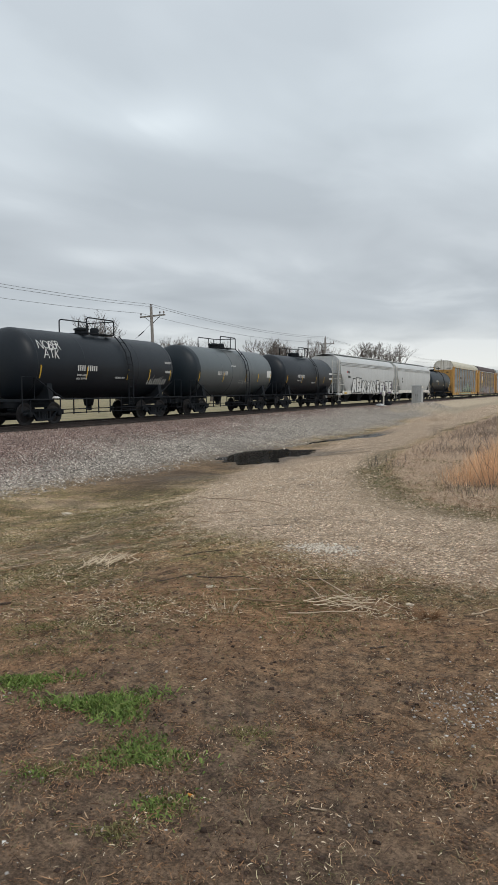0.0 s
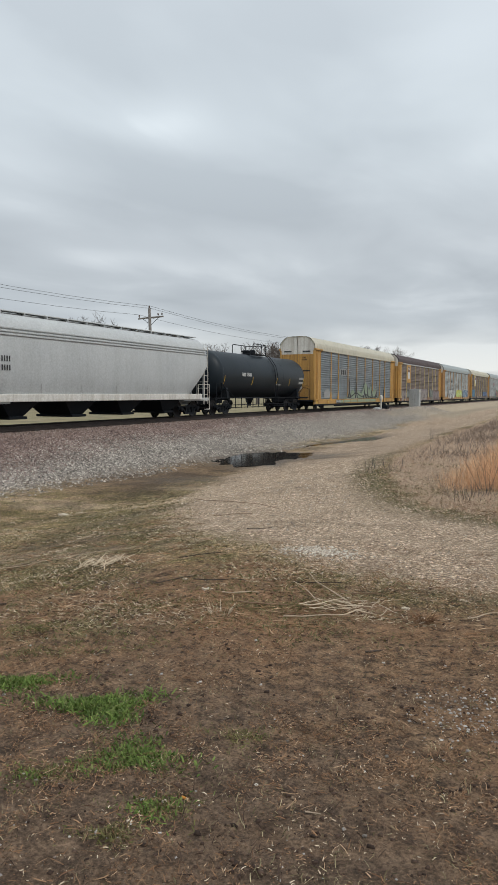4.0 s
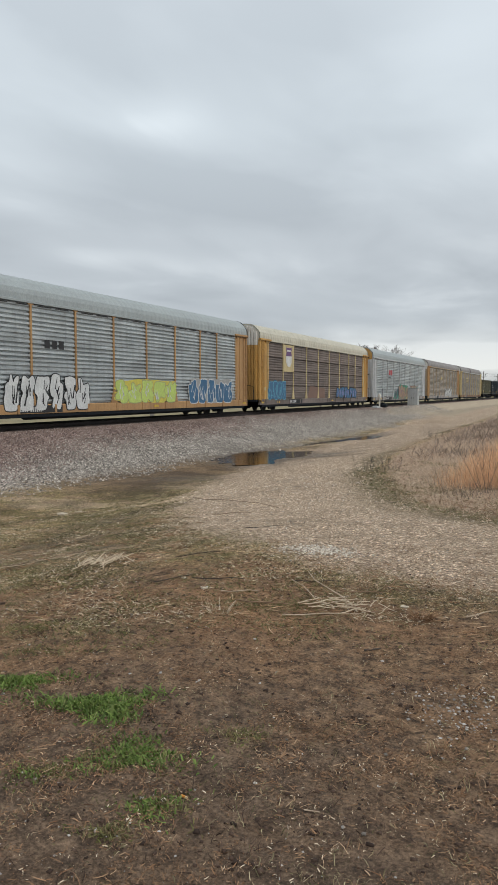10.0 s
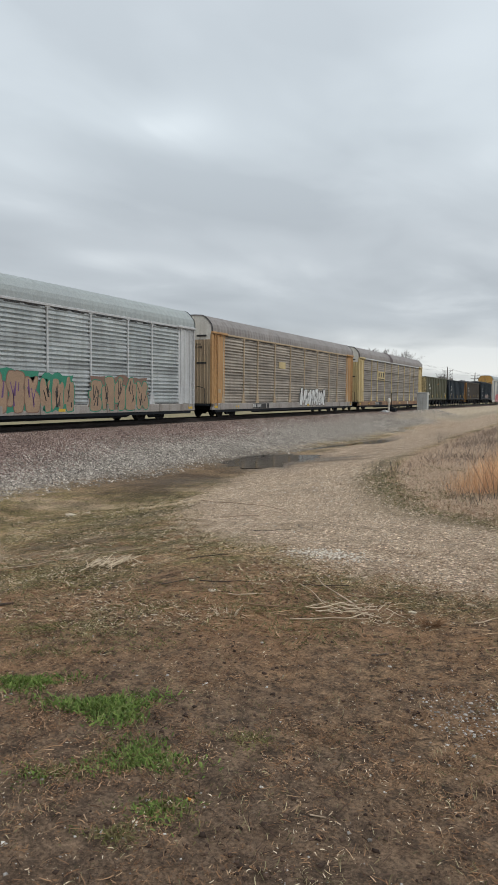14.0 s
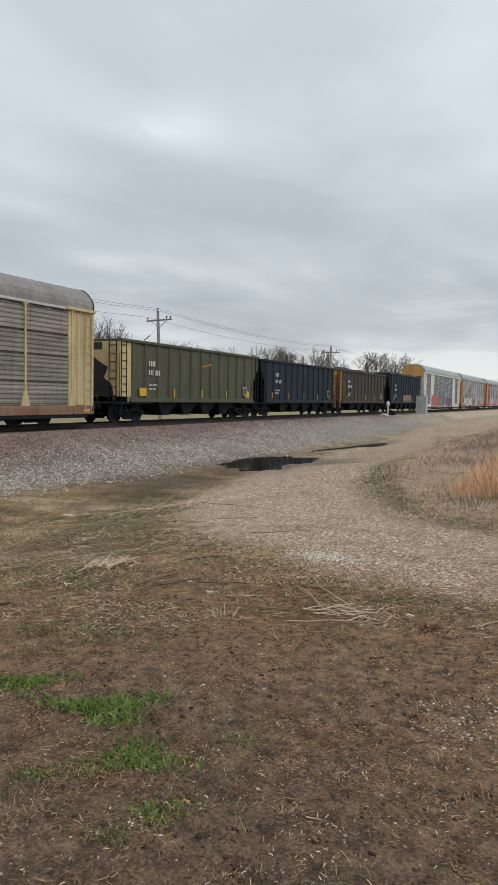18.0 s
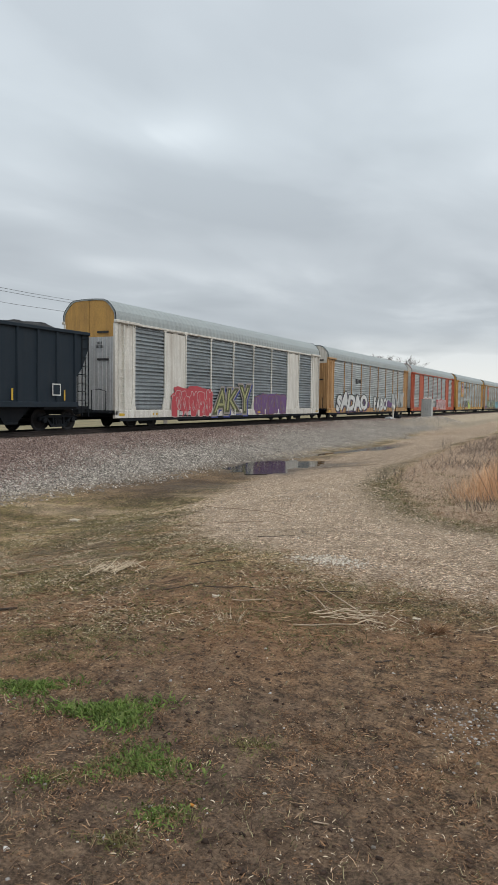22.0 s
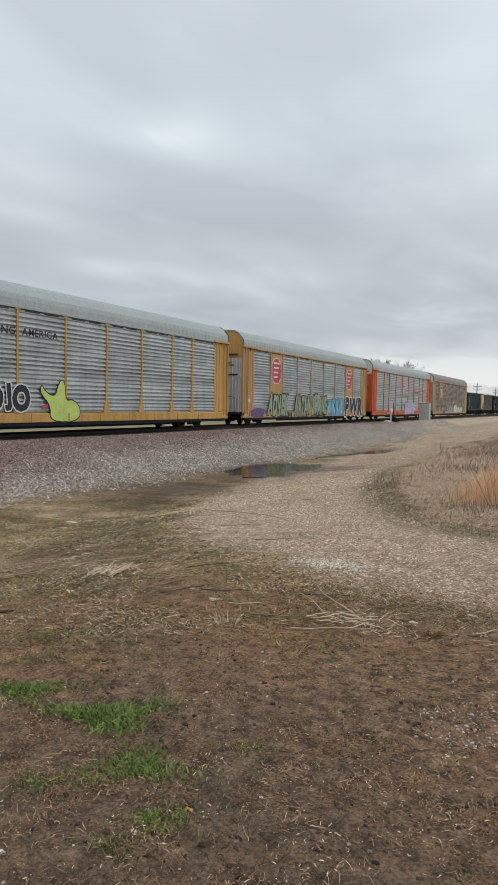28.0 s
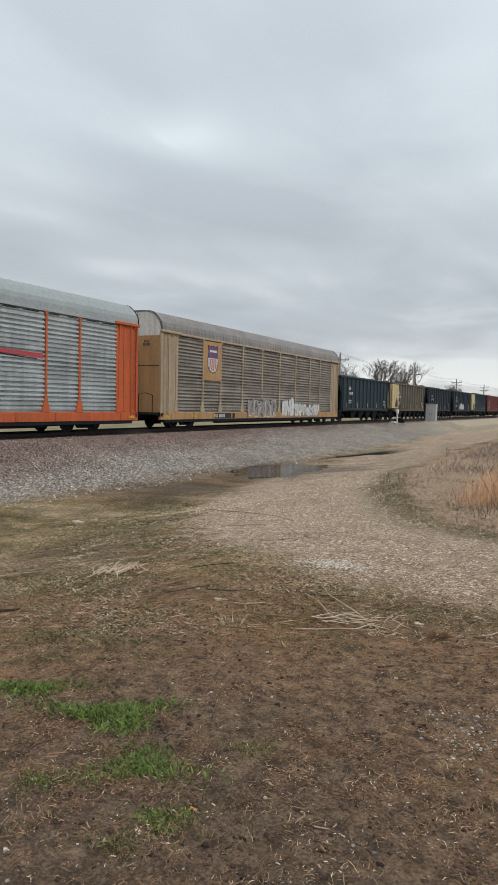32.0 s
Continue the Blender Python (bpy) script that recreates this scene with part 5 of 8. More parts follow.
    # chutes
    for k in range(4):
        yy = -L + 3.4 + (2 * L - 6.8) * k / 3
        g = Geo().loft([[(-1.25, yy - 1.3, 1.2), (1.25, yy - 1.3, 1.2), (1.25, yy + 1.3, 1.2), (-1.25, yy + 1.3, 1.2)], [(-0.9, yy - 0.4, 0.42), (0.9, yy - 0.4, 0.42), (0.9, yy + 0.4, 0.42), (-0.9, yy + 0.4, 0.42)]])
        g.box(-1.05, 1.05, yy - 0.5, yy + 0.5, 0.30, 0.42, 0.02)
        part("discharge_chute", g, BLACK_IRON, car)
    add_ends(car, half)
    for yy in (-half + 1.9, half - 1.9):
        add_truck(car, yy)
    return car, L


def coal_hopper(label, half, paintm, endm=None, coal=True, seed=1, high=3.98, heap=0.42, sheeted=None, rear=None, over_front=0.82, over_rear=0.82):
    """An open hopper: ribbed sides, sloping end floors, bays below, a heap of coal."""
    car = thing("open_hopper_car", label, "railroad car", "freight train")
    front = endm or paintm
    L = half - 1.22
    ov = {-1: over_front, 1: over_rear}
    n = 13
    for sx in (1, -1):
        part("side_wall", Geo().box(*sorted((sx * 1.40, sx * 1.46)), -L, L, 1.05, high, 0.01), paintm, car)
    rib = Geo().prism([(0.0, -0.075), (0.085, -0.045), (0.085, 0.045), (0.0, 0.075)], "z", 1.2, high - 0.1).mesh("rib", paintm)
    for k in range(n):
        yy = -L + 0.12 + (2 * L - 0.24) * k / (n - 1)
        for sx in (1, -1):
            o = part("rib", rib, None, car, at=(sx * 1.46, yy, 0))
            o.rotation_euler[2] = 0 if sx > 0 else math.pi
    g = Geo()
    for sx in (1, -1):
        g.box(*sorted((sx * 1.38, sx * 1.57)), -L - over_front, L + over_rear, high - 0.12, high + 0.02, 0.015)
    g.box(-1.4, 1.4, -L - over_front, -L - over_front + 0.12, high - 0.14, high, 0.015).box(-1.4, 1.4, L + over_rear - 0.12, L + over_rear, high - 0.14, high, 0.015)
    part("top_chord", g, paintm, car)
    g = Geo()
    for sx in (1, -1):
        g.box(*sorted((sx * 1.38, sx * 1.56)), -L, L, 1.02, 1.24, 0.015)
    part("side_sill", g, paintm, car)
    for sy in (-1, 1):
        over = ov[sy]
        endm = front if sy < 0 else (rear or paintm)
        sheet = RUST_BROWN if endm in (SOOTY_YELLOW, RUSTY_YELLOW) else endm
        lad = endm if endm in (SOOTY_YELLOW, RUSTY_YELLOW) else BLACK_IRON
        a, b = sy * (L - 0.02), sy * (L - 2.9)
        g = Geo().add([(-1.4, a, 2.9), (1.4, a, 2.9), (1.4, b, 1.05), (-1.4, b, 1.05), (-1.4, a, 2.82), (1.4, a, 2.82), (1.4, b, 0.97), (-1.4, b, 0.97)], [(0, 1, 2, 3), (7, 6, 5, 4), (0, 4, 5, 1), (1, 5, 6, 2), (2, 6, 7, 3), (3, 7, 4, 0)])
        part("slope_sheet", g, sheet, car)
        for sx in (1, -1):
            w = sy * (L + over - 0.02)
            part("corner_gusset", Geo().prism([(sy * L, high - 0.1), (w, high - 0.1), (w, high - 0.75), (sy * (L + 0.42), 2.75), (sy * L, 2.3)], "x", *sorted((sx * 1.40, sx * 1.45))), endm if sy < 0 else paintm, car)
        up = sy * (L + over - 0.1)
        g = Geo().add([(-1.4, up, high - 0.1), (1.4, up, high - 0.1), (1.4, a, 2.85), (-1.4, a, 2.85), (-1.4, up - sy * 0.06, high - 0.1), (1.4, up - sy * 0.06, high - 0.1), (1.4, a - sy * 0.06, 2.85), (-1.4, a - sy * 0.06, 2.85)], [(0, 1, 2, 3), (7, 6, 5, 4), (0, 4, 5, 1), (1, 5, 6, 2), (2, 6, 7, 3), (3, 7, 4, 0)])
        part("end_wall", g, sheet, car)
        for x in (-1.38, -0.5, 0.5, 1.38):
            part("end_post", Geo().box(x - 0.055, x + 0.055, *sorted((a - sy * 0.02, a + sy * 0.09)), 0.95, high - 0.04 if abs(x) > 1 else 2.9, 0.012), endm if abs(x) > 1 else sheet, car)
        if sheeted and sy < 0:
            w = sy * (L + over)
            part("end_sheet", Geo().box(-1.4, 1.4, *sorted((w, w - sy * 0.04)), 1.3, high - 0.12), sheeted[0], car)
            part("soot_stain", Geo().prism(sheeted[2], "y", *sorted((w + sy * 0.004, w))), sheeted[1], car)
            for sx in (1, -1):
                part("corner_sheet", Geo().box(*sorted((sx * 1.452, sx * (1.555 if sheeted[6] > 1 else 1.475))), *sorted((w, w - sy * sheeted[6])), 1.3, high - 0.13, 0.005), sheeted[3], car)
            part("number_plate", Geo().box(*sheeted[4], *sorted((w + sy * 0.012, w)), high - 0.5, high - 0.16), sheeted[5], car)
            stencil(bars((4, 4), w - 0.014, sheeted[4][0] + 0.08, high - 0.4, 0.14, "end"), INK_B if sheeted[5] is not INK_B else INK_W, car)
        part("ladder", ladder(1.50, sy * (L + 0.55), 0.6, high - 0.1, 0.42), lad, car)
        part("ladder", ladder(1.05, sy * (L + over + 0.03), 0.75, high - 0.1, 0.42, True), lad, car)
        g = Geo().box(-1.45, 1.45, *sorted((sy * (L - 2.0), sy * (L + 0.85))), 0.92, 1.06, 0.015).box(-0.33, 0.33, *sorted((sy * (L - 3.2), sy * (L + 0.9))), 0.68, 0.98, 0.02)
        part("end_sill", g, BLACK_IRON, car)
        part("brake_gear", Geo().lathe([(0.05, sy * (L + 0.02)), (0.28, sy * (L + 0.05)), (0.28, sy * (L + 0.09)), (0.05, sy * (L + 0.11))], "y", 16, (-0.6, 0, 2.4)).box(-0.2, 0.5, *sorted((sy * (L - 1.2), sy * (L - 0.3))), 1.1, 1.6, 0.05), BLACK_IRON, car)
    for k in range(4):
        yy = -L + 3.6 + (2 * L - 7.2) * k / 3
        g = Geo().loft([[(-1.38, yy - 1.05, 1.1), (1.38, yy - 1.05, 1.1), (1.38, yy + 1.05, 1.1), (-1.38, yy + 1.05, 1.1)], [(-1.2, yy - 0.35, 0.40), (1.2, yy - 0.35, 0.40), (1.2, yy + 0.35, 0.40), (-1.2, yy + 0.35, 0.40)]])
        g.box(-1.24, 1.24, yy - 0.38, yy + 0.38, 0.34, 0.42)
        part("hopper_bay", g, BLACK_IRON, car)
    if coal:
        nx, ny = 11, 60
        vs, fs = [], []
        for j in range(ny):
            for i in range(nx):
                u, v = i / (nx - 1) * 2 - 1, j / (ny - 1) * 2 - 1
                yy, xx = v * (L + min(0.6, over_front - 0.1, over_rear - 0.1)), u * 1.38
                h = heap * (1 - abs(u) ** 2.2) * min(1.0, (1 - abs(v)) * 5.5) * (0.8 + 0.5 * noise.noise((yy * 0.45, seed, 0)))
                vs.append((xx, yy, high - 0.14 + h + 0.11 * noise.noise((xx * 2.3, yy * 2.3, seed)) + 0.07 * noise.noise((xx * 6, yy * 6, seed))))
        for j in range(ny - 1):
            for i in range(nx - 1):
                a = j * nx + i
                fs.append((a, a + 1, a + nx + 1, a + nx))
        base = len(vs)
        vs += [(-1.38, -L + 0.1, high - 1.0), (1.38, -L + 0.1, high - 1.0), (1.38, L - 0.1, high - 1.0), (-1.38, L - 0.1, high - 1.0)]
        fs.append((base, base + 3, base + 2, base + 1))
        part("coal_load", Geo().add(vs, fs), COAL, car, "heaped black coal")
    else:
        part("floor", Geo().box(-1.4, 1.4, -L + 0.1, L - 0.1, 2.2, 2.3), endm, car)
    add_ends(car, half)
    for yy in (-half + 1.85, half - 1.85):
        add_truck(car, yy)
    stencil(bars((4,), 1.55, -L + 1.5, 2.85, 0.26), INK_W, car)
    stencil(bars((3, 3), 1.55, -L + 1.5, 2.4, 0.26), INK_W, car)
    stencil(bars((5, 6), 1.55, -L + 1.5, 1.85, 0.11), INK_W, car)
    stencil(bars((5, 4), 1.55, -L + 1.5, 1.65, 0.11), INK_W, car)
    part("data_plate", plate([(L - 1.6, 1.5), (L - 1.1, 1.5), (L - 1.1, 2.0), (L - 1.6, 2.0)], 1.552), INK_W, car)
    part("data_plate_field", plate([(L - 1.55, 1.55), (L - 1.15, 1.55), (L - 1.15, 1.95), (L - 1.55, 1.95)], 1.557), paintm, car)
    for k in range(5):
        yy = -L + 0.9 + (2 * L - 1.8) * k / 4
        part("reflector", Geo().box(1.552, 1.558, yy, yy + 0.09, 1.3, 1.75), REFLECT, car)
    return car


# ---- the train, car by car, in running order ----
TRAIN = []  # (car, place of its middle along the train)


def mid(a, b):
    return (a + b) / 2


def tank_marks(car, zc, r, words, y, z, h, ink=INK_W):
    stencil(on_tank(bars(words, 1.0, y, z, h), zc, r), ink, car)


# three short tank cars
car, zc, r = tank_car("black tank car with white spray tags and yellow reflectors", 6.6, BLACK_TANK)
tank_marks(car, zc, r, (4, 5), -2.6, 2.32, 0.24)
tank_marks(car, zc, r, (6, 6), -2.6, 2.08, 0.09)
tank_marks(car, zc, r, (5, 8), -2.6, 1.92, 0.09)
tank_marks(car, zc, r, (9, 5), 0.2, 2.0, 0.09)
for w, z, a, b in (("NOBER", 3.2, -4.9, -3.55), ("ATK", 2.8, -4.7, -3.75)):
    part("spray_tag", on_tank(lettering(w, 1.0, a, b, z, z + 0.42, 0.15, THIN, 0.12, 3), zc, r), INK_W, car)
tag = Geo()
for k in range(9):
    rng = random.Random(k)
    tag.prism([(3.0 + k * 0.2, 1.72), (3.13 + k * 0.2, 1.7), (3.16 + k * 0.2, 2.1 + rng.uniform(-0.1, 0.15)), (3.02 + k * 0.2, 2.0)], "x", 1.0, 1.004)
part("spray_tag", on_tank(tag, zc, r), SP["grey"], car)
part("data_panel", on_tank(plate([(4.55, 2.35), (5.15, 2.35), (5.15, 2.95), (4.55, 2.95)], 1.0), zc, r), SP["grey"], car)
part("spill", Geo().lathe([(0.02, 1.12), (0.22, 1.12), (0.16, 1.18), (0.02, 1.22)], "z", 10, (1.4, -4.0, 0)), INK_W, car)
TRAIN.append((car, -5.3))
car, zc, r = tank_car("grey tank car with a darker end and a pale middle belt", 6.6, GREY_TANK, paint("pale_grey_belt", (0.085, 0.096, 0.099), (0.1, 0.108, 0.11), (0.06, 0.064, 0.065), 0.3, 0.5), BLUE_TANK, grey=True)
tank_marks(car, zc, r, (4, 4), -2.7, 2.35, 0.24)
tank_marks(car, zc, r, (7, 4), -0.9, 2.9, 0.09)
tank_marks(car, zc, r, (6, 5), 0.3, 1.85, 0.2, SP["grey"])
part("data_panel", on_tank(plate([(4.5, 2.3), (5.2, 2.3), (5.2, 2.75), (4.5, 2.75)], 1.0), zc, r), SP["white"], car)
TRAIN.append((car, 7.9))
car, zc, r = tank_car("black tank car with white stencilled marks", 6.6, BLACK_TANK)
tank_marks(car, zc, r, (4, 5), -2.9, 2.36, 0.24)
tank_marks(car, zc, r, (6, 9), -2.9, 2.1, 0.09)
tank_marks(car, zc, r, (9, 5), 0.2, 1.95, 0.09)
part("data_panel", on_tank(plate([(4.4, 2.3), (5.15, 2.3), (5.15, 2.85), (4.4, 2.85)], 1.0), zc, r), SP["white"], car)
TRAIN.append((car, 21.1))

# two covered hoppers
car, L = covered_hopper("pale grey covered hopper with large white spray lettering", 10.35, 1)
graffiti(car, "RELK", 1.608, -6.1, -1.75, 1.1, 2.32, "white", "black", 5, 0.26, 0.12, "grey", label="white spray letters edged in black")
graffiti(car, "SAKE", 1.608, -1.4, 2.9, 1.1, 2.28, "white", "black", 7, 0.2, 0.0, "grey")
graffiti(car, "FLBE", 1.608, 3.5, 8.0, 1.1, 2.22, "white", "black", 9, 0.26, 0.05, "purple")
stencil(bars((4,), 1.61, -7.6, 2.95, 0.22), INK_B, car)
stencil(bars((6,), 1.61, -7.6, 2.5, 0.22), INK_B, car)
part("red_mark", plate([(-7.95, 2.95), (-7.75, 2.95), (-7.75, 3.17), (-7.95, 3.17)], 1.61), SP["red"], car)
for k in range(6):
    part("yellow_panel", Geo().box(1.586, 1.592, -8.6 + k * 3.1, -7.9 + k * 3.1, 1.06, 1.2), REFLECT, car)
TRAIN.append((car, 38.05))
car, L = covered_hopper("pale grey covered hopper with clean sides", 9.9, 2)
stencil(bars((4,), 1.61, -7.2, 2.6, 0.22), INK_B, car)
stencil(bars((4,), 1.61, -7.2, 2.25, 0.22), INK_B, car)
for k in range(5):
    part("side_streak", Geo().box(1.59, 1.594, -5.0 + 2.6 * k, -4.96 + 2.6 * k, 1.36, 1.75), SP["grey"], car)
TRAIN.append((car, 58.3))

# a long black tank car
car, zc, r = tank_car("long black tank car with orange reflectors", 8.35, BLUE_TANK, length=7.6)
tank_marks(car, zc, r, (4, 6), -4.2, 2.5, 0.22)
tank_marks(car, zc, r, (9, 5), 1.5, 1.95, 0.1)
part("data_panel", on_tank(plate([(5.9, 2.1), (6.8, 2.1), (6.8, 2.6), (5.9, 2.6)], 1.0), zc, r), SP["grey"], car)
part("placard", on_tank(plate([(6.6, 1.75), (6.8, 1.5), (7.0, 1.75), (6.8, 2.0)], 1.0), zc, r), INK_W, car)
TRAIN.append((car, 76.55))


def rack_place(k):
    return 84.81 + 14.3 + 28.6 * k


def rack_place_2(k):
    return 351.03 + 14.3 + 28.6 * k


# first run of seven autoracks
car = autorack(dict(label="yellow autorack with grey screens, cream roof and green spray art", post=YELLOW, panel=GALV_DARK, roof=CREAM, chord=CREAM))
a, b = slot_y(2)
part("sign_plate", plate([(a + 0.35, 3.02), (b - 0.3, 3.02), (b - 0.3, 3.62), (a + 0.35, 3.62)], 1.504), SP["grey"], car)
for k in range(3):
    part("sign_bar", plate([(a + 0.75 + 0.5 * k, 3.1), (a + 1.12 + 0.5 * k, 3.1), (a + 1.12 + 0.5 * k, 3.54), (a + 0.75 + 0.5 * k, 3.54)], 1.51), INK_B, car)
for q in (a + 0.42, b - 0.42):
    part("sign_rim", plate([(q, 2.95), (q + 0.06, 2.95), (q + 0.06, 3.68), (q, 3.68)], 1.51), INK_B, car)
spike_base = [(-5.6, 0.9), (6.3, 0.9), (5.9, 1.25), (4.9, 1.9), (4.2, 1.5), (3.5, 2.3), (2.9, 1.75), (2.2, 2.1), (1.5, 2.5), (0.7, 1.9), (0.0, 1.35), (-0.9, 1.75), (-1.8, 1.2), (-2.8, 1.8), (-3.7, 1.35), (-4.4, 1.1)]
part("spray_cloud", plate(spike_base, X_SIDE), spray("grey_green", (0.25, 0.315, 0.22)), car, "pale green spray spikes edged in black")
for c, w, top, low in ((-3.9, 0.3, 3.1, 1.0), (-1.7, 0.26, 3.05, 1.1), (1.1, 0.3, 2.85, 0.95), (2.2, 0.2, 2.4, 1.2), (3.7, 0.24, 2.95, 1.2), (5.4, 0.26, 2.8, 1.0)):
    body = [(c - w * 0.5, low + 0.5), (c - w * 0.55, 2.2), (c - w * 0.25, top - 0.25), (c, top), (c + w * 0.3, top - 0.3), (c + w * 0.45, 2.1), (c + w * 0.7, 1.5), (c + w * 2.6, 0.92), (c + w * 1.2, 0.92), (c + w * 0.2, 1.35), (c - w * 0.2, 0.95), (c - w * 2.4, 0.92), (c - w * 1.1, 1.25)]
    part("spray_outline", plate(grown(body, 0.03), X_SIDE + 0.006), SP["white"], car)
    part("spray_spike", plate(body, X_SIDE + 0.012), SP["black"], car)
    fill = [(c - w * 0.2, 1.75), (c - w * 0.3, 2.2), (c, top - 0.5), (c + w * 0.22, 2.05), (c + w * 0.3, 1.6)]
    if c in (1.1, 5.4):
        part("spray_fill", plate(fill, X_SIDE + 0.018), SP["green"], car)
part("spray_lining", plate([(-4.9, 0.95), (-3.6, 1.1), (-1.8, 1.55), (0.2, 1.1), (1.2, 1.4), (3.4, 1.0), (5.8, 1.15), (5.7, 1.05), (3.4, 0.92), (1.2, 1.3), (0.2, 1.0), (-1.8, 1.43), (-3.6, 0.98)], X_SIDE + 0.022), SP["black"], car)
part("spray_band", plate([(-6.6, 0.56), (5.6, 0.56), (5.2, 0.82), (-6.2, 0.8)], 1.571), SP["green"], car)
part("spray_tag", plate([(-10.9, 1.0), (-9.4, 1.0), (-9.2, 1.5), (-10.0, 1.85), (-10.8, 1.5)], 1.512), SP["grey"], car)
TRAIN.append((car, rack_place(0)))

car = autorack(dict(label="brown-filmed autorack with yellow posts and dark brown roof", post=YELLOW, panel=GALV_BROWN, roof=ROOF_BROWN, sill=RUSTY_SILL, seams=True, chord=SILVER, rib=PALE_YELLOW, fins=True))
a, b = slot_y(1)
part("sign_plate", plate([(a + 0.02, 2.75), (b - 0.02, 2.75), (b - 0.02, 4.93), (a + 0.02, 4.93)], 1.552), YELLOW, car)
shield(car, 1.557, mid(a, b), 3.95, 1.2, 1.6, SP["brown"], SP["white"])
for k, (q0, q1, f, e, n, i, c) in enumerate(((-11.5, -9.2, "dust", "soot", 2, "mauve", None), (-9.0, -6.2, "sage", "soot", 3, "dust", None), (-6.3, -3.9, "mauve", "dust", 2, "sage", "brown"),
                                             (-3.6, -1.2, "mauve", "soot", 2, "dust", None), (-0.9, 3.2, "dust", "mauve", 4, "soot", "mauve"), (5.0, 7.3, "sage", "dust", 2, "soot", None), (7.4, 11.7, "mauve", "soot", 4, "dust", "brown"))):
    spray_piece(car, X_SIDE, q0, q1, 0.86 if k in (1, 2) else 0.5, 1.86 + 0.14 * (k % 3), n, f, e, 30 + k, cover=c, shape="bubble" if k % 2 else "block", inner=i, label="weathered dull spray letters" if k == 0 else "")
TRAIN.append((car, rack_place(1)))

car = autorack(dict(label="silver autorack with tan ends and bold white spray letters", post=TAN, panel=GALV, roof=ALU, rib=TAN, chord=ALU))
a, b = slot_y(2)
for k in range(3):
    part("sign_bar", plate([(a + 0.8 + 0.45 * k, 3.2), (a + 1.12 + 0.45 * k, 3.2), (a + 1.12 + 0.45 * k, 3.55), (a + 0.8 + 0.45 * k, 3.55)], 1.51), INK_B, car)
spray_piece(car, X_SIDE, -8.6, -3.4, 0.62, 2.3, 6, "white", "black", 40, label="white spray letters edged in black")
spray_piece(car, X_SIDE, -1.4, 4.2, 0.85, 2.0, 5, "lime", "olive", 41, cover="yellow", inner="white")
spray_piece(car, X_SIDE, 5.6, 11.0, 0.75, 2.2, 5, "blue", "white", 42, cover="grey", shape="bubble")
TRAIN.append((car, rack_place(2)))

car = autorack(dict(label="brown-filmed autorack with cream roof and blue spray art", post=PALE_YELLOW, panel=GALV_BROWN, roof=CREAM, sill=GALV_BROWN, seams=True, end=YELLOW, chord=CREAM, door=YELLOW, fins=True))
a, b = slot_y(1)
part("sign_plate", plate([(a + 0.02, 2.9), (b - 0.02, 2.9), (b - 0.02, 4.9), (a + 0.02, 4.9)], 1.552), PALE_YELLOW, car)
shield(car, 1.557, mid(a, b), 4.0, 1.1, 1.5, SP["purple"], SP["white"])
spray_piece(car, X_SIDE, -11.8, -8.6, 0.85, 2.2, 4, "blue", "cyan", 50, cover="blue", shape="bubble")
spray_piece(car, X_SIDE, 3.3, 9.4, 0.85, 1.9, 8, "blue", "black", 51, inner="violet")
part("spray_cloud", plate([(-3.8, 0.9), (0.4, 0.9), (0.2, 1.7), (-3.4, 1.9)], 1.512), SP["brown"], car)
TRAIN.append((car, rack_place(3)))

car = autorack(dict(label="silver autorack with silver posts and green spray art", post=SILVER, panel=GALV, roof=ALU, doortop=YELLOW, door=SILVER, split=4.8, sill=OLD_SILVER))
a, b = slot_y(2)
for k in range(2):
    q = a + 0.6 + 0.8 * k
    part("sign_bar", plate([(q, 3.3), (q + 0.62, 3.3), (q + 0.68, 3.85), (q + 0.1, 3.9)], 1.51), SP["red"], car)
stencil(bars((3, 2, 2), 1.51, a + 0.4, 2.95, 0.18), INK_B, car)
spray_piece(car, X_SIDE, -4.4, -1.8, 0.6, 1.9, 2, "teal", "purple", 60, shape="spike")
spray_piece(car, X_SIDE, -1.8, 0.9, 0.6, 2.3, 3, "tan", "brown", 61, cover="teal", shape="bubble", inner="purple")
spray_piece(car, X_SIDE, 0.9, 3.0, 0.6, 2.2, 3, "tan", "teal", 63, cover="teal", inner="black")
spray_piece(car, X_SIDE, 4.0, 8.6, 0.6, 2.2, 5, "tan", "teal", 62, cover="brown", inner="black")
TRAIN.append((car, rack_place(4)))

car = autorack(dict(label="tan-filmed autorack with yellow posts and white tags", post=FADED, panel=paint("sun_faded_screen", (0.40, 0.36, 0.31), (0.33, 0.295, 0.255), (0.15, 0.125, 0.1), 0.4, 0.7, sheen_bands=0.35), roof=ROOF_GREYBROWN, end=TAN, sill=OLD_SILVER))
a, b = slot_y(3)
part("sign_bar", plate([(a + 0.7, 3.3), (a + 1.9, 3.3), (a + 1.9, 3.75), (a + 0.7, 3.75)], 1.51), PALE_YELLOW, car)
spray_piece(car, X_SIDE, 0.4, 6.0, 0.62, 2.0, 7, "white", "black", 70, label="white spray letters edged in black")
TRAIN.append((car, rack_place(5)))

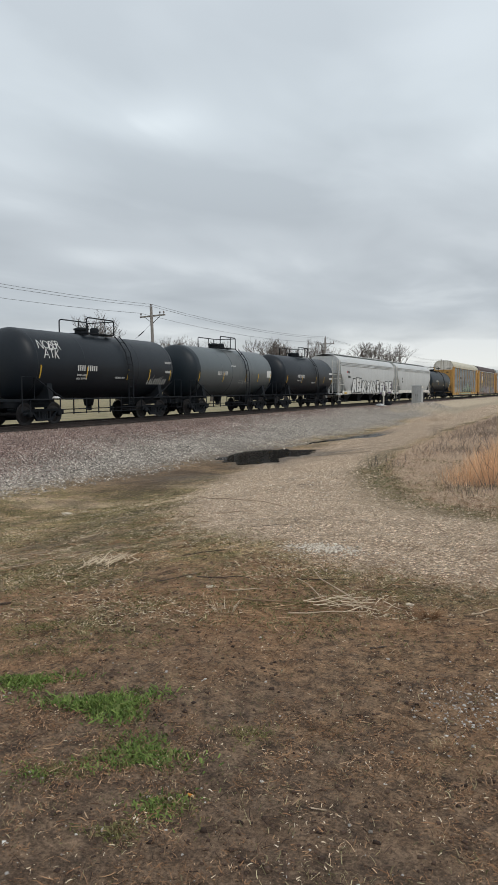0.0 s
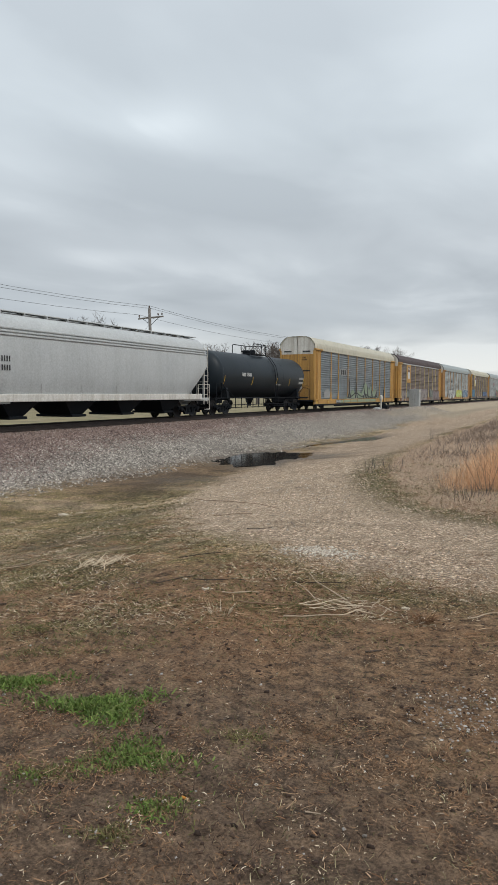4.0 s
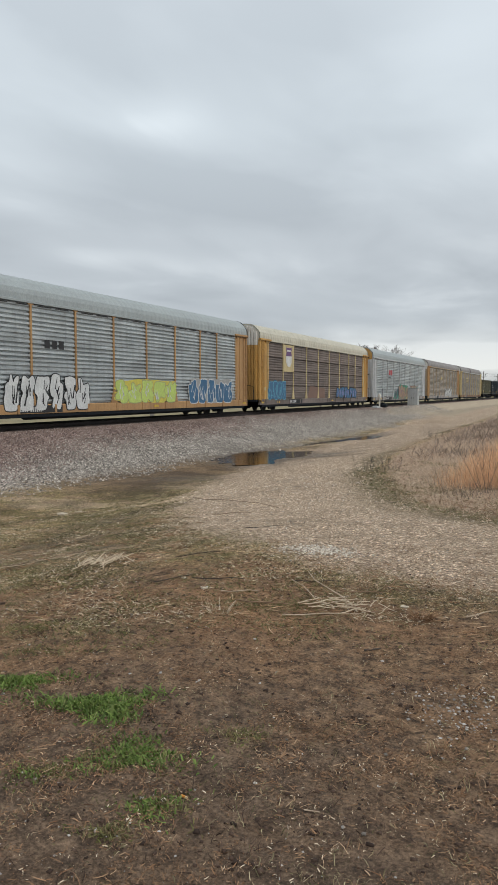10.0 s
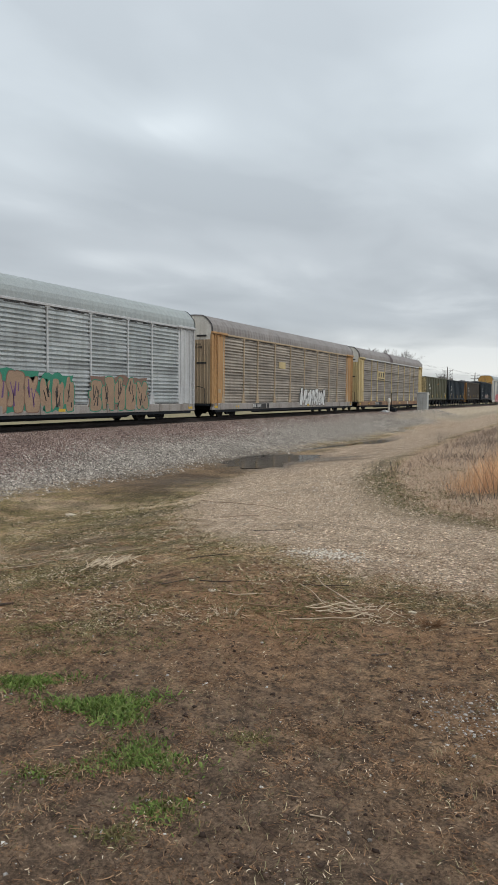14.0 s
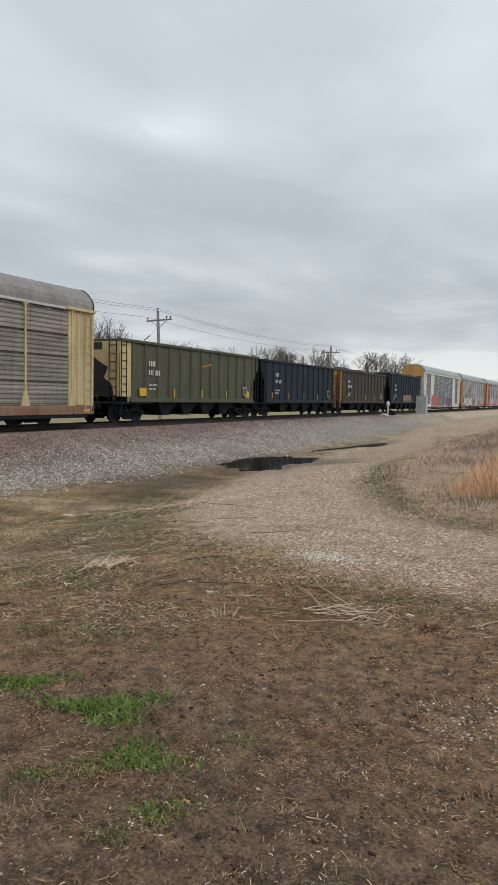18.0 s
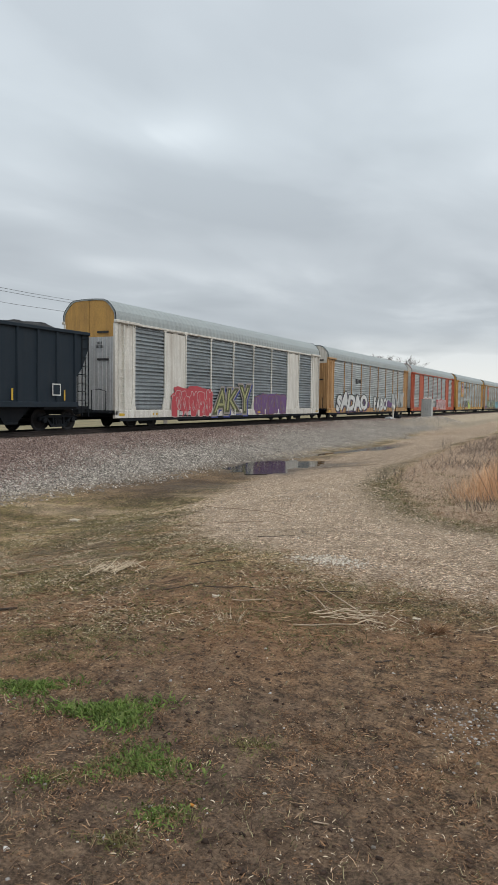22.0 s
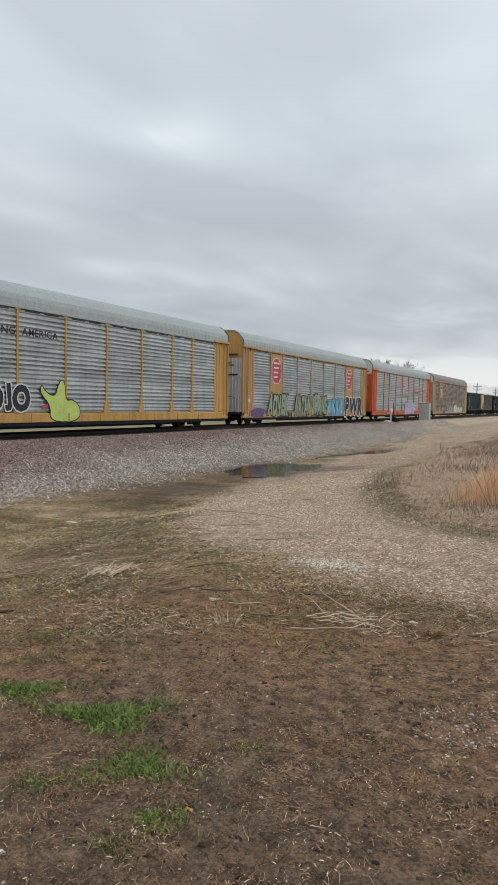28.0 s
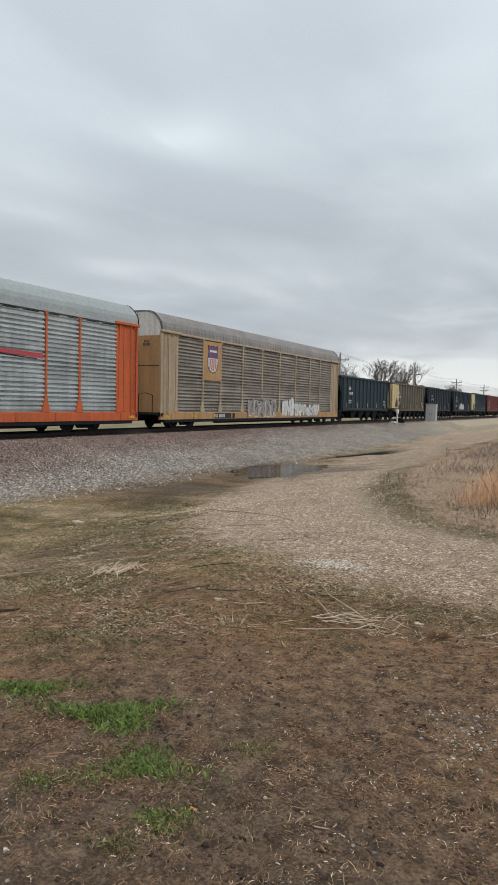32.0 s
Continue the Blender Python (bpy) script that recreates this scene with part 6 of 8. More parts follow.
car = autorack(dict(label="brown-filmed autorack with pale yellow posts and a patched roof", post=PALE_YELLOW, panel=GALV_TAN, roof=ROOF_GREYBROWN, sill=RUSTY_SILL, seams=True, patch=(-2.2, -1.2), end=PALE_YELLOW, rib=PALE_YELLOW, chord=SILVER))
a, b = slot_y(2)
part("sign_plate", plate([(a + 0.05, 3.05), (b - 0.05, 3.05), (b - 0.05, 3.95), (a + 0.05, 3.95)], 1.512), PALE_YELLOW, car)
for k in range(3):
    q = a + 0.3 + 0.82 * k
    part("sign_bar", plate([(q + 0.1, 3.36), (q + 0.46, 3.36), (q + 0.5, 3.84), (q + 0.14, 3.84)], 1.518), INK_B, car)
part("sign_bar", plate([(a + 0.25, 3.12), (b - 0.25, 3.12), (b - 0.25, 3.22), (a + 0.25, 3.22)], 1.518), INK_B, car)
stencil(bars((3,), 1.572, 5.5, 0.56, 0.26), INK_W, car)
TRAIN.append((car, rack_place(6)))

# four open hoppers
car = coal_hopper("olive green open hopper with a sooty pale yellow end", 8.1, OLIVE, PALE_YELLOW, False, 1, 4.06,
                  sheeted=(PALE_YELLOW, COAL, [(-1.38, 1.32), (1.1, 1.32), (0.95, 1.9), (0.5, 2.2), (0.75, 2.7), (0.2, 3.0), (-0.3, 3.35), (-0.9, 3.1), (-1.38, 3.3)], PALE_YELLOW, (-0.9, 0.4), INK_B, 0.92))
part("red_mark", plate([(0.0, 3.0), (1.1, 3.2), (1.1, 3.3), (0.0, 3.1)], 1.552), SP["rust"], car)
for q in (-6.2, 5.6):
    part("yellow_panel", plate([(q, 1.35), (q + 0.6, 1.35), (q + 0.6, 1.75), (q, 1.75)], 1.552), REFLECT, car)
TRAIN.append((car, 293.8))
TRAIN.append((coal_hopper("black open hopper with a rusty yellow rear end, heaped with coal", 8.1, BLACK_CAR, None, True, 2, 3.98, 0.16, rear=RUSTY_YELLOW, over_rear=0.25), 309.6))
TRAIN.append((coal_hopper("sooty brown open hopper with a rusty yellow-edged end, heaped with coal", 8.1, BROWN_CAR, SOOTY_YELLOW, True, 3, 3.98, 0.5,
                          sheeted=(RUST_BROWN, BROWN_CAR, [(-1.2, 1.32), (1.1, 1.32), (1.0, 1.9), (0.3, 2.3), (-0.6, 2.1), (-1.2, 2.5)], RUSTY_YELLOW, (-0.3, 1.1), REFLECT, 0.3), over_front=0.5), 325.9))
car = coal_hopper("black open hopper with faded tags, heaped with coal", 8.1, BLACK_CAR, None, True, 4, 4.28, 0.5)
spray_piece(car, 1.55, -1.5, 2.4, 1.25, 2.0, 4, "brown", "grey", 75, shape="bubble")
TRAIN.append((car, 342.5))

# second run of seven autoracks
car = autorack(dict(label="white-framed autorack with red, olive and purple spray art", post=WHITE, panel=GALV_DARK, roof=ALU, wide=True, doortop=YELLOW, door=SILVER, sill=WHITE, split=4.3))
spray_piece(car, X_SIDE, -8.4, -4.1, 0.5, 2.1, 5, "red", "pink", 80, cover="red", shape="bubble", label="red spray letters edged in pale pink", inner="pink")
graffiti(car, "AKY", X_SIDE, -3.8, 0.9, 0.5, 2.15, "moss", "dust", 81, 0.3, 0.1, "navy", None, "dark moss green spray letters with olive strokes", "olive")
spray_piece(car, X_SIDE, 1.5, 6.7, 0.52, 1.9, 5, "purple", "brown", 82, cover="purple", shape="bubble", inner="mauve")
TRAIN.append((car, rack_place_2(0)))

car = autorack(dict(label="silver autorack with tan ends and white outlined spray letters", post=TAN, panel=GALV, roof=ALU, rib=TAN, chord=ALU))
a, b = slot_y(2)
part("sign_bar", plate([(b - 1.6, 3.1), (b - 1.0, 3.1), (b - 1.1, 3.55), (b - 1.7, 3.55)], 1.51), INK_B, car)
part("sign_bar", plate([(b - 0.85, 3.2), (b - 0.1, 3.2), (b - 0.1, 3.5), (b - 0.85, 3.5)], 1.51), INK_B, car)
graffiti(car, "SADAO", X_SIDE, -11.0, -2.4, 0.58, 2.0, "white", "black", 92, 0.3, 0.1, "purple", None, "white spray letters edged in black")
graffiti(car, "FABO", X_SIDE, -0.1, 4.6, 0.62, 1.9, "white", "black", 93, 0.06, 0.0, "black")
part("spray_letters", lettering("ROAMS", X_SIDE, 6.7, 11.5, 0.95, 2.5, 0.0, FAT, 0.14, 4), spray("thin_white", (0.47, 0.485, 0.48)), car)
for k, (q0, q1) in enumerate(((-3.4, -1.4), (2.2, 4.9), (4.6, 6.9))):
    part("spray_cloud", plate(rounded([(q0, 0.95), (q1, 0.92), (q1 - 0.2, 1.5), (q1 - 0.9, 1.35), (q0 + 0.9, 1.75), (q0 + 0.2, 1.5)], 2), X_SIDE - 0.006), SP["purple"], car)
TRAIN.append((car, rack_place_2(1)))

car = autorack(dict(label="red autorack with wide plain panels and white spray letters", post=RED, panel=GALV, roof=ALU, wide=True, door=SILVER, rim=ORANGE))
graffiti(car, "SEPER", X_SIDE, -7.3, -1.6, 0.62, 2.05, "pink", "white", 100, 0.1, 0.05, "black", "tan", "tan and white spray letters")
spray_piece(car, X_SIDE, 0.6, 7.0, 0.6, 1.95, 6, "pink", "white", 101, cover="red", inner="black")
TRAIN.append((car, rack_place_2(2)))

car = autorack(dict(label="yellow autorack with silver screens, blue and red shield and black tag", post=YELLOW, panel=GALV, roof=ALU, doortop=YELLOW, chord=ALU))
a, b = slot_y(1)
part("sign_plate", plate([(a + 0.02, 2.55), (b - 0.02, 2.55), (b - 0.02, 4.93), (a + 0.02, 4.93)], 1.552), YELLOW, car)
shield(car, 1.557, mid(a, b), 3.85, 1.15, 1.65, SP["purple"], SP["white"], SP["red"], INK_B)
a, b = slot_y(2)
for w, q0, q1 in (("BUILDING", a + 0.4, b - 0.12), ("AMERICA", b + 0.25, b + 2.3)):
    part("sign_words", lettering(w, 1.512, q0, q1, 3.93, 4.22), INK_B, car)
graffiti(car, "ROJO", X_SIDE, slot_y(2)[0] + 0.3, slot_y(3)[0] + 0.6, 0.92, 1.95, "black", "white", 94, 0.12, 0.0)
q = slot_y(4)[0] - 1.0
part("spray_figure", plate(rounded([(q, 0.52), (q + 1.8, 0.52), (q + 1.9, 1.1), (q + 1.4, 1.45), (q + 0.95, 1.35), (q + 0.9, 2.0), (q + 0.75, 2.3), (q + 0.5, 2.05), (q + 0.3, 1.5), (q - 0.35, 1.75), (q - 0.5, 2.05), (q - 0.6, 1.7), (q + 0.05, 1.2)], 2), X_SIDE + 0.006), SP["lime"], car)
part("spray_outline", plate(grown(rounded([(q, 0.52), (q + 1.8, 0.52), (q + 1.9, 1.1), (q + 1.4, 1.45), (q + 0.95, 1.35), (q + 0.9, 2.0), (q + 0.75, 2.3), (q + 0.5, 2.05), (q + 0.3, 1.5), (q - 0.35, 1.75), (q - 0.5, 2.05), (q - 0.6, 1.7), (q + 0.05, 1.2)], 2), 0.05), X_SIDE), SP["black"], car)
part("spray_tag", plate([(q - 0.5, 1.05), (q - 0.1, 1.1), (q - 0.15, 1.25), (q - 0.45, 1.2)], X_SIDE), SP["red"], car)
TRAIN.append((car, rack_place_2(3)))

car = autorack(dict(label="tan autorack with red eight-sided signs and cyan spray letters", post=TAN, panel=GALV, roof=ALU, wide=True, doortop=YELLOW, door=SILVER, split=4.3, end=TAN))
for i in (1, 7):
    c = mid(*slot_y(i))
    oct8 = [(-0.4, -1), (0.4, -1), (1, -0.6), (1, 0.6), (0.4, 1), (-0.4, 1), (-1, 0.6), (-1, -0.6)]
    part("sign_rim", plate([(c + u * 0.78, 3.72 + v * 0.9) for u, v in oct8], 1.504), SP["white"], car)
    part("sign_field", plate([(c + u * 0.72, 3.72 + v * 0.84) for u, v in oct8], 1.51), SP["red"], car)
    for k in range(4):
        part("sign_bar", plate([(c - 0.5, 4.2 - 0.32 * k), (c + 0.45 - 0.1 * k, 4.2 - 0.32 * k), (c + 0.45 - 0.1 * k, 4.32 - 0.32 * k), (c - 0.5, 4.32 - 0.32 * k)], 1.516), SP["white"], car)
for k, (w, q0, q1) in enumerate((("ADVEK", -9.4, -6.0), ("NATAN", -4.6, -1.7), ("SHANE", -1.1, 2.1))):
    graffiti(car, w, X_SIDE, q0, q1, 0.58, 2.1, "green", "black", 110 + k, 0.16, 0.05, None, "grey" if k == 2 else None, "pale green spray letters with black edges" if k == 0 else "")
spray_piece(car, X_SIDE, 2.3, 6.3, 0.5, 2.05, 4, "cyan", "blue", 112, shape="bubble", inner="white")
graffiti(car, "PWR", X_SIDE, 6.9, 11.9, 0.5, 2.15, "black", "white", 113, 0.14, 0.05, None, None, "black spray letters edged in white")
part("spray_cloud", plate(rounded([(-12.4, 0.52), (-9.6, 0.52), (-9.4, 0.9), (-10.4, 1.15), (-12.2, 1.05)], 2), X_SIDE), SP["purple"], car)
TRAIN.append((car, rack_place_2(4)))

car = autorack(dict(label="bright orange autorack with silver screens and violet tags", post=ORANGE, panel=GALV, roof=ALU, chord=ALU))
a, b = slot_y(6)
part("sign_bar", plate([(a + 0.15, 3.15), (b - 0.15, 3.05), (b - 0.15, 3.25), (a + 0.15, 3.3)], 1.51), SP["red"], car)
part("sign_bar", plate([(a + 0.15, 3.08), (b - 0.5, 3.0), (b - 0.5, 3.04), (a + 0.15, 3.12)], 1.51), INK_B, car)
spray_piece(car, X_SIDE, -0.3, 4.4, 0.52, 1.85, 6, "violet", "white", 120, cover="violet", label="violet and white spray letters")
TRAIN.append((car, rack_place_2(5)))

car = autorack(dict(label="tan-posted autorack with dull screens, shield sign and white tags", post=FADED, panel=paint("dull_brown_screen", (0.315, 0.285, 0.25), (0.245, 0.22, 0.19), (0.12, 0.10, 0.08), 0.4, 0.7, sheen_bands=0.35), roof=ROOF_GREYBROWN, rib=FADED, end=FADED, sill=TAN, door=TAN, split=4.8, smooth=True))
a, b = slot_y(1)
part("sign_plate", plate([(a + 0.02, 2.7), (b - 0.02, 2.7), (b - 0.02, 4.9), (a + 0.02, 4.9)], 1.552), TAN, car)
shield(car, 1.557, mid(a, b), 3.9, 1.1, 1.5, SP["purple"], SP["white"], SP["red"], INK_B)
spray_piece(car, X_SIDE, -3.4, 0.8, 0.6, 1.85, 5, "dust", "white", 130, shape="bubble", inner="soot")
spray_piece(car, X_SIDE, 1.8, 3.9, 0.62, 2.05, 2, "white", "grey", 131, shape="bubble")
spray_piece(car, X_SIDE, 4.0, 8.9, 0.62, 1.6, 6, "white", "dust", 132)
TRAIN.append((car, rack_place_2(6)))

# the hoppers that follow
for k, (m, e, txt) in enumerate(((TEAL_CAR, None, "dark teal open hopper heaped with coal"), (DRAB_CAR, PALE_YELLOW, "sooty drab brown open hopper with a pale yellow end"),
                                        (BLACK_CAR, None, "black open hopper heaped with coal"), (BLACK_CAR, None, "black open hopper with white tags"),
                                        (TEAL_CAR, PALE_YELLOW, "dark open hopper with a pale yellow end"), (MAROON, None, "maroon open hopper heaped with coal"), (BLACK_CAR, None, "black open hopper heaped with coal"))):
    soot = [(-1.38, 1.32), (1.0, 1.32), (0.6, 1.6), (-0.1, 1.7), (-0.4, 2.1), (-1.38, 2.2)]
    car = coal_hopper(txt, 8.1, m, e, True, 10 + k, sheeted=(e, COAL, soot, e, (-0.9, 0.4), INK_B, 2.5) if e else None)
    if e:
        part("rust_stain", plate(rounded([(-6.7, 1.4), (-5.45, 1.4), (-5.5, 2.0), (-5.9, 2.5), (-6.3, 2.1)], 1), 1.556), RUST_BROWN, car)
    if k == 3:
        spray_piece(car, 1.55, -2.4, 1.4, 1.3, 2.3, 3, "white", "black", 76, shape="bubble")
    TRAIN.append((car, 558.5 + 16.35 * k))


# ---- power line behind the track ----
POLE_WOOD = paint("weathered_pole_timber", (0.20, 0.185, 0.17), (0.27, 0.25, 0.235), (0.09, 0.08, 0.075), 0.3, 0.85, 0.0, 1.2, 0.5, 24, 0.4)
PORCELAIN = paint("brown_porcelain", (0.10, 0.07, 0.06), None, (0.05, 0.04, 0.04), 0.2, 0.3)
WIRE = paint("old_conductor", (0.16, 0.165, 0.17), None, (0.08, 0.08, 0.08), 0.2, 0.6)


def utility_pole(y, lean, double):
    base = float(ground_z(-32.0, y)) - 0.05
    pole = thing("utility_pole", "weathered timber utility pole with a crossarm and insulators", "utility pole", "power line", at=(-32, y, base))
    top = 8.95
    part("shaft", Geo().tube([(0, 0, 0), (0, 0, 4.5), (0, 0, top)], 0.17, 10, 0.11), POLE_WOOD, pole)
    for k in range(2 if double else 1):
        z = top - 0.72 - 0.75 * k
        part("crossarm", Geo().box(-1.2, 1.2, 0.10, 0.21, z - 0.06, z + 0.06, 0.015), POLE_WOOD, pole)
        g = Geo()
        for s in (-1, 1):
            g.tube([(s * 0.75, 0.16, z - 0.05), (0, 0.13, z - 0.6)], 0.02, 5)
        part("arm_brace", g, BLACK_IRON, pole)
        for x in (-1.1, 0.72, 1.08):
            part("insulator", Geo().lathe([(0.02, z + 0.06), (0.025, z + 0.14), (0.075, z + 0.16), (0.05, z + 0.21), (0.07, z + 0.23), (0.04, z + 0.3)], "z", 10, (x, 0.155, 0)), PORCELAIN, pole)
    part("insulator", Geo().lathe([(0.03, top), (0.03, top + 0.06), (0.08, top + 0.08), (0.05, top + 0.14), (0.07, top + 0.16), (0.03, top + 0.24)], "z", 10), PORCELAIN, pole)
    pole.rotation_euler = (0, radians(lean), 0)
    if not double:
        part("guy_strand", Geo().tube([(-0.1, 0, 7.6), (-0.9, -0.1, 6.9), (-1.5, -0.2, 6.5)], 0.012, 5).tube([(-0.75, -0.08, 7.02), (-1.25, -0.16, 6.68)], 0.04, 6), BLACK_IRON, pole)
    return base + top


POLES = [(8.6 + 40.55 * k, (0.5, -2.2, 0.6, 0.2, -0.3, 0.4, 0.0, 0.3)[k], k in (4, 5, 6)) for k in range(8)]
tops = [utility_pole(*q) for q in POLES]
for x, dz in ((0.0, 0.2), (0.14, 0.0), (-1.1, -0.45)):
    wire = thing("power_wire", "thin grey power wire sagging between poles", "power wire", "power line")
    for k in range(len(POLES) - 1):
        (y0, l0, _), (y1, l1, _) = POLES[k], POLES[k + 1]
        z0, z1 = tops[k] + dz, tops[k + 1] + dz
        x0, x1 = -32 + x + 9.3 * math.sin(radians(l0)), -32 + x + 9.3 * math.sin(radians(l1))
        pts = []
        for i in range(9):
            u = i / 8
            pts.append((x0 + (x1 - x0) * u, y0 + 0.155 + (y1 - y0) * u, z0 + (z1 - z0) * u - 0.55 * 4 * u * (1 - u)))
        part("span", Geo().tube(pts, 0.0125, 5), WIRE, wire)


# ---- bare trees beyond the field ----
BARK = paint("grey_bark", (0.085, 0.072, 0.062), (0.12, 0.105, 0.092), (0.04, 0.034, 0.03), 0.3, 0.9, 0.0, 2.0, 0.3, 20, 0.5)
TWIG = paint("brown_twigs", (0.105, 0.088, 0.08), (0.14, 0.12, 0.108), (0.04, 0.03, 0.03), 0.2, 0.9)


def bare_tree(seed, h):
    """Meshes of a leafless tree: trunk with limbs, and a crown of fine twigs."""
    rng = random.Random(seed)
    trunk, crown = Geo(), Geo()

    def grow(p, d, length, r, depth):
        n = 3
        pts, q = [p], p.copy()
        for i in range(n):
            d = (d + Vector((rng.uniform(-1, 1), rng.uniform(-1, 1), rng.uniform(-0.35, 0.6))) * 0.17).normalized()
            q = q + d * length / n
            pts.append(q.copy())
        g = trunk if depth < 3 else crown
        g.tube(pts, r, 7 if depth == 0 else (5 if depth < 3 else 3), r * 0.62)
        if depth >= 6:
            return
        for k in range(3):
            at = pts[-1] if k < 2 else pts[rng.choice((1, 2))]
            side = Vector((rng.uniform(-1, 1), rng.uniform(-1, 1), rng.uniform(0.0, 0.9))).normalized()
            nd = (d * 0.75 + side * 0.72).normalized()
            grow(at, nd, length * rng.uniform(0.6, 0.84), max(r * 0.56, 0.010), depth + 1)

    grow(Vector((0, 0, -0.2)), Vector((0, 0, 1)), h * 0.24, h * 0.02, 0)
    return trunk.mesh("trunk", BARK), crown.mesh("crown", TWIG), max(v[2] for v in crown.v)


TREE_KINDS = [bare_tree(s, 10.0) for s in (4, 11, 23, 31, 47)]


def tree(x, y, h, k, turn):
    z = float(ground_z(x, y))
    t = thing("bare_tree", "leafless winter tree with a wide twiggy crown", "tree", "trees beyond the field", at=(x, y, z))
    tr, cr, top = TREE_KINDS[k % 5]
    f = (h - z) / top
    for nm, me in (("trunk", tr), ("crown", cr)):
        part(nm, me, None, t)
    t.rotation_euler[2] = radians(turn)
    t.scale = (1.2 * f, 1.2 * f, f)


for i, (x, y, h) in enumerate(((-60, 83.5, 13.4), (-62, 93, 9.6), (-64, 103, 11.2), (-63, 110, 10.6), (-70, 128, 12.0), (-60, 130, 11.6), (-62, 139, 13.0), (-58, 146, 12.4), (-66, 152, 13.2), (-60, 165, 14.2), (-62, 173, 13.2),
                               (-60, 207, 16.2), (-61, 216, 15.0), (-60, 234, 17.2), (-63, 243, 14.6), (-60, 330, 13.5), (-66, 344, 12.0), (-72, 66, 11.0), (-68, 118, 10.0), (-80, 190, 13.0))):
    tree(x, y, h, i, 47 * i)


# ---- trackside equipment ----
GREY_BOX = paint("grey_enamel", (0.36, 0.375, 0.38), (0.32, 0.335, 0.34), (0.2, 0.19, 0.17), 0.2, 0.45)


def make_cabinet():
    x, y = -17.7, 80.4
    z = float(ground_z(x, y)) - 0.03
    c = thing("signal_cabinet", "grey metal trackside signal cabinet on an earth mound", "cabinet", at=(x, y, z))
    part("body", Geo().box(-0.56, 0.56, -0.42, 0.42, 0.12, 2.1, 0.02), GREY_BOX, c)
    part("plinth", Geo().box(-0.6, 0.6, -0.4, 0.4, -0.15, 0.12, 0.01), paint("plinth_concrete", (0.32, 0.31, 0.29), None, (0.15, 0.14, 0.12), 0.3, 0.9), c)
    part("roof_cap", Geo().box(-0.6, 0.6, -0.47, 0.47, 2.1, 2.16, 0.03), GREY_BOX, c)
    for s in (-1, 1):
        d = part("door", Geo().box(min(s * 0.02, s * 0.52), max(s * 0.02, s * 0.52), -0.445, -0.42, 0.2, 2.03, 0.008), GREY_BOX, c)
        part("handle", Geo().box(s * 0.1 - 0.015, s * 0.1 + 0.015, -0.475, -0.445, 0.95, 1.15, 0.005), BLACK_IRON, d)
    part("white_notice", Geo().box(0.562, 0.57, -0.3, 0.3, 1.85, 2.07), WHITE, c, "white notice plate")


def make_stand():
    x, y = -19.2, 71.6
    z = float(ground_z(x, y)) - 0.02
    s = thing("marker_post", "white steel trackside post with a rounded head", "post", at=(x, y, z))
    part("shaft", Geo().lathe([(0.08, 0.0), (0.08, 0.95), (0.15, 1.0), (0.18, 1.15), (0.16, 1.35), (0.07, 1.45)], "z", 16), WHITE, s)
    part("base", Geo().box(-0.2, 0.2, -0.2, 0.2, -0.05, 0.07, 0.02), WHITE, s)
    b = thing("trackside_junction_box", "low white metal junction box on the ballast", "junction box", at=(-19.2, 70.2, float(ground_z(-19.2, 70.2))))
    part("body", Geo().box(-0.3, 0.3, -0.5, 0.5, -0.02, 0.15, 0.04).box(-0.2, 0.2, -0.3, 0.3, 0.14, 0.22, 0.03), SILVER, b)
    m = thing("switch_machine", "dark iron switch machine with a thin rod", "switch machine", at=(-19.4, 73.4, float(ground_z(-19.4, 73.4))))
    part("body", Geo().box(-0.5, 0.5, -0.35, 0.35, -0.02, 0.34, 0.05).box(-0.25, 0.25, -0.2, 0.2, 0.34, 0.5, 0.04), BLACK_IRON, m)
    part("rod", Geo().tube([(0.1, -0.4, 0), (0.1, -0.4, 1.95)], 0.035, 6), BLACK_IRON, m)
    part("throw_bar", Geo().box(-2.2, 0.2, -0.04, 0.04, 0.02, 0.08), BLACK_IRON, m)


make_cabinet()
make_stand()


# ---- small stuff on the ground ----
RS = np.random.RandomState(7)


def lie(x, y):
    """The ground's height with its small unevenness."""
    rough = np.array([noise.noise((a * 1.7, b * 1.7, 0)) + 0.5 * noise.noise((a * 5.1, b * 5.1, 3)) for a, b in zip(x, y)])
    return ground_z(x, y) + rough * 0.018 * (1 - sm(11.6, 12.6, -x)) * (1 - sm(30, 60, np.hypot(x, y)))


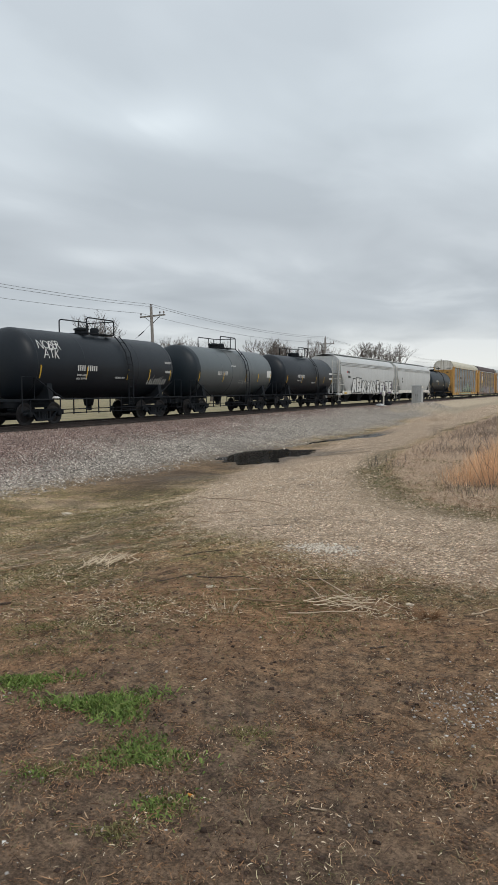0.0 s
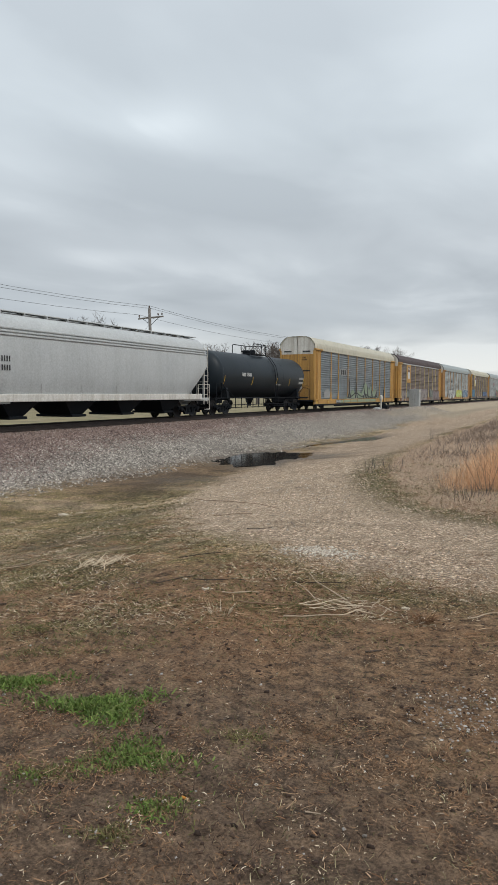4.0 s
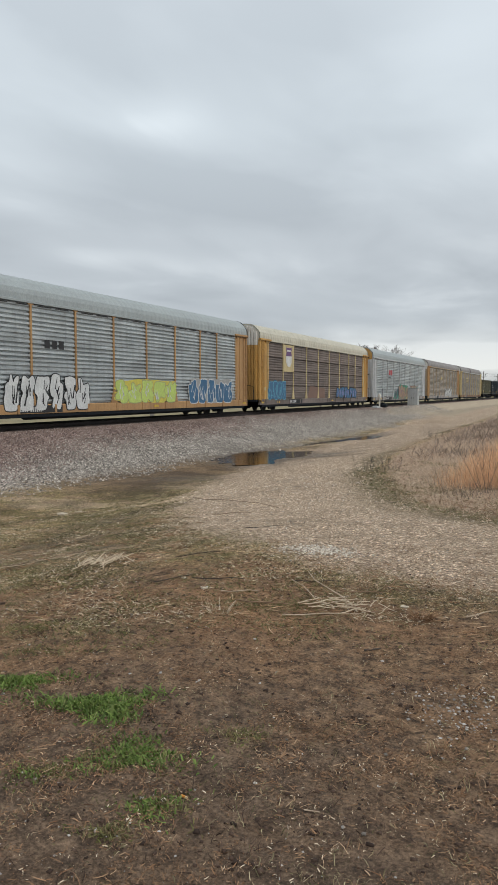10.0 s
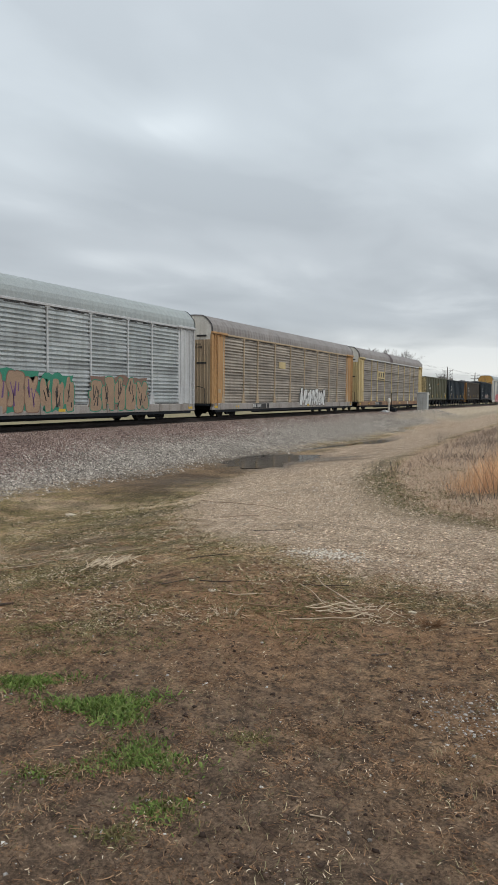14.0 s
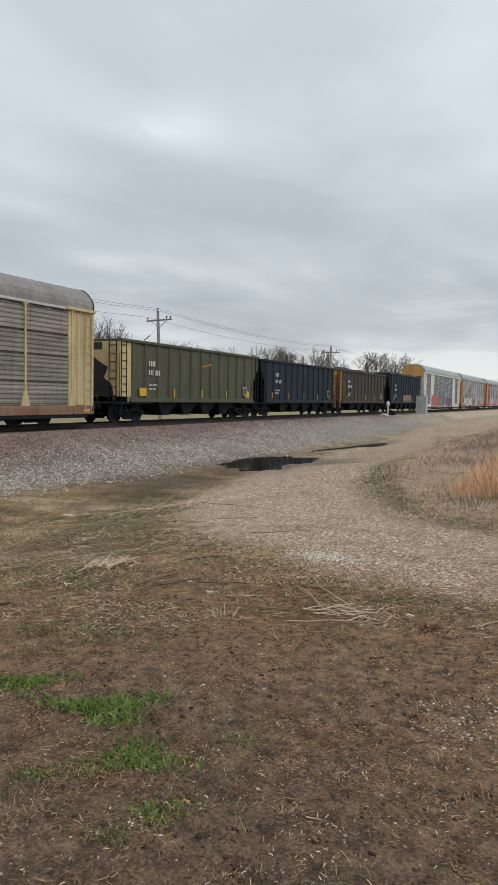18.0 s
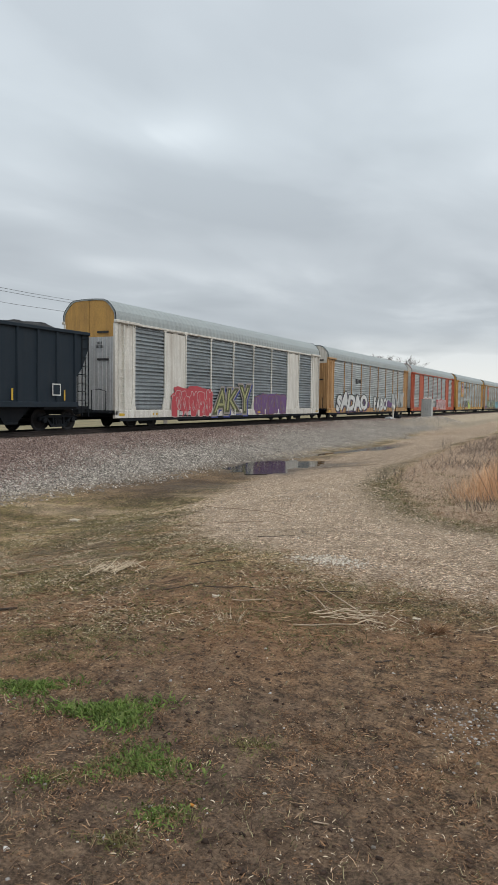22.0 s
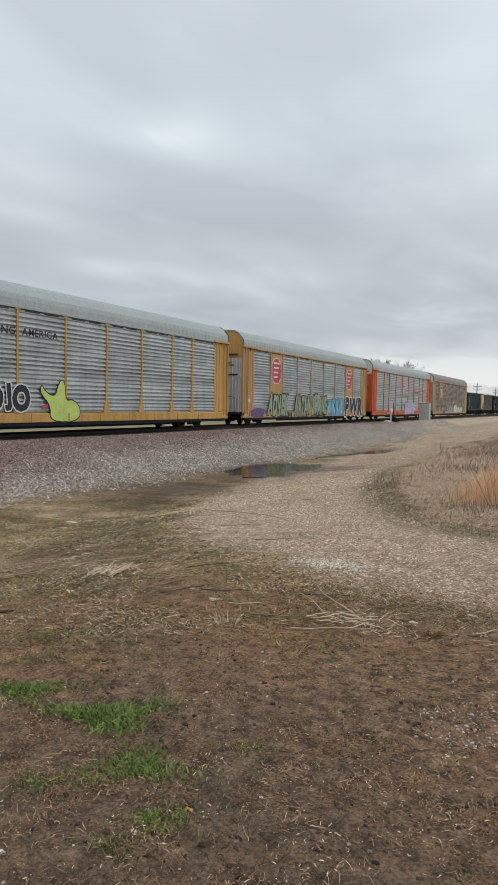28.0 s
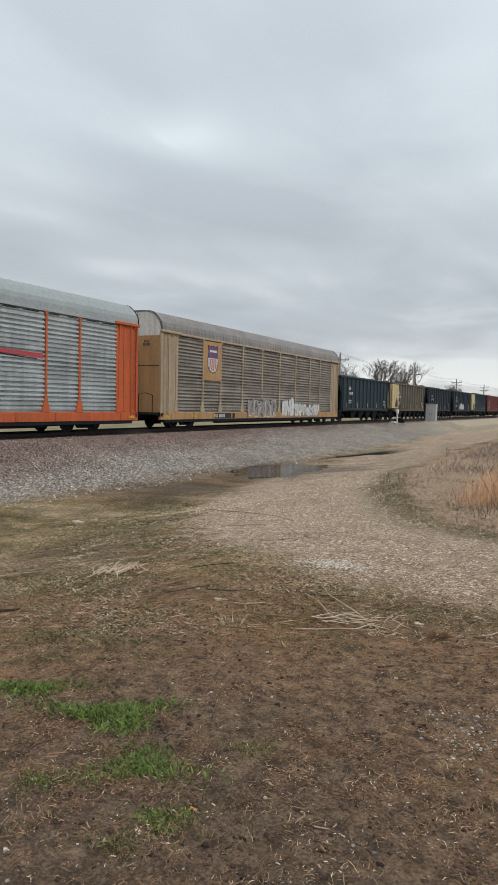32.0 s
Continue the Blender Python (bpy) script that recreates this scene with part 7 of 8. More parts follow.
def blades(name, x, y, length, lift, radius, bend, mat, label, category, turn=None, dz=0.0):
    """Many thin tapered stems in one mesh; lift: 0 lies flat, 1 stands."""
    n = len(x)
    z = lie(x, y) + dz
    a = RS.uniform(0, 2 * np.pi, n) if turn is None else turn
    el = np.arcsin(np.clip(lift, 0, 0.999))
    d = np.stack([np.cos(a) * np.cos(el), np.sin(a) * np.cos(el), np.sin(el)], 1)
    side = np.stack([-np.sin(a), np.cos(a), np.zeros(n)], 1)
    up = np.cross(d, side)
    p0 = np.stack([x, y, z], 1)
    off = side * (bend * RS.uniform(-1, 1, n))[:, None] + np.array([0, 0, 1.0]) * (np.abs(bend) * RS.uniform(-0.2, 0.6, n))[:, None]
    p1 = p0 + d * (length * 0.5)[:, None] + off * (length * 0.5)[:, None]
    p2 = p0 + d * length[:, None] + side * (bend * RS.uniform(-1, 1, n) * length)[:, None] - np.array([0, 0, 1.0]) * (np.abs(bend) * lift * 0.6 * length)[:, None]
    p2[:, 2] = np.maximum(p2[:, 2], z + 0.002)
    tri = [(math.cos(2 * math.pi * k / 3), math.sin(2 * math.pi * k / 3)) for k in range(3)]
    vs = []
    for p, f in ((p0, 1.0), (p1, 0.85)):
        for c, s in tri:
            vs.append(p + (side * c + up * s) * (radius * f)[:, None])
    vs.append(p2)
    V = np.stack(vs, 1).reshape(-1, 3)
    o = np.arange(n)[:, None, None] * 7
    quads = (np.array([[0, 1, 4, 3], [1, 2, 5, 4], [2, 0, 3, 5]])[None] + o).reshape(-1, 4)
    tris = (np.array([[3, 4, 6], [4, 5, 6], [5, 3, 6]])[None] + o).reshape(-1, 3)
    return tagged(new(name, fast_mesh(name, V, [quads, tris], mat)), label, category, kind="stuff")


def ribbons(name, x, y, length, lift, half, bend, mat, label, category, dz=0.0, plain=False):
    """Many short flat bits of straw or leaf in one mesh, curled and turned every way."""
    n = len(x)
    z = lie(x, y) + dz
    a, el = RS.uniform(0, 2 * np.pi, n), np.arcsin(np.clip(lift, 0, 0.999))
    d = np.stack([np.cos(a) * np.cos(el), np.sin(a) * np.cos(el), np.sin(el)], 1)
    side = np.stack([-np.sin(a), np.cos(a), np.zeros(n)], 1)
    up = np.cross(d, side)
    roll = RS.uniform(-1.1, 1.1, n)
    w = (side * np.cos(roll)[:, None] + up * np.sin(roll)[:, None]) * half[:, None]
    curl = (side * RS.uniform(-1, 1, n)[:, None] + np.array([0, 0, 1.0]) * RS.uniform(-0.3, 0.8, n)[:, None]) * (bend * length)[:, None]
    p0 = np.stack([x, y, z], 1)
    p1, p2, p3 = p0 + d * (length * 0.35)[:, None] + curl * 0.55, p0 + d * (length * 0.7)[:, None] + curl * 0.6, p0 + d * length[:, None]
    for p in (p1, p2, p3):
        p[:, 2] = np.maximum(p[:, 2], z + 0.001)
    V = np.stack([p0 - w, p0 + w, p1 - w, p1 + w, p2 - w * 0.8, p2 + w * 0.8, p3], 1).reshape(-1, 3)
    o = np.arange(n)[:, None, None] * 7
    quads = (np.array([[0, 1, 5, 4]] if plain else [[0, 1, 3, 2], [2, 3, 5, 4]])[None] + o).reshape(-1, 4)
    tris = (np.array([[4, 5, 6]])[None] + o).reshape(-1, 3)
    return tagged(new(name, fast_mesh(name, V, [quads, tris], mat)), label, category, kind="stuff")


def rocks(name, x, y, size, mat, label, category, sink=0.3):
    """Many small angular stones in one mesh."""
    n = len(x)
    base = np.array([[1, 0, 0], [-0.5, 0.87, 0], [-0.5, -0.87, 0], [0.45, 0.45, 0.75], [-0.6, 0.05, 0.8], [0.3, -0.55, 0.7], [0, 0, -0.6]], float)
    V = base[None] * (1 + RS.uniform(-0.3, 0.3, (n, 7, 3)))
    V *= (size[:, None] * np.stack([RS.uniform(0.7, 1.25, n), RS.uniform(0.7, 1.25, n), RS.uniform(0.45, 0.85, n)], 1))[:, None, :]
    a = RS.uniform(0, 2 * np.pi, n)
    c, s = np.cos(a)[:, None], np.sin(a)[:, None]
    X, Y = V[:, :, 0] * c - V[:, :, 1] * s, V[:, :, 0] * s + V[:, :, 1] * c
    V = np.stack([X + x[:, None], Y + y[:, None], V[:, :, 2] + (lie(x, y) + size * (0.3 - sink))[:, None]], 2).reshape(-1, 3)
    f = np.array([[0, 1, 3], [1, 4, 3], [1, 2, 4], [2, 5, 4], [2, 0, 5], [0, 3, 5], [3, 4, 5], [1, 0, 6], [2, 1, 6], [0, 2, 6]])
    F = (f[None] + np.arange(n)[:, None, None] * 7).reshape(-1, 3)
    return tagged(new(name, fast_mesh(name, V, F, mat)), label, category, kind="stuff")


def chips(name, x, y, size, mat, label, category):
    """Very many small angular stones, each a lopsided four-sided peak half sunk in the ground."""
    n = len(x)
    base = np.array([[1, 0, -0.35], [0, 1, -0.35], [-1, 0, -0.35], [0, -1, -0.35], [0, 0, 0.85]], float)
    V = base[None] + RS.uniform(-0.38, 0.38, (n, 5, 3))
    V *= (size[:, None] * np.stack([RS.uniform(0.7, 1.2, n), RS.uniform(0.7, 1.2, n), RS.uniform(0.6, 1.1, n)], 1))[:, None, :]
    a = RS.uniform(0, 2 * np.pi, n)
    c, s = np.cos(a)[:, None], np.sin(a)[:, None]
    X, Y = V[:, :, 0] * c - V[:, :, 1] * s, V[:, :, 0] * s + V[:, :, 1] * c
    V = np.stack([X + x[:, None], Y + y[:, None], V[:, :, 2] + lie(x, y)[:, None]], 2).reshape(-1, 3)
    F = (np.array([[0, 1, 4], [1, 2, 4], [2, 3, 4], [3, 0, 4]])[None] + np.arange(n)[:, None, None] * 5).reshape(-1, 3)
    return tagged(new(name, fast_mesh(name, V, F, mat)), label, category, kind="stuff")


def fan(n, d0, d1, power=1.0, a0=-8, a1=62):
    """Places strewn over the ground before the camera."""
    u = RS.uniform(0, 1, n)
    d = (d0 ** (2 - power) + u * (d1 ** (2 - power) - d0 ** (2 - power))) ** (1 / (2 - power)) if power != 2 else d0 * (d1 / d0) ** u
    a = np.radians(RS.uniform(a0, a1, n))
    return -np.sin(a) * d, np.cos(a) * d


def clumped(x, y, scale, cut, seed):
    """Thins places out into patches."""
    v = np.array([noise.noise((a * scale, b * scale, seed)) + 0.5 * noise.noise((a * scale * 2.7, b * scale * 2.7, seed)) for a, b in zip(x, y)])
    k = v + RS.uniform(-0.35, 0.35, len(x)) > cut
    return x[k], y[k]


STRAW = stuff_mat("dead_straw", ((0.086, 0.046, 0.027), (0.270, 0.150, 0.081), (0.389, 0.240, 0.138), (0.130, 0.070, 0.040), (0.335, 0.190, 0.103), (0.194, 0.105, 0.059), (0.562, 0.390, 0.244)), 0.85)
THATCH = stuff_mat("thin_turf_thatch", ((0.045, 0.042, 0.017), (0.342, 0.271, 0.153), (0.090, 0.085, 0.032), (0.558, 0.475, 0.297), (0.063, 0.059, 0.024), (0.216, 0.171, 0.089)), 0.9)
PEBBLE = stuff_mat("pale_pebbles", ((0.16, 0.14, 0.12), (0.34, 0.31, 0.28), (0.55, 0.53, 0.50), (0.24, 0.21, 0.19), (0.68, 0.66, 0.62)), 0.8)
CLOD = stuff_mat("earth_clods", ((0.034, 0.022, 0.017), (0.075, 0.047, 0.034), (0.115, 0.074, 0.053)), 0.95)
GRAVEL = stuff_mat("drive_gravel", ((0.165, 0.116, 0.082), (0.400, 0.298, 0.209), (0.563, 0.433, 0.314), (0.282, 0.208, 0.142), (0.470, 0.355, 0.252), (0.775, 0.641, 0.482)), 0.85)
BALLAST = stuff_mat("ballast_stone", ((0.048, 0.042, 0.037), (0.209, 0.184, 0.160), (0.380, 0.338, 0.294), (0.114, 0.099, 0.084), (0.275, 0.239, 0.206), (0.627, 0.562, 0.487), (0.085, 0.072, 0.060)), 0.85, scale=0.5)
BALLAST_RED = stuff_mat("brown_ballast_stone", ((0.045, 0.028, 0.023), (0.15, 0.098, 0.08), (0.29, 0.21, 0.18), (0.085, 0.056, 0.047), (0.44, 0.36, 0.32)), 0.85, scale=0.5)
GREEN = stuff_mat("green_grass", ((0.05, 0.085, 0.018), (0.115, 0.18, 0.036), (0.18, 0.245, 0.06), (0.07, 0.115, 0.024), (0.21, 0.23, 0.08)), 0.7)
OLIVE_GRASS = stuff_mat("olive_grass", ((0.075, 0.08, 0.026), (0.14, 0.135, 0.045), (0.22, 0.19, 0.085), (0.10, 0.09, 0.042), (0.30, 0.235, 0.13)), 0.8)
RUSSET = stuff_mat("russet_tall_grass", ((0.58, 0.32, 0.17), (0.76, 0.46, 0.26), (0.82, 0.56, 0.36), (0.52, 0.29, 0.16), (0.74, 0.50, 0.31)), 0.85)
WEED = stuff_mat("grey_brown_weeds", ((0.12, 0.09, 0.072), (0.23, 0.18, 0.145), (0.34, 0.265, 0.21), (0.16, 0.122, 0.1)), 0.9)
DRY = stuff_mat("dry_field_grass", ((0.24, 0.165, 0.112), (0.43, 0.305, 0.21), (0.60, 0.455, 0.33), (0.31, 0.205, 0.15), (0.51, 0.335, 0.23)), 0.9)

def sparse_near(x, y, keep):
    """Thins the bits out on the smooth darker soil close to the camera."""
    d = np.hypot(x + 0.9, y - 1.4)
    k = RS.uniform(0, 1, len(x)) < keep + (1 - keep) * sm(0.7, 1.9, d)
    return x[k], y[k]


x, y = fan(250000, 1.6, 7.5, 1.45)
x, y = clumped(x, y, 4.0, 0.08, 1)
x, y = clumped(x, y, 1.1, -0.3, 2)
x, y = sparse_near(x, y, 0.35)
n = len(x)
ribbons("straw_litter", x, y, 0.006 + 0.032 * RS.uniform(0, 1, n) ** 2.4, RS.uniform(0.0, 0.5, n), RS.uniform(0.0008, 0.0022, n), RS.uniform(0, 0.5, n), STRAW, "short curled bits of dead straw strewn over earth", "straw", dz=0.003)
x, y = fan(9000, 1.6, 6.5, 1.5)
x, y = clumped(x, y, 2.2, 0.05, 61)
x, y = sparse_near(x, y, 0.5)
n = len(x)
ribbons("broken_stems", x, y, RS.uniform(0.02, 0.075, n), RS.uniform(0.0, 0.35, n), RS.uniform(0.0009, 0.002, n), RS.uniform(0.05, 0.5, n), STRAW, "longer broken stems lying on bare earth", "stems", dz=0.006)
x, y = fan(5000, 1.6, 6.0, 1.5)
x, y = clumped(x, y, 1.6, 0.0, 62)
n = len(x)
ribbons("dark_twigs", x, y, RS.uniform(0.02, 0.06, n), RS.uniform(0.0, 0.5, n), RS.uniform(0.001, 0.0022, n), RS.uniform(0.1, 0.6, n), CLOD, "dark wet bits of twig and root on earth", "twigs", dz=0.005)
x, y = fan(16000, 1.6, 6.5, 1.5)
x, y = clumped(x, y, 3.3, 0.15, 9)
n = len(x)
ribbons("dead_weeds", x, y, RS.uniform(0.012, 0.045, n), RS.uniform(0.1, 0.9, n), RS.uniform(0.0008, 0.0018, n), RS.uniform(0.1, 0.8, n), THATCH, "wisps of dead weed on bare earth", "weeds")
x, y = fan(250000, 4.75, 17.0, 1.45)
keep = (gravel_mask(x, y) + RS.uniform(-0.3, 0.3, len(x)) < 0.42) & (x > -13.0)
x, y = clumped(x[keep], y[keep], 0.9, 0.06, 3)
x, y = clumped(x, y, 3.1, 0.08, 4)
n = len(x)
far = np.clip(np.hypot(x, y) / 7.0, 0.7, 2.2)
ribbons("turf", x, y, RS.uniform(0.02, 0.075, n), RS.uniform(0.0, 0.6, n), RS.uniform(0.0010, 0.003, n) * far, RS.uniform(0, 0.6, n), THATCH, "thin dead turf of olive and tan stems", "turf")
x, y = fan(90000, 4.4, 16.0, 1.4)
keep = (gravel_mask(x, y) + RS.uniform(-0.3, 0.3, len(x)) < 0.45) & (x > -12.5)
x, y = clumped(x[keep], y[keep], 0.7, 0.15, 41)
n = len(x)
ribbons("green_turf", x, y, RS.uniform(0.015, 0.05, n), RS.uniform(0.1, 0.8, n), RS.uniform(0.0015, 0.004, n), RS.uniform(0, 0.6, n), OLIVE_GRASS, "olive green blades in the thin turf", "grass", plain=True)
x, y = fan(20000, 4.7, 11.0, 1.25)
keep = gravel_mask(x, y) + RS.uniform(-0.2, 0.2, len(x)) < 0.5
x, y = clumped(x[keep], y[keep], 1.2, 0.05, 5)
n = len(x)
ribbons("long_straw", x, y, RS.uniform(0.05, 0.2, n), RS.uniform(0.0, 0.12, n), RS.uniform(0.0012, 0.003, n), RS.uniform(0, 0.3, n), STRAW, "longer pale straw lying on turf", "straw", dz=0.008)
x, y = fan(9000, 1.6, 6.5, 1.5)
x, y = clumped(x, y, 2.6, 0.12, 63)
n = len(x)
rocks("earth_clods", x, y, 0.003 + 0.014 * RS.uniform(0, 1, n) ** 3, CLOD, "small crumbs of dark earth", "earth")
x, y = fan(15000, 1.6, 8.0, 1.5)
x, y = clumped(x, y, 2.4, 0.0, 21)
n = len(x)
rocks("litter_crumbs", x, y, RS.uniform(0.0012, 0.0045, n), STRAW, "crumbs of straw and leaf on earth", "litter", 0.0)
x, y = fan(3600, 1.6, 9.0, 1.5)
x, y = clumped(x, y, 0.8, 0.0, 12)
n = len(x)
rocks("pebbles", x, y, 0.0025 + 0.011 * RS.uniform(0, 1, n) ** 4, PEBBLE, "scattered pale pebbles and bits of stone", "pebbles")
x, y = fan(150000, 5.5, 22.0, 1.6)
k = gravel_mask(x, y) + RS.uniform(-0.28, 0.28, len(x)) > 0.54
x, y = x[k], y[k]
n = len(x)
chips("drive_stones", x, y, (0.004 + 0.011 * RS.uniform(0, 1, n) ** 2) * np.clip(np.hypot(x, y) / 8, 0.8, 1.8), GRAVEL, "loose tan and grey stones on the drive", "gravel")
u = RS.normal(0.45, 0.38, 620)
x, y = -2.58 + 0.5 * u + RS.normal(0, 0.05, 620), 6.62 + 0.05 * u + RS.normal(0, 0.11, 620)
rocks("white_stones", x, y, RS.uniform(0.005, 0.018, 620), stuff_mat("white_limestone", ((0.40, 0.35, 0.29), (0.78, 0.71, 0.61), (0.6, 0.53, 0.44), (0.28, 0.23, 0.18)), 0.8), "spill of white limestone chips", "stones", 0.1)
p = 11.6 + 8.8 * RS.uniform(0, 1, 120000) ** 0.72
y = 12 + 62 * RS.uniform(0, 1, 120000) ** 1.5
keep = p > 12.5 + RS.normal(0, 0.55, 120000) + 0.5 * np.sin(y * 0.6)
p, y = p[keep], y[keep]
edge = RS.uniform(15.4, 18.6, len(p)) + 0.8 * np.sin(y * 0.35) - 1.6 * (1 - sm(14, 34, y)) + 1.8 * sm(30, 55, y)
for nm, k, mt, txt in (("ballast_stones", p < edge, BALLAST, "grey crushed ballast stones on the embankment"), ("stained_ballast_stones", p >= edge, BALLAST_RED, "rust-stained ballast stones beside the rail")):
    chips(nm, -p[k], y[k], RS.uniform(0.02, 0.05, k.sum()), mt, txt, "ballast")

n = 3000
y = RS.uniform(8.2, 15.0, n)
x = verge(y) + RS.normal(0.25, 0.22, n)
ribbons("verge_grass", x, y, RS.uniform(0.02, 0.06, n), RS.uniform(0.05, 0.6, n), RS.uniform(0.0015, 0.0035, n), RS.uniform(0, 0.6, n), OLIVE_GRASS, "olive grass along the edge of the drive", "grass")

PALE_BITS = stuff_mat("pale_straw_bits", ((0.42, 0.33, 0.23), (0.66, 0.54, 0.39), (0.56, 0.44, 0.31), (0.74, 0.65, 0.51)), 0.85)
x, y = fan(7000, 1.6, 6.5, 1.5)
x, y = clumped(x, y, 3.0, 0.05, 51)
n = len(x)
ribbons("pale_bits", x, y, 0.006 + 0.02 * RS.uniform(0, 1, n) ** 1.6, RS.uniform(0.0, 0.4, n), RS.uniform(0.0009, 0.0022, n), RS.uniform(0, 0.5, n), PALE_BITS, "pale broken bits of straw and leaf", "straw", dz=0.005)
x, y = fan(46000, 4.9, 15.0, 1.4)
keep = (gravel_mask(x, y) + RS.uniform(-0.3, 0.3, len(x)) < 0.5) & (x > -12.5)
x, y = clumped(x[keep], y[keep], 1.3, 0.14, 52)
n = len(x)
ribbons("pale_turf_straw", x, y, RS.uniform(0.015, 0.055, n), RS.uniform(0.0, 0.45, n), RS.uniform(0.0013, 0.003, n) * np.clip(np.hypot(x, y) / 7, 0.8, 2.0), RS.uniform(0, 0.5, n), PALE_BITS, "pale dead stems lying in the turf", "straw", dz=0.012, plain=True)
x, y = fan(14000, 5.6, 18.0, 1.5)
k = gravel_mask(x, y) + RS.uniform(-0.35, 0.35, len(x)) > 0.55
x, y = x[k], y[k]
n = len(x)
chips("pale_drive_stones", x, y, (0.006 + 0.011 * RS.uniform(0, 1, n) ** 2) * np.clip(np.hypot(x, y) / 9, 0.8, 1.5), stuff_mat("pale_drive_stone", ((0.11, 0.09, 0.07), (0.56, 0.48, 0.39), (0.19, 0.15, 0.12), (0.42, 0.35, 0.28), (0.70, 0.63, 0.55)), 0.8), "paler and darker stones on the drive", "gravel")
x, y = RS.normal(-0.5, 0.17, 420), RS.normal(3.62, 0.2, 420)
rocks("pebble_spill", x, y, 0.003 + 0.010 * RS.uniform(0, 1, 420) ** 2.2, PEBBLE, "small spill of pale pebbles on bare earth", "pebbles")
n = 170
a = RS.uniform(0, 2 * np.pi, n)
blades("dead_tuft", -1.0 + 0.03 * np.cos(a), 4.95 + 0.03 * np.sin(a), RS.uniform(0.06, 0.16, n), RS.uniform(0.15, 0.8, n), RS.uniform(0.001, 0.0022, n), RS.uniform(0, 0.4, n), STRAW, "dead tuft of dry stems on bare earth", "grass tuft", turn=a)

n = 26
a = RS.uniform(0, 2 * np.pi, n)
blades("standing_stubble", -2.38 + 0.07 * np.cos(a), 4.52 + 0.05 * np.sin(a), RS.uniform(0.05, 0.13, n), RS.uniform(0.75, 0.99, n), RS.uniform(0.0012, 0.0022, n), RS.uniform(0, 0.3, n), PALE_BITS, "few pale dead stalks standing in bare earth", "stalks", turn=a)

# patches of green among the earth: middle, half sizes, stems, height, material
for gx, gyy, a, b, n, h, mt in ((-2.80, 2.93, 0.22, 0.11, 1500, 0.042, GREEN), (-2.20, 2.86, 0.23, 0.14, 2600, 0.055, GREEN), (-1.76, 2.53, 0.19, 0.13, 1300, 0.038, GREEN), (-1.8, 2.5, 0.25, 0.16, 700, 0.035, OLIVE_GRASS), (-2.06, 2.21, 0.13, 0.08, 160, 0.025, GREEN), (-2.0, 2.25, 0.2, 0.1, 400, 0.03, OLIVE_GRASS), (-1.47, 2.23, 0.13, 0.09, 330, 0.03, GREEN), (-1.45, 2.25, 0.18, 0.1, 400, 0.035, OLIVE_GRASS),
                                (-1.40, 2.92, 0.17, 0.12, 500, 0.03, OLIVE_GRASS), (-1.53, 2.03, 0.11, 0.06, 400, 0.03, OLIVE_GRASS), (-3.45, 3.72, 0.35, 0.16, 1200, 0.03, OLIVE_GRASS), (-2.05, 4.85, 0.6, 0.16, 1300, 0.035, OLIVE_GRASS), (-2.9, 4.5, 0.4, 0.15, 500, 0.03, OLIVE_GRASS), (-3.1, 3.35, 0.2, 0.1, 300, 0.03, OLIVE_GRASS)):
    u, v = RS.normal(0, 0.5, n), RS.normal(0, 0.5, n)
    w = 1 + 0.5 * np.sin(3 * np.arctan2(v, u) + gx * 9)
    ribbons("grass_patch", gx + 0.9 * a * u * w - 0.44 * b * v * w, gyy + 0.44 * a * u * w + 0.9 * b * v * w, RS.uniform(0.35, 0.95, n) * h, RS.uniform(0.2, 0.9, n), RS.uniform(0.0018, 0.0045, n) * (1.0 if mt is GREEN else 0.6), RS.uniform(0, 0.6, n), mt, "low patch of green grass in bare earth" if mt is GREEN else "thin olive grass in bare earth", "grass")

# dry grass beside the drive and the russet clump
n = 42000
x, y = RS.uniform(-7.0, 4.0, n), 9.2 + 34 * RS.uniform(0, 1, n) ** 1.6
k = x > verge(y) + RS.uniform(-0.1, 0.5, n)
x, y = x[k], y[k]
n = len(x)
ribbons("field_grass", x, y, RS.uniform(0.04, 0.2, n) * (0.5 + 0.5 * RS.uniform(0, 1, n)), RS.uniform(0.1, 0.9, n), RS.uniform(0.0015, 0.004, n), RS.uniform(0, 0.6, n), DRY, "rough dry brown grass beside the drive", "grass")
n = 9000
t = RS.uniform(0, 1, n) ** 0.8
x = -2.25 + 3.3 * t + RS.normal(0, 0.14, n)
y = 12.3 - 0.5 * t + 3.4 * RS.uniform(0, 1, n) ** 1.3 + RS.normal(0, 0.14, n)
ribbons("russet_grass", x, y, RS.uniform(0.3, 1.0, n) * (0.55 + 0.5 * sm(-2.1, -1.2, x)) * (0.85 + 0.15 * np.sin(x * 4 + y)), RS.uniform(0.8, 0.995, n), RS.uniform(0.0012, 0.003, n), RS.uniform(0, 0.16, n), RUSSET, "tall russet bunch grass", "grass")
n = 60000
x, y = RS.uniform(-7.5, 6.0, n), RS.uniform(17, 56, n)
k = x > verge(y) + 0.9 + RS.uniform(0, 1.8, n)
x, y = clumped(x[k], y[k], 0.35, -0.1, 31)
n = len(x)
ribbons("weed_thicket", x, y, RS.uniform(0.1, 0.36, n), RS.uniform(0.4, 0.97, n), RS.uniform(0.003, 0.007, n), RS.uniform(0, 0.4, n), WEED, "grey-brown dead weeds behind the dry grass", "weeds")


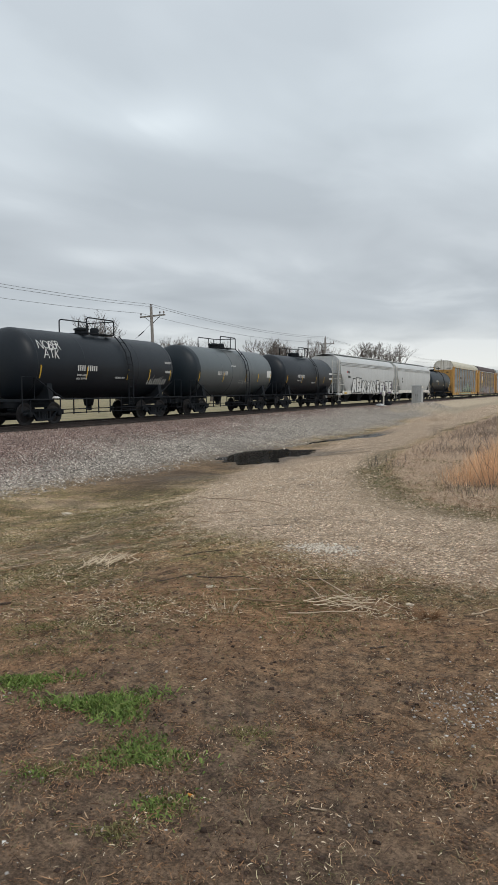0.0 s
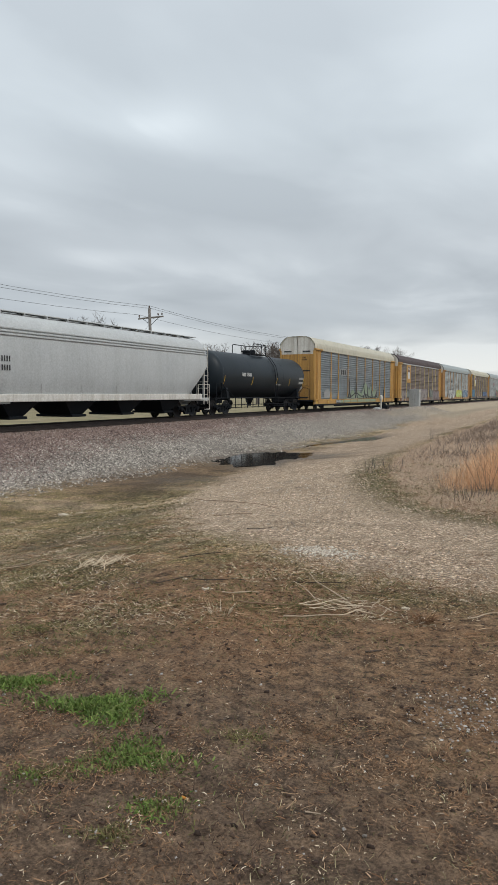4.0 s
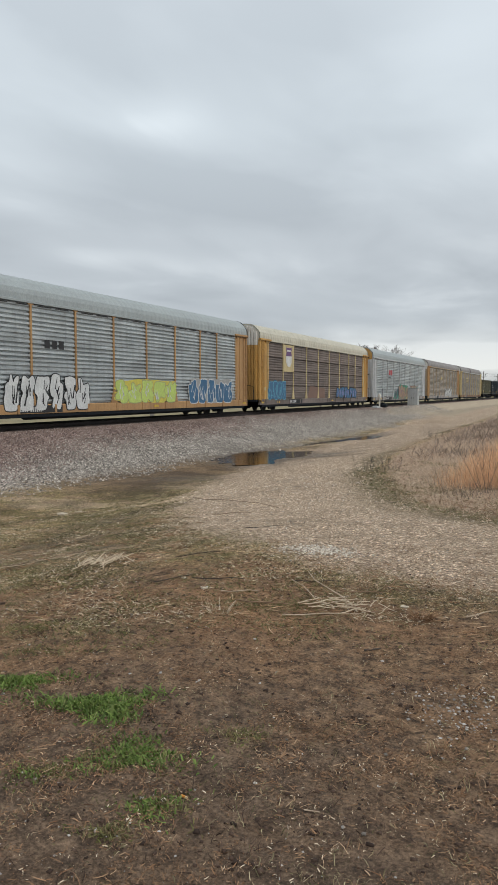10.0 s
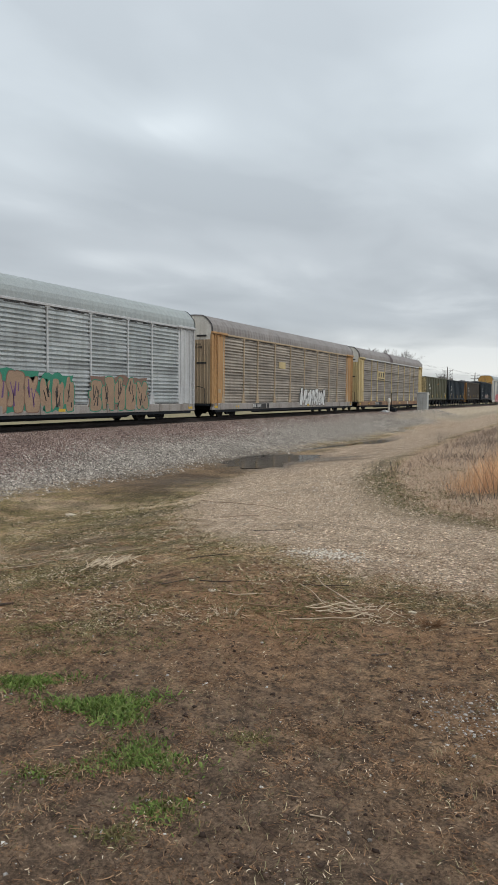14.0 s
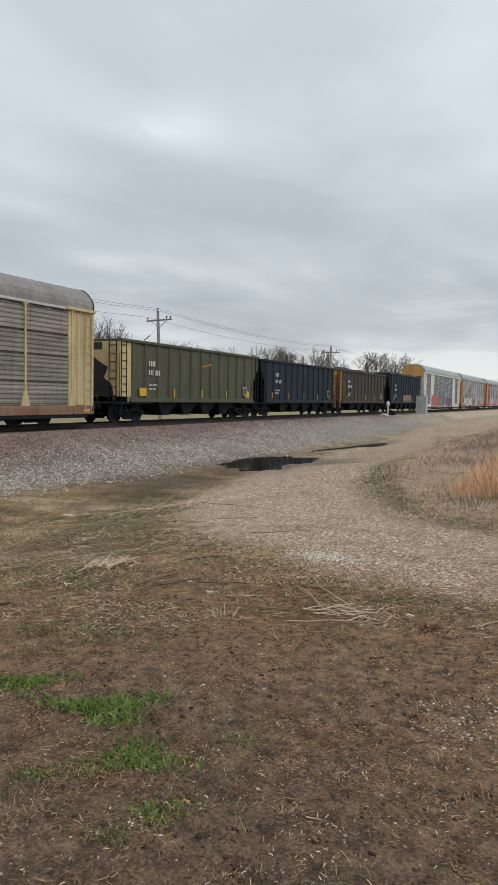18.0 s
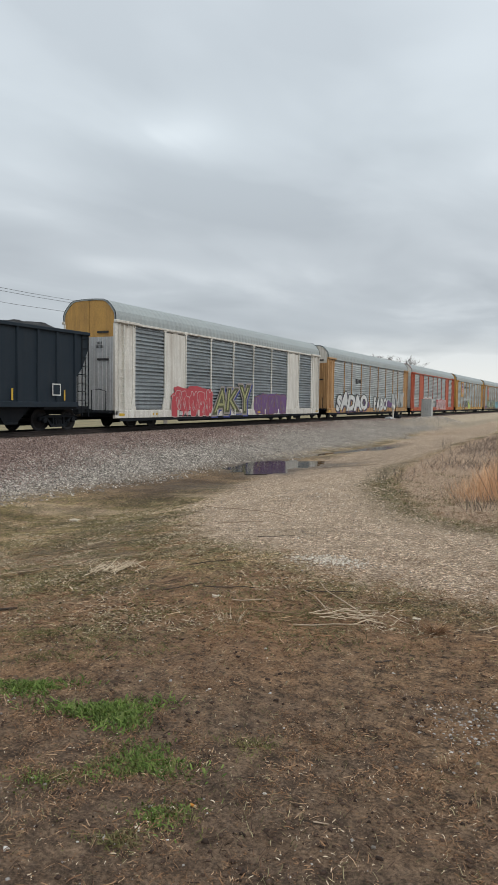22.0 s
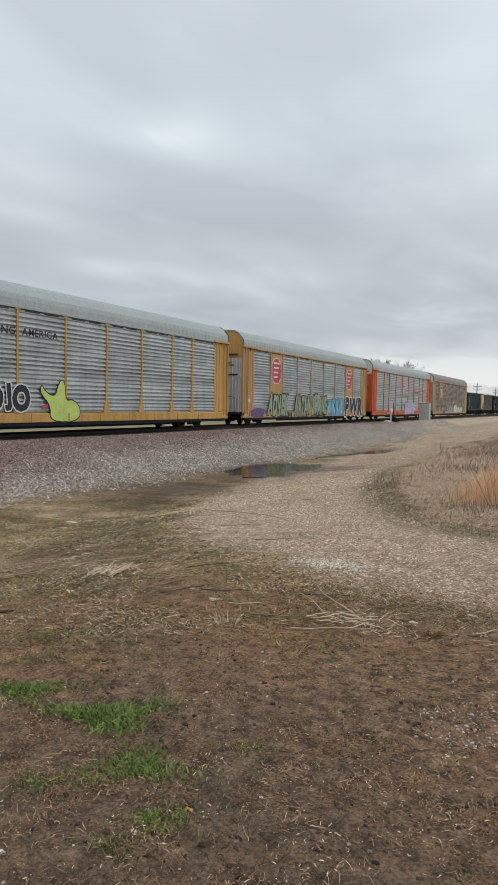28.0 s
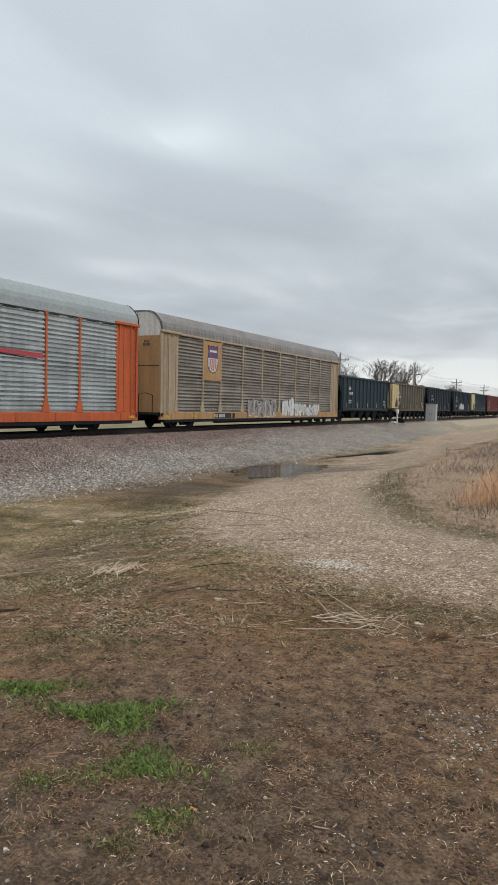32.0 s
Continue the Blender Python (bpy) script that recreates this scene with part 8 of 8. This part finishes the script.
def shrub(x, y, h, spread, seed, n):
    """A small leafless bush of thin stems."""
    rng = random.Random(seed)
    g = Geo()
    z = float(ground_z(x, y))
    for k in range(n):
        a, r = rng.uniform(0, 6.28), rng.uniform(0, 0.25) * spread
        p = Vector((x + r * math.cos(a), y + r * math.sin(a), z - 0.02))
        d = Vector((math.cos(a) * rng.uniform(0, 0.6), math.sin(a) * rng.uniform(0, 0.6), 1)).normalized()
        pts = [p]
        for i in range(4):
            d = (d + Vector((rng.uniform(-1, 1), rng.uniform(-1, 1), rng.uniform(-0.3, 0.5))) * 0.2 * spread).normalized()
            p = p + d * h * rng.uniform(0.18, 0.3)
            pts.append(p.copy())
            if i and rng.random() < 0.8:
                s = (d + Vector((rng.uniform(-1, 1), rng.uniform(-1, 1), rng.uniform(-0.2, 0.6)))).normalized()
                g.tube([p, p + s * h * 0.2, p + s * h * 0.34 + Vector((0, 0, 0.03))], 0.0024, 3, 0.001)
        g.tube(pts, 0.0035, 4, 0.0012)
    tagged(part("bare_shrub", g, TWIG, None), "small leafless shrub of thin dark stems", "shrub")


for q in ((-4.3, 14.9, 0.36, 0.8, 1, 7), (-4.0, 15.6, 0.2, 1.4, 2, 14), (-3.7, 14.4, 0.15, 1.7, 3, 14), (-5.9, 30.0, 0.4, 1.3, 4, 24), (-5.4, 31.5, 0.3, 1.5, 5, 20), (-1.75, 11.3, 0.22, 1.4, 6, 16), (-1.4, 11.7, 0.9, 0.35, 7, 7), (-1.5, 11.2, 0.2, 1.6, 8, 14), (-2.3, 12.5, 0.2, 1.6, 9, 10)):
    shrub(*q)


def stick(x, y, length, turn, r, mat, z=0.01, bow=0.06, label="bare fallen stick", lift=0.0):
    pts = []
    for i in range(5):
        u = i / 4 - 0.5
        px = x + math.cos(turn) * length * u - math.sin(turn) * bow * length * math.sin(u * 5)
        py = y + math.sin(turn) * length * u + math.cos(turn) * bow * length * math.sin(u * 5)
        pts.append((px, py, float(lie(np.array([px]), np.array([py]))[0]) + z + r + lift * (u + 0.5)))
    tagged(part("stick", Geo().tube(pts, r, 6, r * 0.55), mat, None), label, "stick", "fallen sticks")


PALE_STICK = paint("bleached_wood", (0.50, 0.39, 0.28), (0.36, 0.27, 0.185), (0.15, 0.11, 0.08), 0.3, 0.8, 0.0, 6, 0.2)
PALE_STRAW = paint("bleached_straw", (0.68, 0.56, 0.41), (0.52, 0.41, 0.29), (0.25, 0.19, 0.13), 0.2, 0.8, 0.0, 6, 0.2)
DARK_STRAW = paint("rotting_straw", (0.30, 0.19, 0.12), (0.22, 0.14, 0.09), (0.1, 0.065, 0.045), 0.3, 0.85, 0.0, 6, 0.2)
DARK_STICK = paint("wet_bark", (0.05, 0.036, 0.028), (0.075, 0.055, 0.042), (0.02, 0.016, 0.014), 0.3, 0.8, 0.0, 6, 0.2)
for k in range(36):
    rng = random.Random(100 + k)
    stick(-1.6 + rng.gauss(0, 0.17), 4.97 + rng.gauss(0, 0.09), rng.uniform(0.06, 0.3), rng.uniform(-0.9, 0.9) + (1.9 if k % 4 == 0 else 0.2), rng.uniform(0.002, 0.0042), PALE_STRAW if k % 3 else DARK_STRAW, 0.025 + 0.006 * (k % 5), rng.uniform(-0.08, 0.1), "pale dry stalk in a tangle of straw")
stick(-1.79, 5.28, 1.05, 2.21, 0.0065, PALE_STICK, 0.02, 0.05, "long pale stalk lying on turf", 0.03)
stick(-1.9, 5.1, 0.6, 2.5, 0.0045, PALE_STICK, 0.02, -0.06, "long pale stalk lying on turf", 0.05)
stick(-4.38, 4.12, 0.5, 0.3, 0.016, DARK_STICK, 0.005, 0.05, "dark wet stick on bare earth")
stick(-5.75, 5.85, 0.7, 0.55, 0.006, PALE_STICK, 0.006, 0.03, "pale stalk lying on turf")
stick(-3.0, 4.9, 0.35, 0.3, 0.004, DARK_STRAW, 0.004, 0.05, "dark twig on turf")
stick(-5.4, 10.65, 3.6, -0.76, 0.006, DARK_STRAW, 0.006, 0.05, "long dark bent root lying across the drive's edge")
stick(-4.6, 9.1, 0.7, -0.3, 0.005, DARK_STRAW, 0.005, 0.1, "dark bent twig on gravel")
stick(-5.0, 6.3, 1.1, 0.25, 0.006, PALE_STICK, 0.006, 0.05, "pale stalk lying on turf")
for q in ((-3.17, 5.15, 0.36, 0.72, DARK_STICK, "dark"), (-2.79, 5.28, 0.46, 0.15, DARK_STICK, "dark"), (-2.17, 4.83, 0.42, 0.05, DARK_STRAW, "brown"), (-1.67, 4.74, 0.56, 0.26, PALE_STICK, "pale"), (-1.58, 5.42, 0.36, -0.08, DARK_STRAW, "brown"),
          (-3.41, 6.04, 0.42, 0.44, DARK_STICK, "dark"), (-3.41, 5.31, 0.26, 0.81, DARK_STRAW, "brown"), (-0.64, 5.24, 0.3, 0.85, PALE_STICK, "pale"), (-2.45, 5.0, 0.3, 0.3, PALE_STICK, "pale"), (-1.3, 5.0, 0.28, 0.5, DARK_STRAW, "brown"), (-2.0, 5.55, 0.4, 0.2, DARK_STICK, "dark")):
    stick(*q[:4], 0.0055, q[4], 0.008, 0.07, q[5] + " bent twig lying on turf", 0.012)
stick(-3.4, 7.6, 0.45, 0.1, 0.004, DARK_STICK, 0.004, 0.08, "dark twig on turf")
stick(-0.9, 2.46, 0.06, 0.2, 0.0032, PALE_STICK, 0.004, 0.0, "short broken pale stick on earth")
stick(-1.16, 4.25, 0.12, 0.7, 0.007, DARK_STICK, 0.004, 0.05, "short dark piece of wood on earth")
for k in range(46):
    rng = random.Random(300 + k)
    stick(-4.25 + rng.gauss(0, 0.13), 5.55 + rng.gauss(0, 0.09), rng.uniform(0.07, 0.19), rng.uniform(0, 3.1), rng.uniform(0.003, 0.006), PALE_STRAW, 0.015 + 0.006 * (k % 8), rng.uniform(-0.1, 0.1), "pale stalk in a small heap of straw", rng.uniform(0, 0.07))
for k, (sx, sy, sz) in enumerate(((-1.18, 2.55, 0.0085), (-1.65, 1.96, 0.0065), (-1.49, 2.11, 0.006), (-0.81, 2.85, 0.007), (-2.76, 5.02, 0.016), (-1.06, 4.1, 0.012), (-1.9, 4.1, 0.011), (-0.72, 2.75, 0.008), (-0.62, 2.9, 0.006), (-0.66, 3.1, 0.007), (-0.5, 3.3, 0.008), (-0.55, 3.55, 0.009))):
    g = Geo()
    rng = random.Random(k)
    rings = []
    for h, f in ((-0.5, 0.5), (-0.1, 1.0), (0.35, 0.85), (0.6, 0.35)):
        rings.append([(sx + sz * f * math.cos(t) * rng.uniform(0.8, 1.3), sy + sz * f * math.sin(t) * rng.uniform(0.7, 1.0), float(lie(np.array([sx]), np.array([sy]))[0]) + sz * (h * 0.8 + 0.3)) for t in [2 * math.pi * i / 8 for i in range(8)]])
    tagged(part("stone", g.loft(rings), paint("white_stone", (0.55, 0.52, 0.47), (0.42, 0.39, 0.35), (0.3, 0.27, 0.23), 0.3, 0.85, 0.0, 20, 0.0), None), "small pale stone on bare earth", "stone", "stones on the earth")

scrap = thing("orange_stub", "small orange cylindrical stub on bare earth", "litter", at=(-1.39, 2.34, float(lie(np.array([-1.39]), np.array([2.34]))[0]) + 0.006))
part("body", Geo().tube([(-0.016, 0.004, 0), (0.006, -0.002, 0.001)], 0.0055, 8), paint("orange_paper", (0.62, 0.27, 0.05), (0.5, 0.2, 0.04), (0.2, 0.1, 0.04), 0.2, 0.8, 0.0, 30, 0.0), scrap)
part("tip", Geo().tube([(0.006, -0.002, 0.001), (0.014, -0.004, 0.001)], 0.0052, 8), paint("tan_paper", (0.6, 0.45, 0.25), None, (0.3, 0.2, 0.1), 0.2, 0.8, 0.0, 30, 0.0), scrap)
for sx, sy, w in ((-1.46, 2.29, 0.018), (-2.77, 5.01, 0.05), (-1.19, 5.22, 0.035), (-9.51, 11.26, 0.15), (-9.25, 11.5, 0.06), (-1.5, 2.12, 0.016), (-3.1, 5.25, 0.03)):
    rng = random.Random(int(sx * 1000))
    z = float(lie(np.array([sx]), np.array([sy]))[0]) + 0.004
    pts = [(sx + w * math.cos(t) * rng.uniform(0.6, 1.2), sy + 0.6 * w * math.sin(t) * rng.uniform(0.6, 1.2)) for t in [2 * math.pi * i / 9 for i in range(9)]]
    g = Geo().loft([[(x, y, z - 0.01) for x, y in pts], [(x, y, z + 0.15 * w * rng.uniform(0.3, 1)) for x, y in pts]])
    tagged(part("scrap", g, paint("pale_wood_chip", (0.6, 0.53, 0.42), (0.48, 0.4, 0.3), (0.25, 0.19, 0.13), 0.3, 0.9, 0.0, 14, 0.0), None), "pale flat chip lying on the ground", "chip", "chips on the ground")


# ---- what moves: the train rolls past, its wheels turn ----
def rolled(t):
    """How far the train has come at t seconds."""
    u = t / 32.0
    return -33.151 + 506.535 * u + 7.783 * u ** 2 + 34.268 * u ** 3 - 22.365 * u ** 4


def motions():
    for car, s in TRAIN:
        walk(car, [(t, pose(TRACK_X, s - rolled(t), RAIL_Z)) for t in range(0, 33, 2)])
    for w, car in WHEELS:
        place = [s for c, s in TRAIN if c == car][0] + w.parent.location.y + w.location.y
        times = [k / 30 for k in range(961) if 9 < place - rolled(k / 30) < 105]
        at = Matrix.Translation(w.location)
        rows = []
        for t in times:
            rows.append((t, at @ Matrix.Rotation(math.fmod((rolled(t) - rolled(times[0])) / 0.457, 2 * math.pi), 4, "X")))
        if not rows:
            rows = [(0, at), (32, at)]
        if times and times[0] > 0.05:
            rows.insert(0, (0, rows[0][1]))
        if times and times[-1] < 31.95:
            rows.append((32, rows[-1][1]))
        walk(w, rows)


motions()
